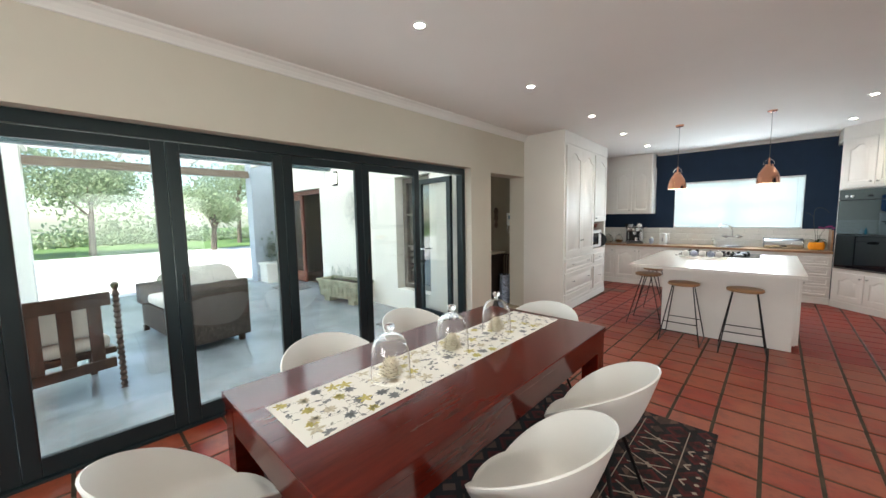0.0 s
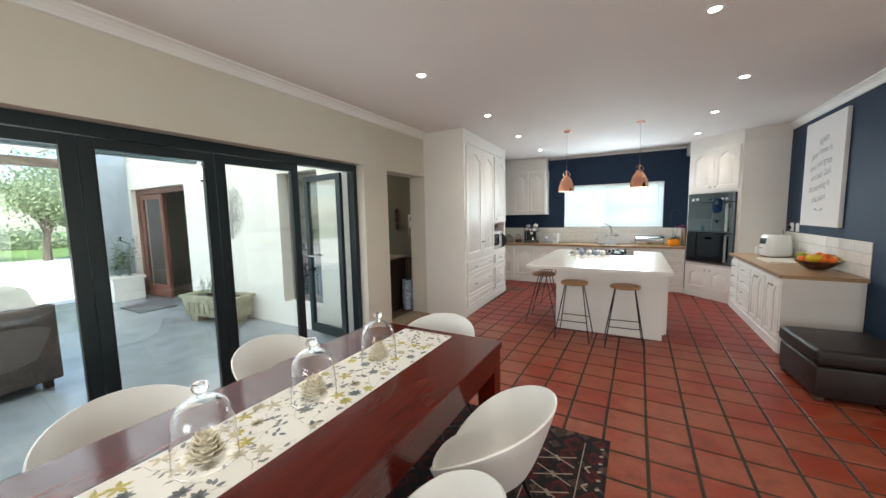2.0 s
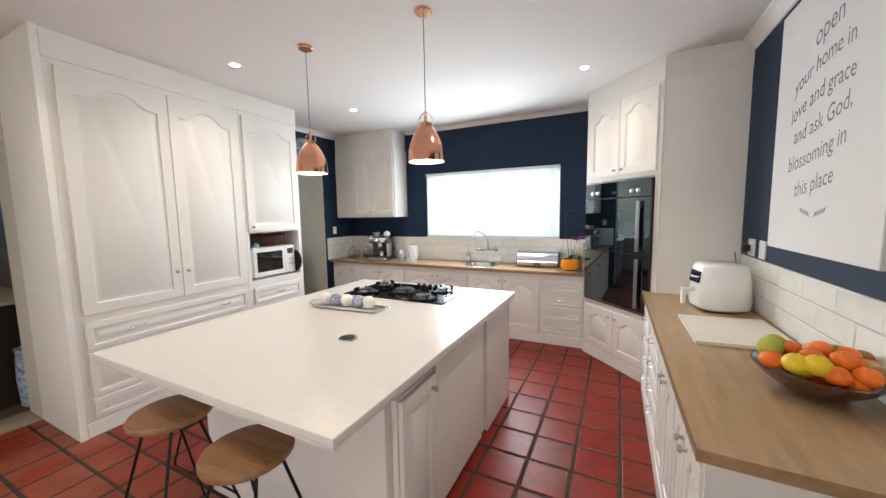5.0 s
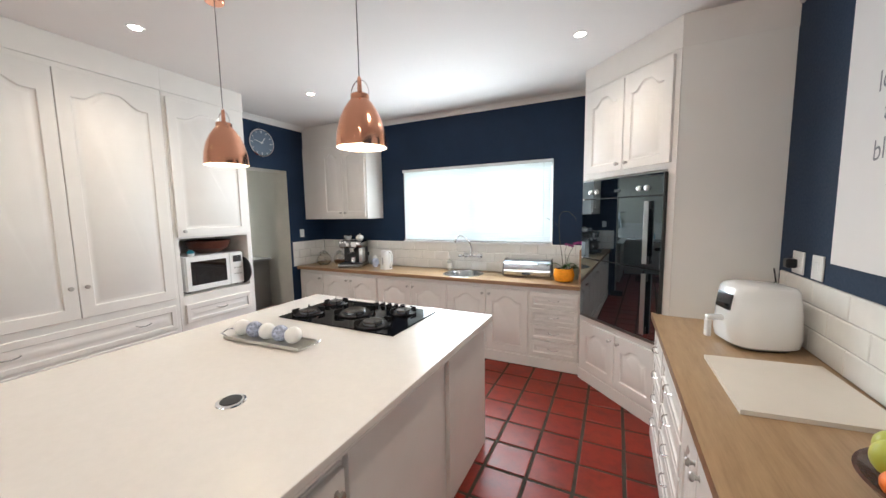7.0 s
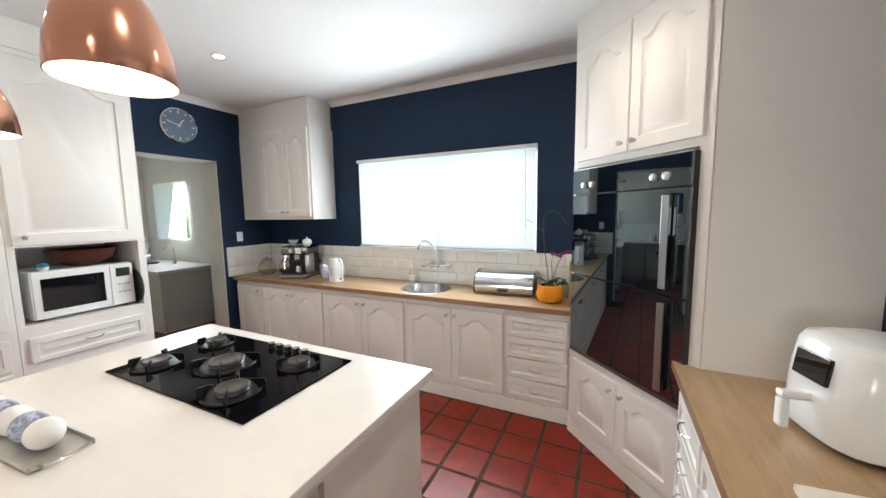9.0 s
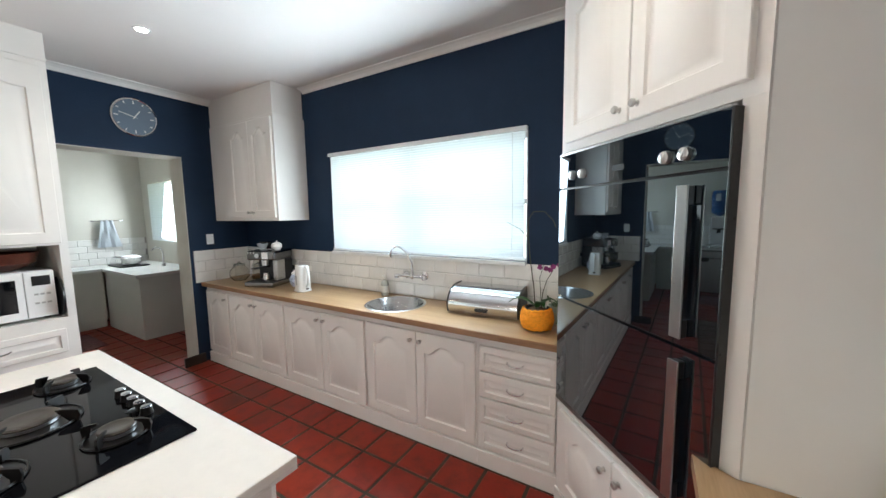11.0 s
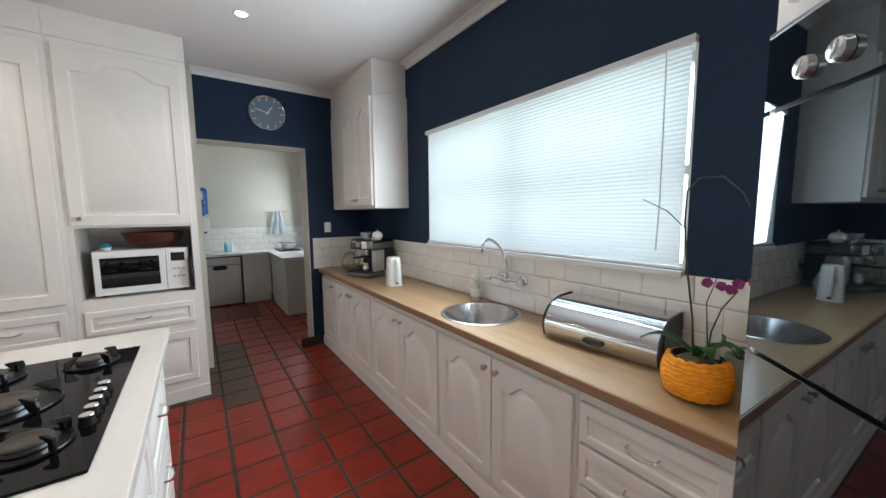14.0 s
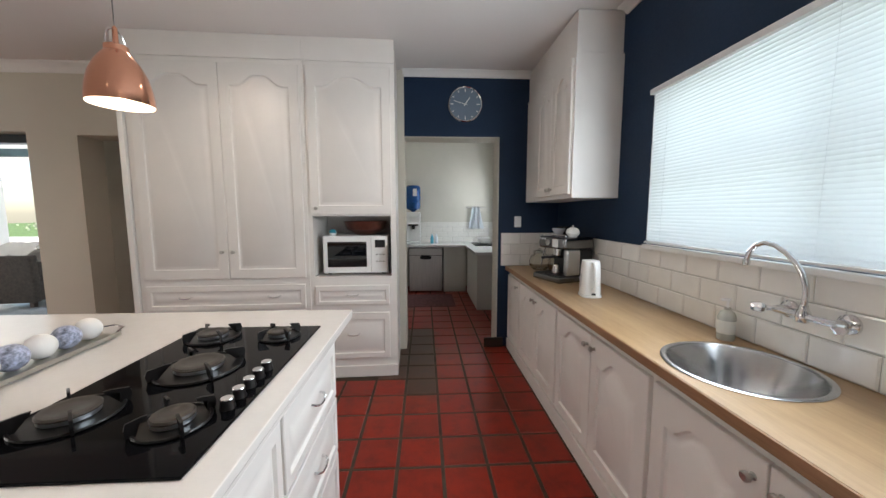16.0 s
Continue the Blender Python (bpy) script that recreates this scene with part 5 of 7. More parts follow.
# ---- island things ----
hob = thing("gas_hob", (-0.545, 6.63, 0.885), 0, "black glass five-burner gas hob with cast iron pan supports", "hob")
part("plate", box(-0.465, 0.465, -0.265, 0.27, 0.0005, 0.008, 0.002), hob_glass, hob)
burner_band = plain("burner_alloy", (0.70, 0.74, 0.78), 0.3, metal=1.0, vary=0.15)
for bx, by, q in ((-0.33, -0.13, 1.0), (-0.33, 0.14, 0.82), (-0.03, 0.0, 1.3), (0.28, 0.13, 0.85), (0.24, -0.15, 1.1)):
    b = part("burner", lathe([(0, 0.008), (0.088 * q, 0.008), (0.094 * q, 0.0115), (0.080 * q, 0.0105), (0.060 * q, 0.0125), (0, 0.0125)], 36), cast_iron, hob, "low round black burner dish", True, pose(bx, by, 0))
    part("burner_band", lathe([(0, 0.013), (0.047 * q, 0.013), (0.054 * q, 0.016), (0.054 * q, 0.027), (0, 0.027)], 32), burner_band, b, "dull steel flame band", True)
    part("burner_cap", lathe([(0, 0.0275), (0.056 * q, 0.0275), (0.057 * q, 0.031), (0.053 * q, 0.036), (0.038 * q, 0.037), (0.036 * q, 0.0358), (0, 0.0375)], 32), burner_enamel, b, "flat dull brown-black burner cap", True)
    bm = bmesh.new()
    for k in range(4):
        a = math.pi / 4 + k * math.pi / 2
        c, s_ = math.cos(a), math.sin(a)
        w = 0.0034
        prof = [(0.084, 0.0095), (0.104, 0.0095), (0.108, 0.030), (0.104, 0.046), (0.070, 0.052), (0.056, 0.052), (0.058, 0.046), (0.086, 0.036)]
        f1 = [bm.verts.new((r_ * q * c - w * s_, r_ * q * s_ + w * c, z)) for r_, z in prof]
        f2 = [bm.verts.new((r_ * q * c + w * s_, r_ * q * s_ - w * c, z)) for r_, z in prof]
        n_ = len(prof)
        for m_ in range(n_):
            bm.faces.new((f1[m_], f1[(m_ + 1) % n_], f2[(m_ + 1) % n_], f2[m_]))
        bmesh.ops.triangulate(bm, faces=[bm.faces.new(f1), bm.faces.new(f2)])
    tube([(0.094 * q * math.cos(2 * math.pi * k / 32), 0.094 * q * math.sin(2 * math.pi * k / 32), 0.0125) for k in range(33)], 0.004, 6, bm)
    part("pan_support", bm, cast_iron, hob, "black cast iron pan support", at=pose(bx, by, 0))
for k in range(5):
    d = part("dial", lathe([(0, 0.034), (0.016, 0.033), (0.017, 0.020), (0.020, 0.008), (0, 0.008)], 20), cast_iron, hob, "silver-topped round black hob dial", True, pose(-0.015 + 0.058 * k, 0.225, 0))
    part("dial_top", lathe([(0, 0.0375), (0.0155, 0.0365), (0.0165, 0.0345), (0, 0.0345)], 20), chrome, d, "silver dial face", True)

tray = thing("tray", (-0.665, 6.03, 0.885), 4, "small silver-edged serving tray with curled handles on the island", "tray")
part("plate", boxes([(-0.27, 0.27, -0.065, 0.065, 0.008, 0.014), (-0.27, 0.27, -0.07, -0.0655, 0.008, 0.024), (-0.27, 0.27, 0.0655, 0.07, 0.008, 0.024), (-0.25, -0.23, -0.06, 0.06, 0, 0.008), (0.23, 0.25, -0.06, 0.06, 0, 0.008)], 0.0015), plain("tarnished_silver", (0.55, 0.53, 0.48), 0.3, metal=0.9, vary=0.2), tray)
for sx in (-1, 1):
    part("handle", tube([(sx * 0.27, -0.05, 0.018), (sx * 0.31, -0.05, 0.028), (sx * 0.33, 0, 0.032), (sx * 0.31, 0.05, 0.028), (sx * 0.27, 0.05, 0.018)], 0.004, 6), chrome, tray, smooth=True)
ball_blue = plain("blue_patterned_ball", (0.34, 0.37, 0.48), 0.4, vary=0.75, scale=70)
ball_white = plain("white_ball", (0.82, 0.80, 0.77), 0.55, vary=0.03)
for k, (dx, mt, what) in enumerate(((-0.2, ball_white, "plain white"), (-0.105, ball_blue, "blue and white patterned"), (-0.01, ball_white, "plain white"), (0.085, ball_blue, "blue and white patterned"), (0.175, ball_white, "plain white"))):
    bm = bmesh.new()
    bmesh.ops.create_uvsphere(bm, u_segments=24, v_segments=14, radius=0.044)
    tagged(part("decorative_ball", bm, mt, None, smooth=True, at=pose(-0.665 + dx, 6.03 + dx * 0.07, 0.885 + 0.0585)), what + " decorative ball resting on the silver tray", "ornament", "decorative balls on the tray")
pk = thing("pop_up_socket", (-0.245, 5.548, 0.885), 0, "round steel pop-up socket cover set in the island top", "socket")
part("rim", lathe([(0, 0.0005), (0.052, 0.0005), (0.050, 0.006), (0.042, 0.007), (0, 0.007)], 28), chrome, pk, smooth=True)
part("cap", lathe([(0, 0.0072), (0.038, 0.0072), (0.036, 0.010), (0, 0.011)], 28), black_plastic, pk, smooth=True)


# ---- stools ----
def stool(place, turn):
    s = thing("bar_stool", place, turn, "backless bar stool, round brown wooden seat on thin black rods", "bar stool", "bar stools round the island")
    part("seat", lathe([(0, 0.672), (0.150, 0.672), (0.158, 0.678), (0.160, 0.690), (0.156, 0.699), (0.148, 0.702), (0, 0.699)], 36), stool_wood, s, smooth=True)
    for sx in (-1, 1):
        a = [(sx * 0.10, -0.05, 0.672), (sx * 0.20, -0.21, 0.012), (sx * 0.20, 0.21, 0.012), (sx * 0.10, 0.05, 0.672)]
        part("side_frame", tube(a, 0.0065, 8), steel_black, s)
    part("under_plate", box(-0.11, 0.11, -0.06, 0.06, 0.665, 0.6715), steel_black, s)
    for z, sy in ((0.24, -1), (0.14, -1), (0.24, 1)):
        f = 1 - z / 0.672
        yy, xx = sy * (0.05 + 0.16 * f), 0.10 + 0.10 * f
        part("footrest", tube([(-xx, yy, z), (xx, yy, z)], 0.0055, 8), steel_black, s)
    return s


st0 = stool((-0.715, 4.92, 0), 0)
for x, y, a in ((-0.16, 4.90, 4), (-1.20, 5.42, 92), (-1.24, 6.02, 85)):
    copy_thing(st0, pose(x, y, 0, 0, 0, a))


# ---- dining chairs ----
def chair(place, turn):
    """Bucket chair facing +y, its back towards -y."""
    c = thing("dining_chair", place, turn, "white moulded bucket dining chair with dark splayed legs", "chair", "chairs round the dining table")
    bm = bmesh.new()
    n, m = 48, 12
    grid = []
    for i in range(n):
        a = 2 * math.pi * i / n
        back = 0.5 - 0.5 * math.sin(a)
        k = max(0.0, min(1.0, (back - 0.07) / 0.93)) ** 0.78
        rim = 0.440 + 0.335 * k
        row = []
        for j in range(m + 1):
            t = j / m
            r = 0.205 * min(1.0, t / 0.55) + max(0.0, t - 0.55) / 0.45 * (0.02 + 0.085 * k)
            up = max(0.0, (t - 0.42) / 0.58)
            z = 0.425 + 0.018 * (t * t) + (rim - 0.443) * up ** 1.5
            row.append(bm.verts.new((r * math.cos(a) * 1.12, r * math.sin(a) * (1.05 if math.sin(a) < 0 else 0.93), z)))
        grid.append(row)
    for i in range(n):
        p, q = grid[i], grid[(i + 1) % n]
        for j in range(1, m):
            bm.faces.new((p[j], q[j], q[j + 1], p[j + 1]))
    bmesh.ops.remove_doubles(bm, verts=[r[0] for r in grid], dist=0.01)
    bm.verts.ensure_lookup_table()
    hub = min(bm.verts, key=lambda v: v.co.x ** 2 + v.co.y ** 2)
    ring = [r[1] for r in grid]
    for i in range(n):
        bm.faces.new((hub, ring[(i + 1) % n], ring[i]))
    bmesh.ops.recalc_face_normals(bm, faces=bm.faces)
    bmesh.ops.solidify(bm, geom=bm.faces[:], thickness=0.009)
    part("shell", bm, chair_white, c, smooth=True)
    part("under_frame", boxes([(-0.13, 0.13, -0.13, -0.10, 0.395, 0.412), (-0.13, 0.13, 0.10, 0.13, 0.395, 0.412), (-0.015, 0.015, -0.10, 0.10, 0.395, 0.412)], 0.002), steel_black, c)
    for sx in (-1, 1):
        for sy in (-1, 1):
            part("leg", tube([(sx * 0.12, sy * 0.12, 0.41), (sx * 0.24, sy * 0.235, 0.0)], 0.013, 8, None, 0.65), steel_black, c, smooth=True)
    return c


ch0 = chair((-0.66, 1.16, 0.0), 90)
for x, y, a in ((-0.66, 1.80, 92), (-1.82, 1.02, -90), (-1.90, 1.80, -84), (-1.34, 2.50, 178), (-1.45, 0.27, 18), (-0.66, 0.5, 90)):
    copy_thing(ch0, pose(x, y, 0, 0, 0, a))

# rug
rug_mat, t, b = nodes("persian_rug")
v = coords(t)
vo = t.nodes.new("ShaderNodeTexVoronoi")
vo.distance, vo.inputs["Scale"].default_value, vo.inputs["Randomness"].default_value = "MANHATTAN", 6.5, 0.45
t.links.new(v.outputs[0], vo.inputs["Vector"])
wv = t.nodes.new("ShaderNodeTexWave")
wv.wave_type, wv.bands_direction = "BANDS", "X"
wv.inputs["Scale"].default_value, wv.inputs["Distortion"].default_value = 1.9, 0.0
t.links.new(v.outputs[0], wv.inputs["Vector"])
r1 = ramp(t, [(0.0, (0.008, 0.006, 0.007)), (0.30, (0.045, 0.005, 0.006)), (0.46, (0.085, 0.008, 0.009)), (0.62, (0.010, 0.008, 0.011)), (0.93, (0.12, 0.07, 0.055))])
r1.color_ramp.interpolation = "CONSTANT"
t.links.new(vo.outputs["Distance"], r1.inputs[0])
r2 = ramp(t, [(0.0, (0.22, 0.22, 0.22)), (0.45, (0.75, 0.75, 0.75))])
r2.color_ramp.interpolation = "CONSTANT"
t.links.new(wv.outputs[0], r2.inputs[0])
mm = t.nodes.new("ShaderNodeMixRGB")
mm.blend_type, mm.inputs[0].default_value = "MULTIPLY", 0.8
t.links.new(r1.outputs[0], mm.inputs[1])
t.links.new(r2.outputs[0], mm.inputs[2])
t.links.new(mm.outputs[0], b.inputs["Base Color"])
b.inputs["Roughness"].default_value = 0.95
nn = noisy(t, v, 350, 2)
bumped(t, b, nn.outputs[0], 0.5)
RX0, RX1, RY0, RY1 = -2.3, -0.185, -0.2, 2.91
rg = thing("rug", (0, 0, 0), 0, "dark red and black patterned oriental rug under the dining table", "rug")
part("woven_field", box(RX0, RX1, RY0, RY1, 0.001, 0.010, 0.002), rug_mat, rg)
white_knot = plain("cream_wool", (0.30, 0.25, 0.20), 0.95)
bm = bmesh.new()
r = random.Random(5)


def stroke(x0, y0, x1, y1, w=0.0045):
    d = Vector((x1 - x0, y1 - y0, 0))
    s = Vector((-d.y, d.x, 0)).normalized() * w
    a, c = Vector((x0, y0, 0.0112)), Vector((x1, y1, 0.0112))
    bm.faces.new([bm.verts.new(p) for p in (a + s, c + s, c - s, a - s)])


for side in (-0.235, -2.25):
    y = RY0 + 0.06
    while y < RY1 - 0.06:
        stroke(side, y, side + 0.02, y + 0.012, 0.009)
        y += 0.075
for bx in (-0.33, -0.60):
    stroke(bx, RY0 + 0.1, bx, RY1 - 0.1, 0.003)
y = RY0 + 0.1
while y < RY1 - 0.32:
    for a, c in ((-0.36, -0.57), (-0.57, -0.36)):
        stroke(a, y, c, y + 0.10)
    stroke(-0.45, y + 0.03, -0.48, y + 0.07, 0.01)
    stroke(-0.275, y, -0.305, y + 0.03, 0.006)
    stroke(-0.305, y + 0.03, -0.275, y + 0.06, 0.006)
    y += 0.155
part("woven_figures", bm, white_knot, rg, "cream woven geometric figures")["kind"] = "stuff"

# runner, cloches, ornaments
rn = thing("table_runner", (-1.32, 1.475, 0.7403), 0, "white table runner printed with grey and mustard flowers", "table runner")
part("cloth", box(-0.19, 0.19, -0.98, 0.97, 0.0, 0.0022, 0.0008), plain("white_linen", (0.76, 0.74, 0.69), 0.95, vary=0.03, bump=0.4, fine=500), rn)
prints = {"grey_print": (0.20, 0.21, 0.22), "mustard_print": (0.46, 0.40, 0.13), "beige_print": (0.50, 0.45, 0.34), "stem_print": (0.30, 0.29, 0.27)}
pb_ = {k: bmesh.new() for k in prints}
r = random.Random(9)


def petal(key, x, y, a, L, W, z):
    bm = pb_[key]
    d, s = Vector((math.cos(a), math.sin(a), 0)), Vector((-math.sin(a), math.cos(a), 0))
    o = Vector((x, y, z))
    q = [o, o + d * L * 0.3 + s * W * 0.8, o + d * L * 0.65 + s * W * 0.8, o + d * L, o + d * L * 0.65 - s * W * 0.8, o + d * L * 0.3 - s * W * 0.8]
    if all(abs(p.x) < 0.187 and abs(p.y) < 0.965 for p in q):
        bm.faces.new([bm.verts.new(p) for p in q])


y = -0.93
n = 0
while y < 0.95:
    for x in (-0.145, -0.05, 0.05, 0.145):
        px, py = x + r.uniform(-0.03, 0.03), y + r.uniform(-0.03, 0.03)
        n += 1
        zz = 0.0024 + 0.00001 * n
        kind = r.choice(("flower", "flower", "leafs", "star", "leafs"))
        if kind == "flower":
            key = r.choice(("mustard_print", "beige_print", "grey_print"))
            for k in range(8):
                petal(key, px, py, k * 0.785 + r.random() * 0.3, r.uniform(0.026, 0.036), 0.0085, zz)
        elif kind == "star":
            key = r.choice(("beige_print", "mustard_print"))
            for k in range(5):
                petal(key, px, py, k * 1.257 + 0.2, 0.040, 0.010, zz)
        else:
            for k in range(3):
                petal("grey_print", px + 0.012 * k, py, r.uniform(0, 6.28), 0.032, 0.009, zz)
        a = r.uniform(0, 6.28)
        for k in range(7):
            a += r.uniform(-0.6, 0.6)
            petal("stem_print", px, py, a, 0.028, 0.0014, zz + 0.000004)
            px, py = px + math.cos(a) * 0.026, py + math.sin(a) * 0.026
            if k % 3 == 1:
                petal(r.choice(("stem_print", "grey_print")), px, py, a + 1.1, 0.028, 0.006, zz + 0.000004)
    y += 0.075
for k, c in prints.items():
    part(k, pb_[k], plain(k, c, 0.95, vary=0.25, scale=60), rn)["kind"] = "stuff"


thin_glass = glass("cloche_glass", (1, 1, 1), 0.0, 1.42)


def cloche(place):
    c = thing("glass_cloche", place, 0, "clear glass bell cloche with a round knob on the table runner", "cloche", "glass cloches on the table")
    p = [(0.098, 0.0), (0.097, 0.06), (0.094, 0.12), (0.086, 0.165), (0.070, 0.198), (0.040, 0.217), (0.014, 0.223), (0.0, 0.2235)]
    inn = [(0.0, 0.2185), (0.038, 0.2135), (0.0675, 0.195), (0.083, 0.163), (0.0912, 0.12), (0.0942, 0.06), (0.0952, 0.0)]
    part("knob", lathe([(0.0, 0.2238), (0.013, 0.2238), (0.011, 0.230), (0.013, 0.238), (0.022, 0.244), (0.027, 0.256), (0.022, 0.270), (0.0, 0.275)], 28), clear, c, smooth=True)
    bm = lathe(p + inn + [(0.098, 0.0)], 40)
    bmesh.ops.remove_doubles(bm, verts=bm.verts, dist=1e-5)
    part("bell", bm, thin_glass, c, smooth=True).visible_shadow = False
    return c


def artichoke(place, turn):
    a = thing("artichoke_ornament", place, turn, "grey-cream carved artichoke ornament inside a glass cloche", "ornament", "artichoke ornaments under the cloches")
    bm = lathe([(0, 0.004), (0.03, 0.005), (0.036, 0.03), (0.028, 0.06), (0, 0.075)], 14)
    for ring in range(6):
        z, rad, cnt, tilt = 0.014 + 0.011 * ring, 0.040 - 0.0045 * ring, 11 - ring, 0.35 + 0.17 * ring
        for k in range(cnt):
            th = 2 * math.pi * (k + 0.5 * (ring % 2)) / cnt
            d = Vector((math.cos(th), math.sin(th), 0))
            s = Vector((-math.sin(th), math.cos(th), 0))
            o = d * rad * 0.75 + Vector((0, 0, z))
            out = (d * math.cos(tilt) + Vector((0, 0, math.sin(tilt)))) * 0.036
            nrm = (Vector((0, 0, math.cos(tilt))) - d * math.sin(tilt)) * 0.004
            f = [bm.verts.new(q) for q in (o - s * 0.011, o + out * 0.55 - s * 0.012 + nrm, o + out, o + out * 0.55 + s * 0.012 + nrm, o + s * 0.011)]
            bk = [bm.verts.new(v_.co - nrm * 0.8) for v_ in f]
            bm.faces.new(f)
            bm.faces.new(bk)
            for i in range(5):
                bm.faces.new((f[i], f[(i + 1) % 5], bk[(i + 1) % 5], bk[i]))
    part("leaves", bm, plain("weathered_cream_resin", (0.50, 0.45, 0.34), 0.75, vary=0.2, scale=40, bump=0.2), a)
    return a


c0, a0 = None, None
for y, tn in ((1.02, 10), (1.475, 55), (1.93, 100)):
    m = (-1.33, y, 0.7432)
    if c0 is None:
        c0, a0 = cloche(m), artichoke((m[0], m[1], m[2] + 0.0005), tn)
    else:
        copy_thing(c0, pose(*m))
        copy_thing(a0, pose(m[0], m[1], m[2] + 0.0005, 0, 0, tn))

# ---- ottoman ----
oto = thing("ottoman", (1.485, 4.54, 0), 3.3, "dark brown leather ottoman with padded lid beside navy wall", "ottoman")
part("base", box(-0.292, 0.292, -0.33, 0.33, 0.035, 0.295, 0.02, 3), leather, oto, smooth=True)
part("lid", box(-0.305, 0.305, -0.345, 0.345, 0.30, 0.435, 0.035, 4), leather, oto, smooth=True)
part("seam", boxes([(-0.308, 0.308, -0.348, 0.348, 0.356, 0.361)]), leather, oto)
for sx in (-0.25, 0.25):
    for sy in (-0.28, 0.28):
        part("foot", box(sx - 0.03, sx + 0.03, sy - 0.03, sy + 0.03, 0, 0.0345, 0.004), dark_wood, oto)

# ---- canvas with writing ----
cv = thing("canvas_print", (EX - 0.001, 6.41, 1.97), -90, "tall white canvas with curved grey lettering on the navy wall", "wall art")
part("canvas", box(-0.505, 0.505, -0.04, -0.001, -0.65, 0.65, 0.004), plain("white_canvas", (0.74, 0.72, 0.71), 0.85, vary=0.02, bump=0.25, fine=400), cv)
ink = plain("grey_ink", (0.22, 0.22, 0.24), 0.8)
for k, (line, size, x0) in enumerate((("open", 0.155, 0.02), ("your home in", 0.125, -0.02), ("love and grace", 0.125, -0.02), ("and ask God,", 0.125, 0.0), ("blossoming in", 0.125, -0.03), ("this place", 0.125, -0.02))):
    cu = bpy.data.curves.new("line", "FONT")
    cu.body, cu.size, cu.align_x, cu.align_y = line, size, "CENTER", "CENTER"
    cu.resolution_u = 3
    o = bpy.data.objects.new("line", cu)
    scene.collection.objects.link(o)
    dg = bpy.context.evaluated_depsgraph_get()
    tm = bpy.data.meshes.new_from_object(o.evaluated_get(dg))
    bm_all, t0 = bmesh.new(), 0
    bm_all.from_mesh(tm)
    bm_all.verts.ensure_lookup_table()
    for v_ in bm_all.verts[t0:]:
        x, y = v_.co.x * 0.76, v_.co.y * 0.88
        v_.co = Vector((x + x0, -0.0408, 0.40 - 0.142 * k + y + 0.15 * x - 0.35 * x * x * (1 if k < 3 else -0.3)))
    bpy.data.objects.remove(o)
    bpy.data.curves.remove(cu)
    bpy.data.meshes.remove(tm)
    part("lettering", bm_all, ink, cv, "grey hand-lettered words")
bm = bmesh.new()
for s in (-1, 1):
    for k in range(4):
        p = Vector((s * (0.02 + 0.025 * k), -0.0408, -0.47 + 0.006 * k))
        bm.faces.new([bm.verts.new(p + Vector(q)) for q in ((0, 0, 0), (s * 0.02, 0, 0.012), (s * 0.03, 0, 0.035), (s * 0.008, 0, 0.02))])
part("sprig", bm, ink, cv, "small grey leaf sprig")


def switch_plate(name, place, turn, w, h, label):
    s = thing(name, place, turn, label, "switch" if "switch" in name else "socket")
    part("plate", box(-w / 2, w / 2, -0.010, -0.0005, -h / 2, h / 2, 0.003), white_plastic, s)
    part("rocker", box(-w * 0.2, w * 0.2, -0.014, -0.0105, -h * 0.22, h * 0.22, 0.002), white_plastic, s)
    return s


switch_plate("light_switch", (EX, 4.275, 1.47), -90, 0.085, 0.15, "white light switch plate on the navy wall by the ottoman")
switch_plate("light_switch", (-2.96, 8.34, 1.32), 90, 0.07, 0.11, "white light switch on the navy wall beside the scullery doorway")
switch_plate("wall_socket", (EX, 7.10, 1.275), -90, 0.10, 0.12, "white wall socket on the navy wall above the tiles")
sk = switch_plate("wall_socket", (EX, 7.30, 1.275), -90, 0.12, 0.12, "white wall socket with a black plug above the tiles")
part("plug", box(-0.03, 0.02, -0.06, -0.0145, -0.03, 0.02, 0.008), black_plastic, sk)
sk = switch_plate("wall_socket", (-2.12, NY, 1.0), 0, 0.10, 0.10, "white wall socket with a black plug behind the kettle")
part("plug", box(-0.02, 0.02, -0.05, -0.0145, -0.01, 0.04, 0.006), black_plastic, sk)

# ---- wall clock ----
ck = thing("wall_clock", (-2.96, 7.79, 2.475), 90, "round steel-rimmed wall clock with a blue-grey face on the navy wall", "clock")


part("face", facing(lathe([(0, 0.012), (0.155, 0.012), (0.155, 0.001), (0, 0.001)], 48)), plain("clock_face", (0.14, 0.19, 0.25), 0.35), ck)
part("rim", facing(lathe([(0.153, 0.001), (0.168, 0.001), (0.170, 0.018), (0.163, 0.026), (0.156, 0.022), (0.1555, 0.0125)], 48)), chrome, ck, smooth=True)
for k in range(12):
    a = math.pi * k / 6
    L = 0.030 if k % 3 == 0 else 0.018
    part("hour_mark", box(-0.004, 0.004, -0.0155, -0.0125, 0.145 - L, 0.145), white_plastic, ck, at=Matrix.Rotation(a, 4, "Y"))
for nm, a, L, w in (("hour_hand", 35, 0.075, 0.004), ("minute_hand", 285, 0.115, 0.003)):
    part(nm, box(-w, w, -0.019, -0.0165, -0.02, L, 0.0008), white_plastic, ck, at=Matrix.Rotation(radians(a), 4, "Y"))

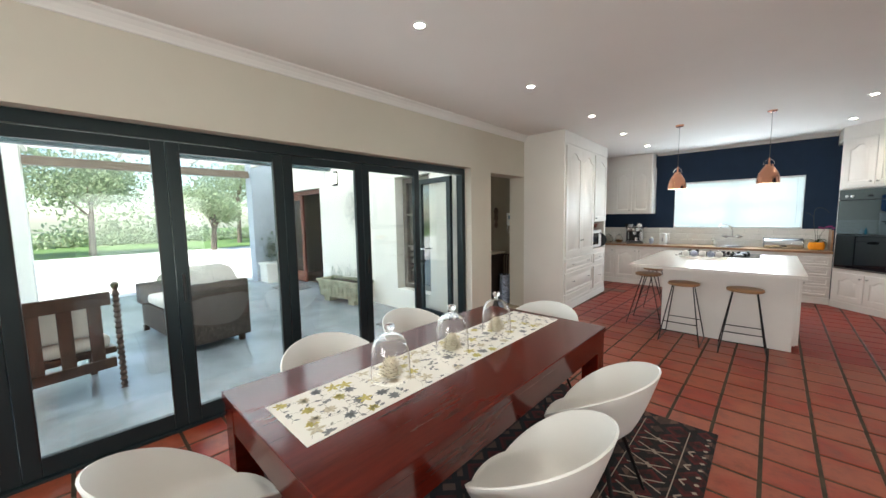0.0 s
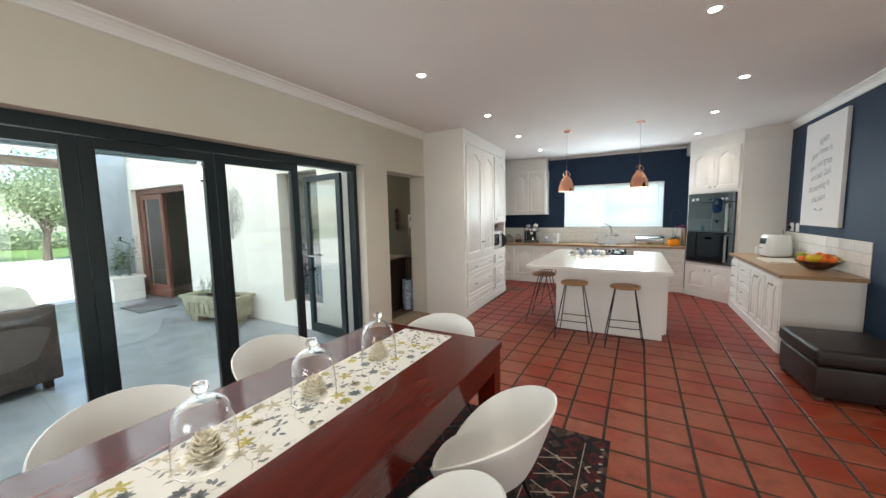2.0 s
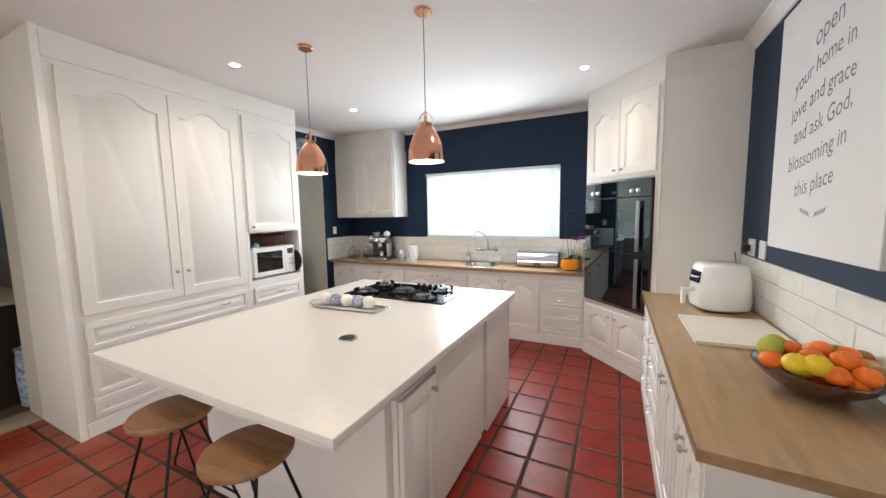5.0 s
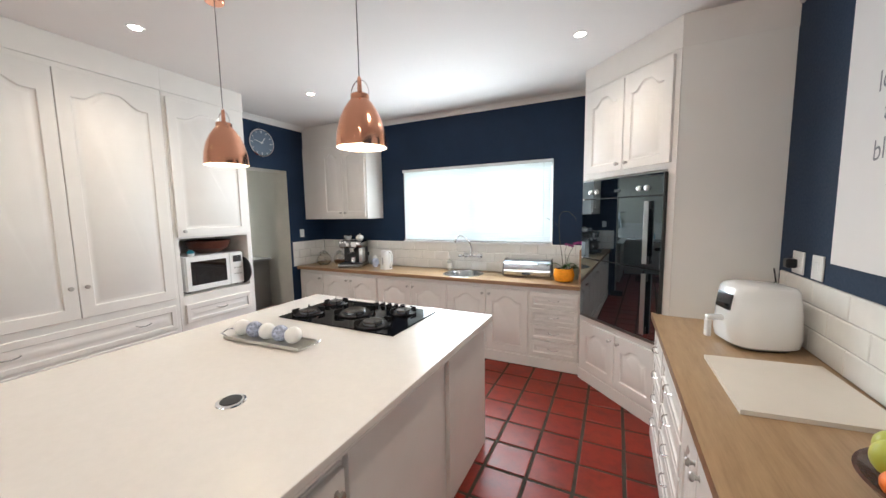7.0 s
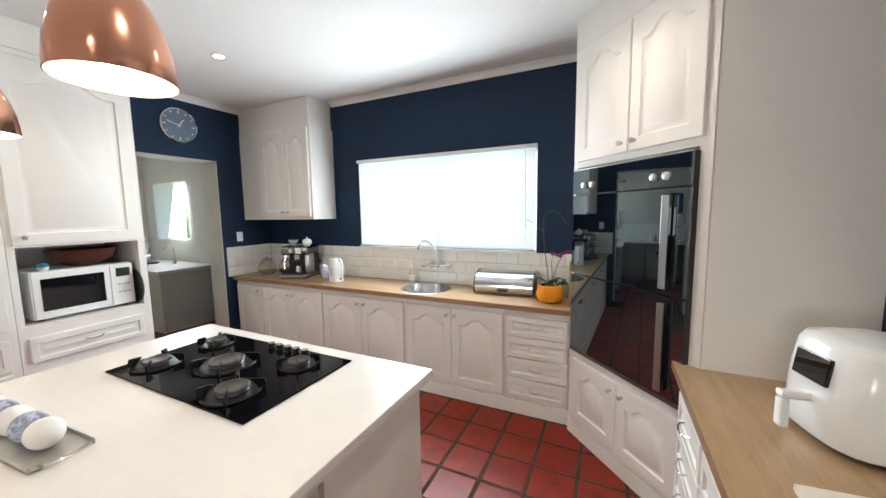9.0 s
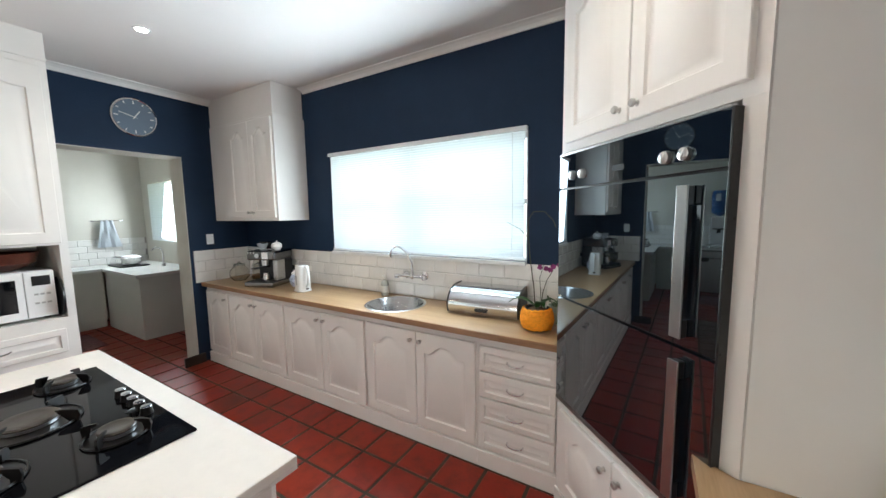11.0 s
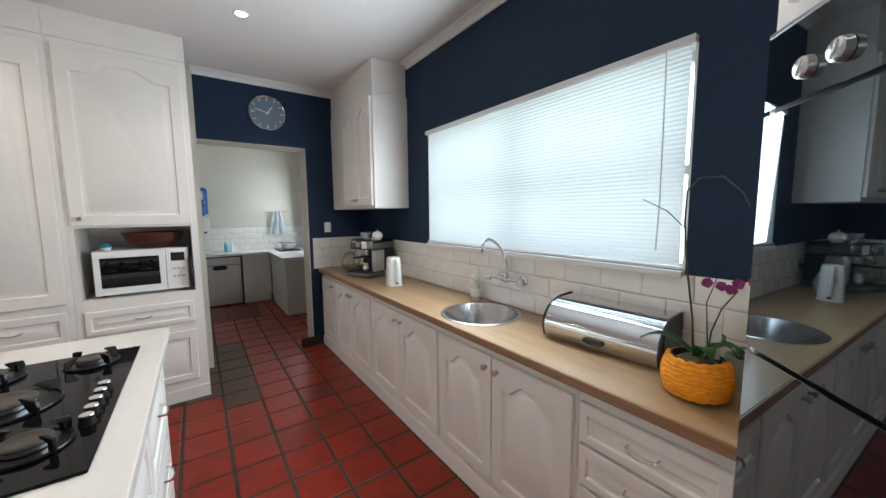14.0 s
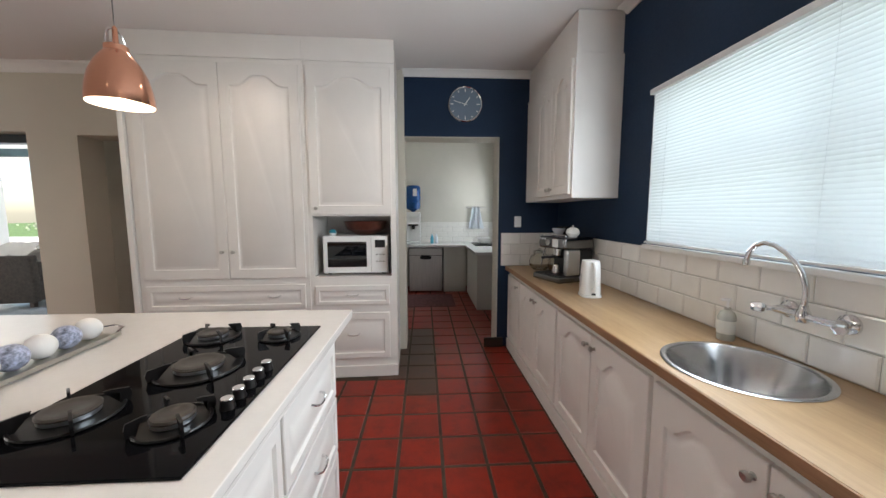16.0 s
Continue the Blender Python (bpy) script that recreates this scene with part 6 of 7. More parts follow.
# ---- microwave and niche things ----
mw = thing("microwave", (-2.385, 6.525, 0.884), 92, "cream white microwave oven with a dark window in the cupboard niche", "microwave")
part("body", box(0, 0.545, 0.015, 0.42, 0.012, 0.335, 0.008), white_plastic, mw)
d = part("door", box(0.003, 0.40, -0.008, 0.0145, 0.018, 0.33, 0.006), white_plastic, mw)
part("window", box(0.04, 0.365, -0.0105, -0.0085, 0.07, 0.285, 0.002), black_glass, d)
d = part("control_panel", box(0.403, 0.542, -0.008, 0.0145, 0.018, 0.33, 0.006), white_plastic, mw)
part("display", box(0.435, 0.52, -0.0105, -0.0085, 0.235, 0.30, 0.002), black_plastic, d)
for k in range(6):
    part("button", box(0.44 + 0.028 * (k % 3), 0.46 + 0.028 * (k % 3), -0.0105, -0.0085, 0.17 - 0.06 * (k // 3), 0.182 - 0.06 * (k // 3), 0.001), plain("grey_button", (0.4, 0.4, 0.38), 0.5), d)
for fx in (0.04, 0.5):
    part("foot", box(fx - 0.015, fx + 0.015, 0.05, 0.38, 0, 0.0115), black_plastic, mw)
eg = thing("egg_timer", (-2.43, 6.60, 1.2195), 0, "small teal and white round egg timer on the microwave", "kitchen timer")
part("base", lathe([(0, 0), (0.022, 0), (0.030, 0.018), (0.031, 0.024), (0, 0.024)], 20), white_plastic, eg, smooth=True)
part("dome", lathe([(0.031, 0.0245), (0.028, 0.042), (0.016, 0.053), (0, 0.056)], 20), plain("teal_plastic", (0.03, 0.25, 0.32), 0.3), eg, "teal dome", True)
bw = thing("serving_bowl", (-2.60, 6.855, 1.2195), 0, "dark red wooden serving bowl stored on the microwave", "bowl")
part("bowl", lathe([(0.08, 0), (0.09, 0.004), (0.17, 0.05), (0.195, 0.12), (0.188, 0.12), (0.16, 0.055), (0, 0.012)], 36), grainy("red_brown_wood", (0.05, 0.012, 0.008), (0.12, 0.035, 0.02), "X", 0.35), bw, smooth=True)

bt = thing("round_tray", (-2.44, 7.084, 0.884), 0, "black round tray standing on edge beside the microwave", "tray")
bm = lathe([(0, -0.004), (0.115, -0.004), (0.135, -0.008), (0.138, 0.004), (0.115, 0.002), (0, 0.002)], 36)
bmesh.ops.rotate(bm, verts=bm.verts, cent=(0, 0, 0), matrix=Matrix.Rotation(radians(90), 3, "X"))
part("disc", bm, black_plastic, bt, smooth=True, at=pose(0, 0, 0.1385))

# ---- sink, tap, soap ----
sk = thing("sink", (SINK[0], SINK[1], NT), 0, "round brushed steel sink bowl set in the oak worktop", "sink")
part("bowl", lathe([(r_ * 1.13, z_) for r_, z_ in [(0.205, 0.001), (0.212, 0.003), (0.205, 0.006), (0.196, 0.004), (0.190, -0.006), (0.165, -0.09), (0.140, -0.150), (0.120, -0.160), (0.04, -0.166), (0, -0.166), (0, -0.170), (0.122, -0.165), (0.143, -0.155), (0.169, -0.09), (0.193, -0.006), (0.193, 0.0005), (0.205, 0.001)]], 64), plain("sink_steel", (0.52, 0.53, 0.54), 0.22, metal=1.0, vary=0.1), sk, smooth=True)
part("drain", lathe([(0, -0.1655), (0.04, -0.1655), (0.038, -0.161), (0.03, -0.1625), (0, -0.1625)], 24), chrome, sk, smooth=True)
tp = thing("tap", (-0.525, NY - 0.014, 1.052), 0, "chrome wall-mounted swan-neck mixer tap with two handles", "tap")
part("body", tube([(-0.105, -0.052, 0), (-0.03, -0.056, 0), (0.03, -0.056, 0), (0.105, -0.052, 0)], 0.0125, 14), chrome, tp, smooth=True)
part("hub", lathe([(0, -0.022), (0.018, -0.020), (0.021, -0.008), (0.021, 0.012), (0.014, 0.026), (0.012, 0.040), (0, 0.040)], 20), chrome, tp, smooth=True, at=pose(0, -0.056, 0))
for sx in (-1, 1):
    part("flange", facing(lathe([(0, 0.052), (0.015, 0.052), (0.015, 0.014), (0.026, 0.012), (0.032, 0.008), (0.033, 0.0), (0, 0)], 24)), chrome, tp, smooth=True, at=pose(sx * 0.092, 0, 0))
    h = facing(lathe([(0, 0.060), (0.013, 0.060), (0.019, 0.052), (0.021, 0.030), (0.017, 0.020), (0.010, 0.014), (0.010, 0.0), (0, 0)], 6))
    part("handle", h, chrome, tp, "faceted chrome handle", at=pose(sx * 0.108, -0.058, 0, 0, 0, sx * 40))
part("spout", tube([(0, -0.056, 0.035), (0.004, -0.058, 0.07), (0.002, -0.060, 0.11), (-0.010, -0.064, 0.15), (-0.032, -0.068, 0.185), (-0.062, -0.072, 0.215), (-0.098, -0.076, 0.238), (-0.135, -0.080, 0.245), (-0.168, -0.083, 0.232), (-0.188, -0.085, 0.205), (-0.196, -0.086, 0.172)], 0.0095, 14), chrome, tp, smooth=True)
part("nozzle", lathe([(0, 0), (0.012, 0.0), (0.012, 0.022), (0, 0.022)], 16), chrome, tp, smooth=True, at=pose(-0.197, -0.086, 0.152))
sp = thing("soap_bottle", (-0.81, 8.68, NT), 0, "clear hand soap pump bottle with a pale label behind the sink", "bottle")
part("body", lathe([(0, 0), (0.03, 0.0), (0.033, 0.01), (0.033, 0.10), (0.026, 0.12), (0.012, 0.13), (0.012, 0.14), (0, 0.14)], 20), plain("cloudy_plastic", (0.82, 0.83, 0.76), 0.2, vary=0.04, trans=0.45, ior=1.3), sp, smooth=True)
part("label", lathe([(0.0335, 0.03), (0.0337, 0.031), (0.0337, 0.085), (0.0335, 0.086)], 20), plain("paper_label", (0.75, 0.74, 0.68), 0.7), sp, "pale paper label")
part("pump", boxes([(-0.004, 0.004, -0.004, 0.004, 0.14, 0.17), (-0.006, 0.006, -0.035, 0.008, 0.17, 0.18)], 0.002), white_plastic, sp)

# ---- bread bin ----
bb = thing("bread_bin", (0.175, 8.61, NT), 4, "shiny steel roll-top bread bin with black ends", "bread bin")
prof = [(-0.112, 0.012)] + [(0.03 - 0.155 * math.cos(a), 0.065 + 0.117 * math.sin(a)) for a in [math.radians(-18 + 108 * k / 14) for k in range(15)]] + [(0.12, 0.182), (0.12, 0.012)]
bm = bmesh.new()
A_ = [bm.verts.new((-0.245, y, z)) for y, z in prof]
B_ = [bm.verts.new((0.245, y, z)) for y, z in prof]
for k in range(len(prof)):
    j = (k + 1) % len(prof)
    bm.faces.new((A_[k], A_[j], B_[j], B_[k]))
bm.faces.new(A_)
bm.faces.new(B_)
part("body", bm, plain("polished_steel", (0.66, 0.68, 0.70), 0.09, metal=1.0, vary=0.04), bb, smooth=True)
for sx in (-1, 1):
    bm = bmesh.new()
    part("end_plate", box(min(sx * 0.2525, sx * 0.256), max(sx * 0.2525, sx * 0.256), -0.09, 0.115, 0.02, 0.15, 0.0012), black_plastic if sx > 0 else brushed, bb, "flat end plate")
    A_ = [bm.verts.new((sx * 0.2455, y * 1.035, z * 1.03)) for y, z in prof]
    B_ = [bm.verts.new((sx * 0.252, y * 1.035, z * 1.03)) for y, z in prof]
    for k in range(len(prof)):
        j = (k + 1) % len(prof)
        bm.faces.new((A_[k], A_[j], B_[j], B_[k]))
    bm.faces.new(A_)
    bm.faces.new(B_)
    part("end_cap", bm, black_plastic, bb, "black plastic end cap")
part("seam", box(-0.244, 0.244, -0.02, -0.014, 0.1795, 0.1815), black_plastic, bb)
part("grip", rounded([(0.040, 0.011, 0.0), (0.046, 0.013, 0.004), (0.044, 0.012, 0.010), (0.030, 0.007, 0.013)]), black_plastic, bb, "black oval grip", True, pose(0, -0.1255, 0.045, 82, 0, 0))

# ---- orchid ----
op = thing("orchid", (0.575, 8.435, NT), 0, "orchid with purple flowers in a yellow crocheted pot cover", "potted plant")
bm = bmesh.new()
coil = []
for k in range(9 * 56 + 1):
    a, v = 2 * math.pi * k / 56, k / (9 * 56)
    rr = 0.074 + 0.017 * math.sin(math.pi * (0.05 + 0.9 * v)) + 0.0012 * math.sin(a * 14 + v * 14)
    coil.append((rr * math.cos(a), rr * math.sin(a), 0.009 + 0.118 * v + 0.0025 * math.sin(a * 14 + v * 9)))
tube(coil, 0.0095, 7, bm)
part("pot_cover", bm, plain("yellow_yarn", (0.85, 0.32, 0.015), 0.9, vary=0.15, scale=60, bump=0.8, fine=260), op, "chunky yellow crocheted pot cover", True)
part("pot", lathe([(0, 0.001), (0.066, 0.001), (0.074, 0.132), (0.069, 0.132), (0.064, 0.11), (0, 0.11)], 28), black_plastic, op, smooth=True)
part("bark", lathe([(0, 0.128), (0.04, 0.127), (0.062, 0.112), (0, 0.111)], 14), plain("potting_bark", (0.16, 0.10, 0.06), 0.95, vary=0.5, scale=40, bump=1.0), op)
stem = plain("orchid_stem", (0.05, 0.055, 0.03), 0.6)
part("stem", tube([(-0.01, 0, 0.11), (-0.02, 0.0, 0.25), (-0.045, 0, 0.42), (-0.055, -0.01, 0.56), (-0.05, -0.02, 0.66), (-0.02, -0.02, 0.70), (0.04, -0.02, 0.70), (0.09, -0.02, 0.65), (0.11, -0.03, 0.61)], 0.0035, 6, None, 0.5), stem, op, smooth=True)
part("stem", tube([(-0.05, -0.01, 0.54), (-0.10, -0.03, 0.60), (-0.17, -0.05, 0.64)], 0.002, 5, None, 0.6), stem, op)
part("stem", tube([(0.02, 0.01, 0.11), (0.03, 0.01, 0.22), (0.055, 0.0, 0.30), (0.09, 0, 0.36), (0.075, 0.0, 0.385)], 0.0028, 6, None, 0.6), stem, op)
part("stem", tube([(0.02, 0.03, 0.11), (0.0, 0.05, 0.30), (0.02, 0.06, 0.38)], 0.0025, 6, None, 0.6), stem, op)
r = random.Random(3)
for k in range(7):
    bm = bmesh.new()
    c = Vector((0.02 + 0.026 * k, -0.005 + r.uniform(-0.03, 0.03), 0.385 + r.uniform(-0.03, 0.012)))
    for i in range(5):
        a = 2 * math.pi * i / 5 + k
        d = Vector((math.cos(a), r.uniform(-0.3, 0.3), math.sin(a))) * 0.017
        s = Vector((-math.sin(a), 0.2, math.cos(a))) * 0.010
        bm.faces.new([bm.verts.new(q) for q in (c, c + d * 0.6 + s, c + d, c + d * 0.6 - s)])
    part("flower", bm, plain("purple_petals", (0.20, 0.02, 0.12), 0.6, vary=0.3), op, "small purple flower")
bm = bmesh.new()
for a, L in ((3.3, 0.17), (0.5, 0.13), (5.4, 0.10)):
    d, s = Vector((math.cos(a), math.sin(a), 0)), Vector((-math.sin(a), math.cos(a), 0))
    prev = None
    for k in range(7):
        t_ = k / 6
        w_ = 0.028 * math.sin(math.pi * (0.12 + 0.88 * t_)) + 0.001
        p = d * L * t_ + Vector((0, 0, 0.125 + 0.06 * math.sin(t_ * 2.6) - 0.01 * t_))
        row = [bm.verts.new(p - s * w_ + Vector((0, 0, 0.006))), bm.verts.new(p), bm.verts.new(p + s * w_ + Vector((0, 0, 0.006)))]
        if prev:
            bm.faces.new((prev[0], prev[1], row[1], row[0]))
            bm.faces.new((prev[1], prev[2], row[2], row[1]))
        prev = row
bmesh.ops.solidify(bm, geom=bm.faces[:], thickness=0.002)
part("leaves", bm, plain("orchid_leaf", (0.04, 0.12, 0.03), 0.35), op, "broad glossy green leaves", True)
tagp = thing("plant_label", (0.60, 8.48, NT), 0, "small pale plastic plant label stuck in the pot", "plant label")
part("tag", box(-0.022, 0.022, -0.001, 0.001, 0.12, 0.24, 0.0004), plain("tag_plastic", (0.6, 0.6, 0.56), 0.4), tagp)
p2 = thing("small_pot", (0.655, 8.60, NT), 0, "small pale green ceramic pot behind the yellow orchid pot", "plant pot")
part("pot", lathe([(0, 0), (0.035, 0), (0.05, 0.10), (0.052, 0.115), (0.046, 0.115), (0.04, 0.09), (0, 0.09)], 22), plain("pale_green_glaze", (0.45, 0.52, 0.44), 0.25), p2, smooth=True)
part("plant", leafy(7, 0.04, (0.02, 0.02), (0, 0, 0.09), 0.08, 3, 0.8), leaf_green, p2)

# ---- left end of the window worktop ----
km = thing("kettle", (-1.62, 8.47, NT), -8, "white plastic upright electric jug kettle on the oak worktop", "kettle")
part("base_plate", rounded([(0.074, 0.064, 0.0), (0.076, 0.066, 0.004), (0.074, 0.064, 0.016)]), white_plastic, km, smooth=True)
part("body", rounded([(0.068, 0.060, 0.0165), (0.070, 0.061, 0.04), (0.066, 0.058, 0.14), (0.062, 0.054, 0.215), (0.056, 0.050, 0.235), (0.03, 0.03, 0.240)], 40, 2.8), white_plastic, km, smooth=True)
part("spout", prism([(-0.086, 0), (-0.055, -0.028), (-0.055, 0.028)], 0.185, 0.232), white_plastic, km)
part("handle", tube([(0.052, 0, 0.226), (0.085, 0, 0.222), (0.100, 0, 0.195), (0.102, 0, 0.13), (0.094, 0, 0.07), (0.066, 0, 0.045)], 0.0125, 12), white_plastic, km, smooth=True)
part("water_gauge", box(-0.010, 0.010, -0.0625, -0.0585, 0.06, 0.15, 0.002), plain("grey_gauge", (0.35, 0.36, 0.38), 0.3), km)
part("switch", box(0.070, 0.082, -0.012, 0.012, 0.020, 0.032, 0.002), black_plastic, km)
gj = thing("ginger_jar", (-1.86, 8.56, NT), 0, "small blue and white lidded china jar", "jar")
part("body", lathe([(0, 0), (0.028, 0), (0.045, 0.04), (0.05, 0.075), (0.035, 0.11), (0.022, 0.12), (0, 0.12)], 24), plain("blue_china", (0.45, 0.48, 0.60), 0.12, vary=0.55, scale=45), gj, smooth=True)
part("lid", lathe([(0.024, 0.121), (0.030, 0.123), (0.026, 0.14), (0.010, 0.15), (0, 0.158)], 20), ball_white, gj, smooth=True)
machine_steel = plain("machine_steel", (0.24, 0.24, 0.24), 0.22, metal=1.0, vary=0.1)
cf = thing("coffee_machine", (-2.19, 8.52, NT), 20, "brushed steel espresso machine with a black bean hopper", "coffee machine")
part("base", box(-0.16, 0.16, -0.18, 0.16, 0.004, 0.05, 0.008), machine_steel, cf)
part("drip_tray", boxes([(-0.14, 0.14, -0.175, -0.01, 0.051, 0.056)] + [(-0.13 + 0.026 * k, -0.12 + 0.026 * k, -0.17, -0.02, 0.0565, 0.060) for k in range(10)]), black_plastic, cf, "black slotted drip tray")
part("column", box(-0.15, 0.15, 0.03, 0.16, 0.0505, 0.26, 0.005), black_plastic, cf, "black back panel")
part("side_column", box(0.105, 0.155, -0.10, 0.0295, 0.0565, 0.2605, 0.012, 3), brushed, cf, "bright steel side column", True)
part("head", box(-0.158, 0.158, -0.135, 0.165, 0.261, 0.355, 0.022, 4), machine_steel, cf, smooth=True)
part("top_rail", tube([(-0.14, -0.11, 0.356), (-0.14, -0.11, 0.372), (0.14, -0.11, 0.372), (0.14, -0.11, 0.356)], 0.004, 8), chrome, cf, smooth=True)
part("control_plate", box(0.02, 0.085, -0.1385, -0.1355, 0.275, 0.34, 0.001), white_plastic, cf, "pale control plate")
part("pressure_gauge", facing(lathe([(0, 0.008), (0.024, 0.008), (0.026, 0.0), (0, 0)], 24)), chrome, cf, smooth=True, at=pose(-0.03, -0.136, 0.308))
part("group_head", lathe([(0, 0.205), (0.034, 0.205), (0.036, 0.26), (0, 0.26)], 24), chrome, cf, smooth=True, at=pose(0.0, -0.06, 0))
part("portafilter", boxes([(-0.03, 0.03, -0.09, -0.03, 0.182, 0.204), (-0.012, 0.012, -0.22, -0.09, 0.184, 0.202)], 0.005), black_plastic, cf)
part("steam_wand", tube([(-0.12, -0.09, 0.26), (-0.125, -0.11, 0.18), (-0.12, -0.13, 0.10)], 0.005, 8), chrome, cf, smooth=True)
part("grinder_hopper", lathe([(0.05, 0.356), (0.062, 0.385), (0.064, 0.425), (0.05, 0.430), (0, 0.430)], 24), plain("smoked_plastic", (0.03, 0.03, 0.03), 0.1), cf, "smoked bean hopper", True, pose(-0.11, 0.10, 0))
for k in range(3):
    part("button", facing(lathe([(0, 0.005), (0.010, 0.004), (0.011, 0), (0, 0)], 14)), chrome, cf, at=pose(-0.13 + 0.032 * k, -0.136, 0.335))
for k in range(4):
    part("foot", lathe([(0, 0), (0.014, 0), (0.014, 0.004), (0, 0.004)], 12), black_plastic, cf, at=pose(-0.13 + 0.26 * (k % 2), -0.15 + 0.28 * (k // 2), 0))
cup = thing("sugar_bowl", (-2.26, 8.50, NT + 0.3555), 0, "small grey open china bowl standing on top of the coffee machine", "bowl")
part("bowl", lathe([(0, 0), (0.024, 0), (0.030, 0.010), (0.050, 0.045), (0.054, 0.062), (0.050, 0.062), (0.045, 0.045), (0.026, 0.014), (0, 0.010)], 28), plain("grey_china", (0.42, 0.43, 0.46), 0.2, vary=0.15), cup, smooth=True)
jug = thing("milk_jug", (-2.13, 8.44, NT + 0.0605), 0, "small steel milk jug under the coffee machine", "jug")
part("body", lathe([(0, 0), (0.032, 0), (0.034, 0.03), (0.026, 0.07), (0.029, 0.078), (0.026, 0.076), (0.030, 0.03), (0, 0.006)], 20), chrome, jug, smooth=True)
tpot = thing("teapot", (-2.10, 8.55, NT + 0.3555), 0, "small round white lidded teapot on top of the coffee machine", "teapot")
part("body", lathe([(0, 0.001), (0.03, 0.001), (0.052, 0.03), (0.045, 0.062), (0.02, 0.075), (0, 0.077)], 24), ball_white, tpot, smooth=True)
part("lid_knob", lathe([(0, 0.095), (0.008, 0.09), (0.005, 0.078), (0, 0.077)], 12), ball_white, tpot, smooth=True)
amber = glass("tinted_jar_glass", (0.97, 0.96, 0.92))
for k, (x, y, s, lab) in enumerate(((-2.72, 8.50, 1.0, "round glass storage jar with a wide lid on the worktop corner"), (-2.52, 8.60, 0.85, "round glass storage jar filled with brown nuts"))):
    j = thing("glass_jar", (x, y, NT), 0, lab, "jar", "glass jars on the worktop")
    part("jar", lathe([(0, 0.002), (0.06 * s, 0.0), (0.095 * s, 0.04), (0.10 * s, 0.085), (0.08 * s, 0.13), (0.055 * s, 0.15), (0.058 * s, 0.165), (0.054 * s, 0.165), (0.050 * s, 0.15), (0.076 * s, 0.128), (0.096 * s, 0.085), (0.091 * s, 0.042), (0.055 * s, 0.005), (0, 0.006)], 32), amber, j, smooth=True)
    part("lid", lathe([(0, 0.166), (0.058 * s, 0.166), (0.058 * s, 0.18), (0.02 * s, 0.186), (0.012, 0.20), (0, 0.202)], 24), glass("jar_lid_glass", (0.8, 0.85, 0.82)), j, smooth=True)
    if k:
        part("contents", lathe([(0, 0.008), (0.045, 0.008), (0.072, 0.04), (0.076, 0.06), (0, 0.075)], 20), plain("nuts", (0.30, 0.17, 0.08), 0.8, vary=0.5, scale=60, bump=1.0), j, "brown nuts")

# ---- east worktop things ----
af = thing("air_fryer", (1.705, 7.14, 0.85), 14, "glossy white rounded air fryer with a dark display and front handle", "air fryer")


gloss_white = plain("glossy_white_plastic", (0.80, 0.80, 0.79), 0.12, vary=0.02, coat=0.5)
part("body", rounded([(0.13, 0.13, 0.006), (0.15, 0.15, 0.02), (0.158, 0.158, 0.06), (0.150, 0.152, 0.18), (0.138, 0.14, 0.265), (0.125, 0.128, 0.282), (0.09, 0.09, 0.29)]), gloss_white, af, smooth=True, at=Matrix.Diagonal((1.03, 1.02, 1.13, 1)))
part("base_ring", rounded([(0.125, 0.125, 0.0), (0.128, 0.128, 0.0055)]), black_plastic, af)
part("display", box(-0.008, 0.006, -0.062, 0.062, -0.042, 0.042, 0.003), black_glass, af, at=pose(-0.151, 0, 0.232, 0, 8, 0))
part("handle", boxes([(-0.235, -0.150, -0.018, 0.018, 0.125, 0.150), (-0.235, -0.21, -0.018, 0.018, 0.03, 0.1245)], 0.008), gloss_white, af)
part("cable", tube([(0.12, 0.06, 0.05), (0.17, 0.02, 0.02), (0.185, 0.0, 0.005), (0.195, 0.05, 0.03), (0.19, 0.15, 0.20), (0.18, 0.19, 0.38)], 0.004, 6), black_plastic, af, smooth=True)
cb = tagged(part("cutting_board", prism([(1.425, 6.81), (1.86, 6.86), (1.88, 6.34), (1.43, 6.29)], 0.851, 0.868), plain("cream_board", (0.72, 0.66, 0.58), 0.45, vary=0.04), None), "plain cream cutting board lying flat on the oak worktop", "cutting board")
fb_ = thing("fruit_bowl", (1.73, 5.88, 0.85), 0, "wide dark wooden fruit bowl on the oak worktop", "bowl")
part("bowl", lathe([(0, 0.001), (0.055, 0.001), (0.09, 0.012), (0.155, 0.060), (0.19, 0.10), (0.182, 0.102), (0.15, 0.068), (0.085, 0.024), (0, 0.014)], 48), grainy("dark_bowl_wood", (0.045, 0.016, 0.010), (0.10, 0.04, 0.024), "X", 0.25, 1.0, 0.3), fb_, smooth=True)
orange, lemon, pear = plain("tangerine_skin", (0.80, 0.17, 0.015), 0.4, vary=0.1, bump=0.25, fine=220), plain("lemon_skin", (0.80, 0.58, 0.03), 0.4, vary=0.08, bump=0.2, fine=200), plain("green_pear_skin", (0.40, 0.42, 0.06), 0.4, vary=0.15)
brownf = plain("brown_fruit_skin", (0.30, 0.20, 0.07), 0.6, vary=0.3)


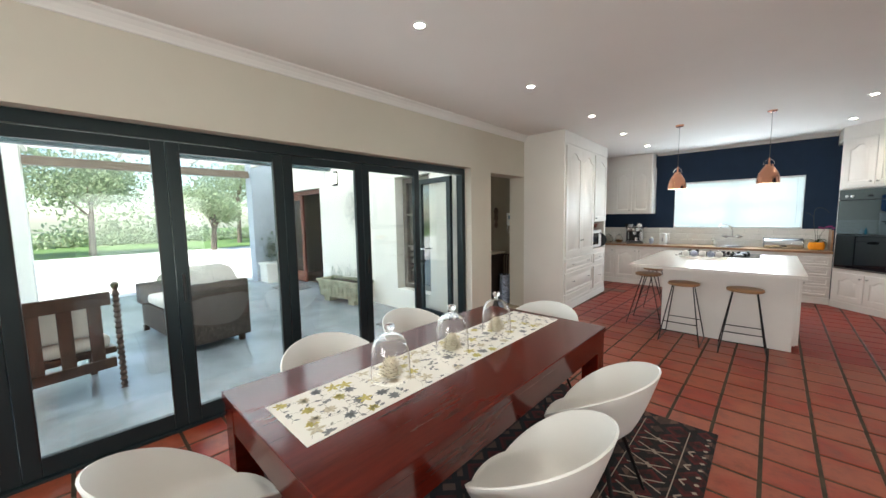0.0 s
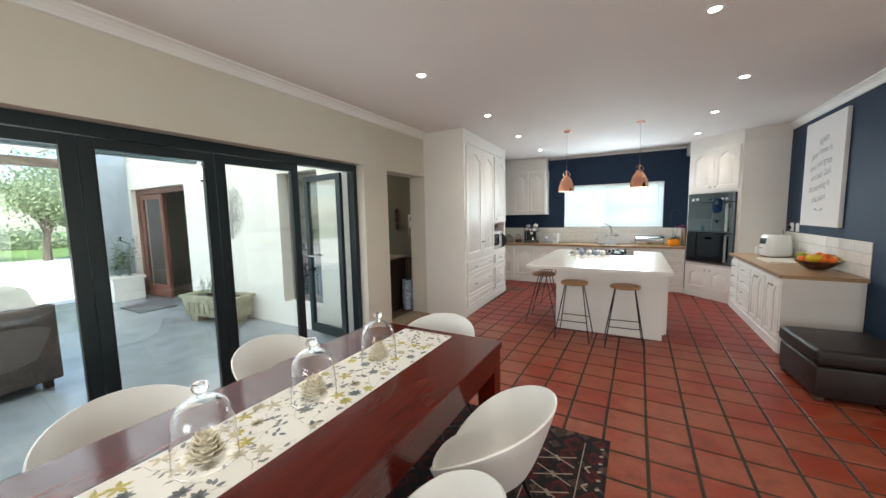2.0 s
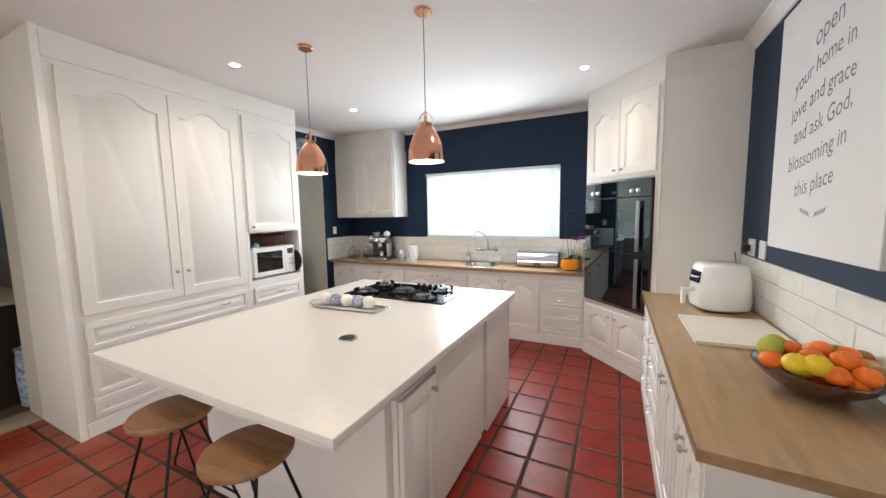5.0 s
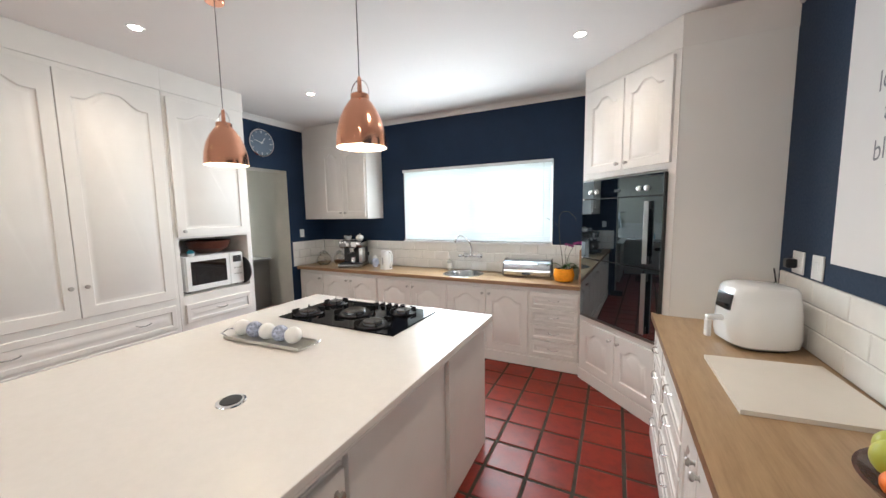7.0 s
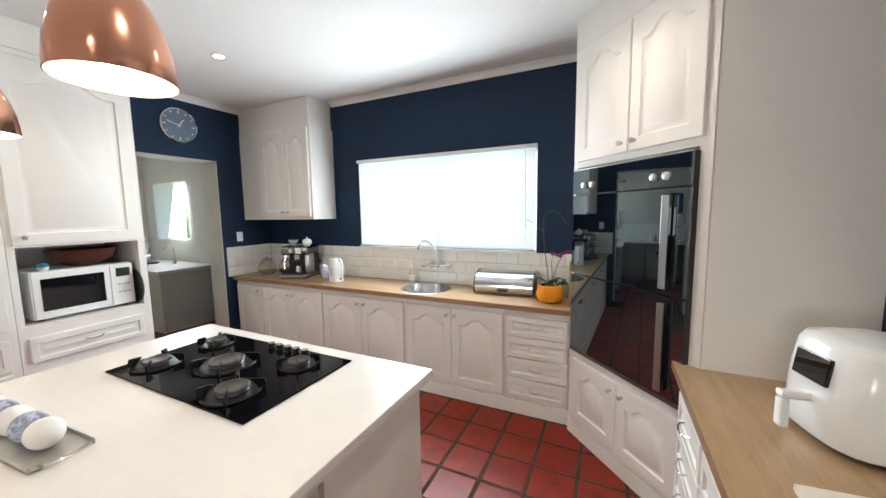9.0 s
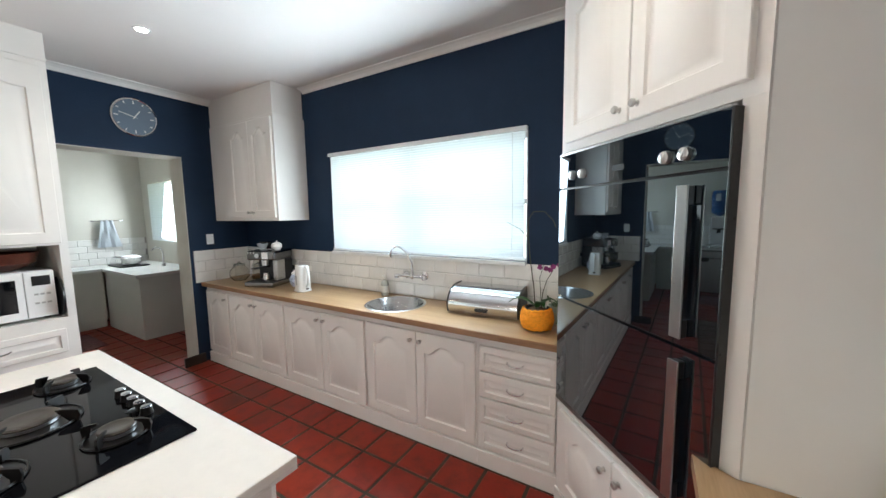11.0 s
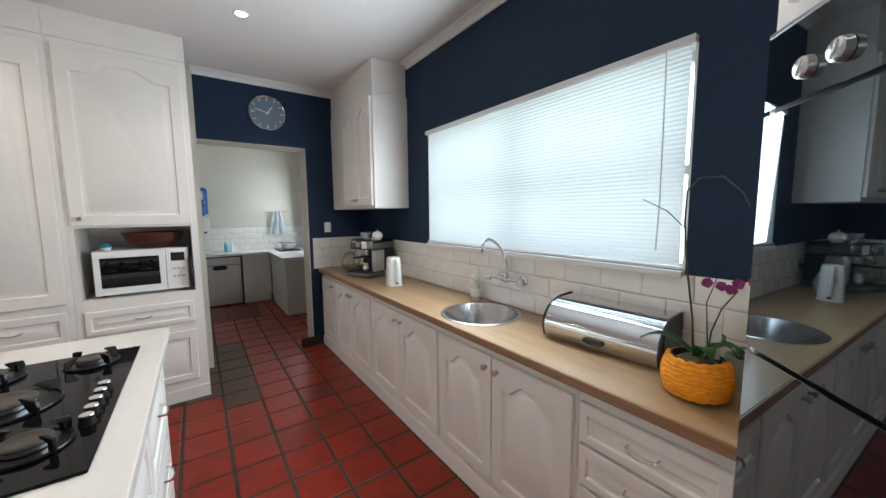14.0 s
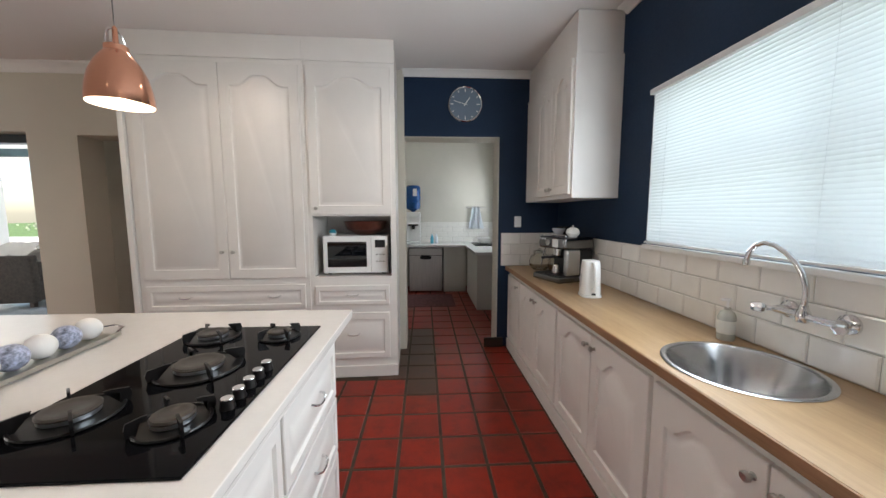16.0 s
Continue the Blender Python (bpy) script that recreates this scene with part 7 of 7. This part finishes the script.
def fruit(name, x, y, z, r_, mt, label, tall=1.0):
    f_ = thing(name, (1.73 + x, 5.88 + y, 0.864 + z), 0, label, "fruit", "fruit in the bowl")
    part("flesh", lathe([(0, 0.06 * r_)] + [(r_ * math.sin(a), r_ * tall * (1 - math.cos(a))) for a in [math.pi * k / 12 for k in range(1, 12)]] + [(0, 2 * r_ * tall - 0.05 * r_)], 20), mt, f_, smooth=True)
    part("stem_scar", lathe([(0, 2 * r_ * tall), (r_ * 0.1, 2 * r_ * tall - 0.03 * r_), (r_ * 0.12, 2 * r_ * tall - 0.06 * r_)], 8), brownf, f_)


for x, y, z in ((0.00, -0.125, 0.100), (0.085, -0.105, 0.100), (0.045, -0.055, 0.132), (-0.03, -0.035, 0.122), (0.115, -0.035, 0.108), (0.02, 0.035, 0.136), (0.09, 0.03, 0.125), (-0.06, 0.06, 0.118), (0.03, 0.105, 0.105), (-0.145, -0.045, 0.100),
                (0.0, -0.05, 0.060), (0.06, 0.0, 0.060), (-0.05, 0.04, 0.055), (0.06, -0.10, 0.060)):
    fruit("tangerine", x, y, z - 0.024, 0.038, orange, "bright orange tangerine heaped in the dark bowl", 0.88)
for x, y, z in ((-0.095, -0.095, 0.112), (-0.045, -0.115, 0.122), (-0.065, -0.055, 0.085)):
    fruit("lemon", x, y, z - 0.026, 0.039, lemon, "bright yellow lemon heaped in the dark bowl", 0.95)
for x, y, z in ((-0.135, 0.01, 0.118), (-0.10, 0.075, 0.112)):
    fruit("pear", x, y, z - 0.022, 0.041, pear, "pale green pear at the edge of the bowl", 1.05)
for x, y, z in ((0.135, 0.045, 0.118), (0.125, -0.085, 0.105)):
    fruit("passion_fruit", x, y, z - 0.01, 0.031, brownf, "speckled yellow-brown fruit at the edge of the bowl", 0.8)
for k, (p0, turn_) in enumerate((((1.79, 5.93, 0.985), 20), ((1.84, 5.83, 0.965), -50))):
    bn = thing("banana", p0, turn_, "greenish brown-speckled banana lying over the heaped fruit", "fruit", "bananas in the bowl")
    body = [(-0.085 + 0.17 * u, 0, 0.030 * math.sin(math.pi * u)) for u in [i_ / 8 for i_ in range(9)]]
    bm = bmesh.new()
    rings = []
    for i_, p in enumerate(body):
        w_ = 0.017 * math.sin(math.pi * (0.12 + 0.76 * i_ / 8)) ** 0.6
        rings.append([bm.verts.new((p[0], w_ * math.cos(2 * math.pi * q_ / 10), p[2] + w_ * math.sin(2 * math.pi * q_ / 10))) for q_ in range(10)])
    for a, b_ in zip(rings, rings[1:]):
        for q_ in range(10):
            bm.faces.new((a[q_], a[(q_ + 1) % 10], b_[(q_ + 1) % 10], b_[q_]))
    bm.faces.new(rings[0])
    bm.faces.new(rings[-1])
    part("skin", bm, plain("ripe_banana_skin", (0.42, 0.36, 0.12), 0.45, vary=0.35, scale=30), bn, smooth=True)
    part("stem", tube([(0.084, 0, 0.001), (0.102, 0, -0.008)], 0.005, 8), brownf, bn, smooth=True)

# ---- pieces: wall tiles and floor tiles ----
def wall_tiles(name, a, b, z0, z1, normal, tw=0.20, th=0.075, cut=None):
    """Bevelled running-bond tiles on a backing between plan points a and b."""
    a, b, n = Vector((*a, 0)), Vector((*b, 0)), Vector((*normal, 0))
    L = (b - a).length
    d = (b - a).normalized()
    bk = bmesh.new()
    q = [a + n * 0.0005, b + n * 0.0005, b + n * 0.005, a + n * 0.005]
    prism([(p.x, p.y) for p in q], z0, z1, bk)
    host = structure(name, bk, grout_grey)
    rows = round((z1 - z0) / th)
    th = (z1 - z0) / rows
    cache = {}
    for r_ in range(rows):
        x = -tw / 2 if r_ % 2 else 0.0
        while x < L - 0.01:
            x0, x1 = max(0, x), min(L, x + tw)
            w = round(x1 - x0, 3)
            if w > 0.02:
                at = Matrix.Translation(a + d * x0 + n * 0.005 + Vector((0, 0, z0 + th * r_))) @ Matrix(((d.x, n.x, 0, 0), (d.y, n.y, 0, 0), (0, 0, 1, 0), (0, 0, 0, 1)))
                if w in cache:
                    o = again(cache[w], at, host)
                else:
                    bm = bmesh.new()
                    g, e = 0.0012, 0.006
                    lo = [bm.verts.new(p) for p in ((g, 0, g), (w - g, 0, g), (w - g, 0, th - g), (g, 0, th - g))]
                    mi = [bm.verts.new(p) for p in ((g, 0.004, g), (w - g, 0.004, g), (w - g, 0.004, th - g), (g, 0.004, th - g))]
                    hi = [bm.verts.new(p) for p in ((g + e, 0.008, g + e), (w - g - e, 0.008, g + e), (w - g - e, 0.008, th - g - e), (g + e, 0.008, th - g - e))]
                    for u, v in ((lo, mi), (mi, hi)):
                        for k in range(4):
                            bm.faces.new((u[k], u[(k + 1) % 4], v[(k + 1) % 4], v[k]))
                    bm.faces.new(hi)
                    o = cache[w] = part("tile", bm, glazed, host, at=at)
                o["kind"] = "structure"
            x += tw
    return host


wall_tiles("splashback_window", (-2.95, NY), (0.75, NY), 0.866, 1.2045, (0, -1), 0.20, 0.113)
wall_tiles("splashback_corner", (-2.96, 8.17), (-2.96, NY - 0.01), 0.866, 1.205, (1, 0), 0.20, 0.118)
wall_tiles("splashback_east", (EX, 5.31), (EX, 7.50), 0.851, 1.205, (-1, 0), 0.30, 0.118)
wall_tiles("splashback_scullery", (-6.10, 6.92), (-6.10, 8.84), 0.851, 1.24, (1, 0), 0.20, 0.10)

PX, PY, GX, GY = 0.2604, 0.268, 0.03, 3.367
KX, KY0, KP = 0.075, 5.195, 0.2535
cells = []
for i in range(-24, 18):
    for j in range(-24, 7):
        y0 = GY + PY * j
        cells.append((GX + (KX - GX) * max(0.0, min(1.0, (y0 - 3.0) / 4.2)) + PX * i, y0, (min(y0 + PY, KY0) - y0) / PY))
    for j in range(15):
        cells.append((GX + (KX - GX) * min(1.0, (KY0 + KP * j - 3.0) / 4.2) + PX * i, KY0 + KP * j, KP / PY))
near = []
for x0, y0, fy in cells:
    cx, cy = x0 + PX / 2, y0 + PY * fy / 2
    inside = -3.05 < cx < 4.2 and SY < cy < 8.9
    scull = -6.2 < cx <= -3.05 and 6.9 < cy < 8.9
    if not (inside or scull):
        continue
    if (cx > EX + 0.1 and cy > 3.9) or (-0.9 < cx < 0.15 and 5.35 < cy < 6.85) or (cx < -2.4 and 5.2 < cy < 7.05) or (cy > 8.45 and cx > -2.8) or (cx > 1.45 and cy > 5.3):
        continue
    near.append((x0, y0, fy))
r = random.Random(21)
J = 0.0105


def tile_mesh(bm, x0, y0, dz, tx, ty):
    def ring(e, z, tilt=True):
        return [bm.verts.new((x0 + p, y0 + q, z + ((p - PX / 2) * tx + (q - PY / 2) * ty if tilt else 0))) for p, q in ((e, e), (PX - e, e), (PX - e, PY - e), (e, PY - e))]

    lo, hi, tp_ = ring(J, -0.02, False), ring(J, -0.0025 + dz), ring(J + 0.004, dz)
    for u, v in ((lo, hi), (hi, tp_)):
        for k in range(4):
            bm.faces.new((u[k], u[(k + 1) % 4], v[(k + 1) % 4], v[k]))
    bm.faces.new(tp_)


variants, worn_variants, warm_lit_variants = [], [], []
for k in range(6):
    bm = bmesh.new()
    tile_mesh(bm, 0, 0, r.uniform(-0.0012, 0.0008), r.uniform(-0.006, 0.006), r.uniform(-0.006, 0.006))
    me = bpy.data.meshes.new("tile")
    bm.to_mesh(me)
    bm.free()
    me.materials.append(quarry)
    variants.append(me)
    worn = me.copy()
    worn.materials[0] = blackened
    worn_variants.append(worn)
    # Dining copy: the kitchen tile recoloured for warmer light.
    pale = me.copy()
    pale.materials[0] = warm_toned
    warm_lit_variants.append(pale)
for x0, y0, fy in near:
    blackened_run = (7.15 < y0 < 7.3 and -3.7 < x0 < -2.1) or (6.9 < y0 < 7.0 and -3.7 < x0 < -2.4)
    o = bpy.data.objects.new("tile", r.choice(worn_variants if blackened_run else (warm_lit_variants if y0 < 5.15 else variants)))
    scene.collection.objects.link(o)
    o.parent = floor
    o.location, o.scale = (x0, y0, 0), (1, fy, 1)
    o["kind"] = "structure"
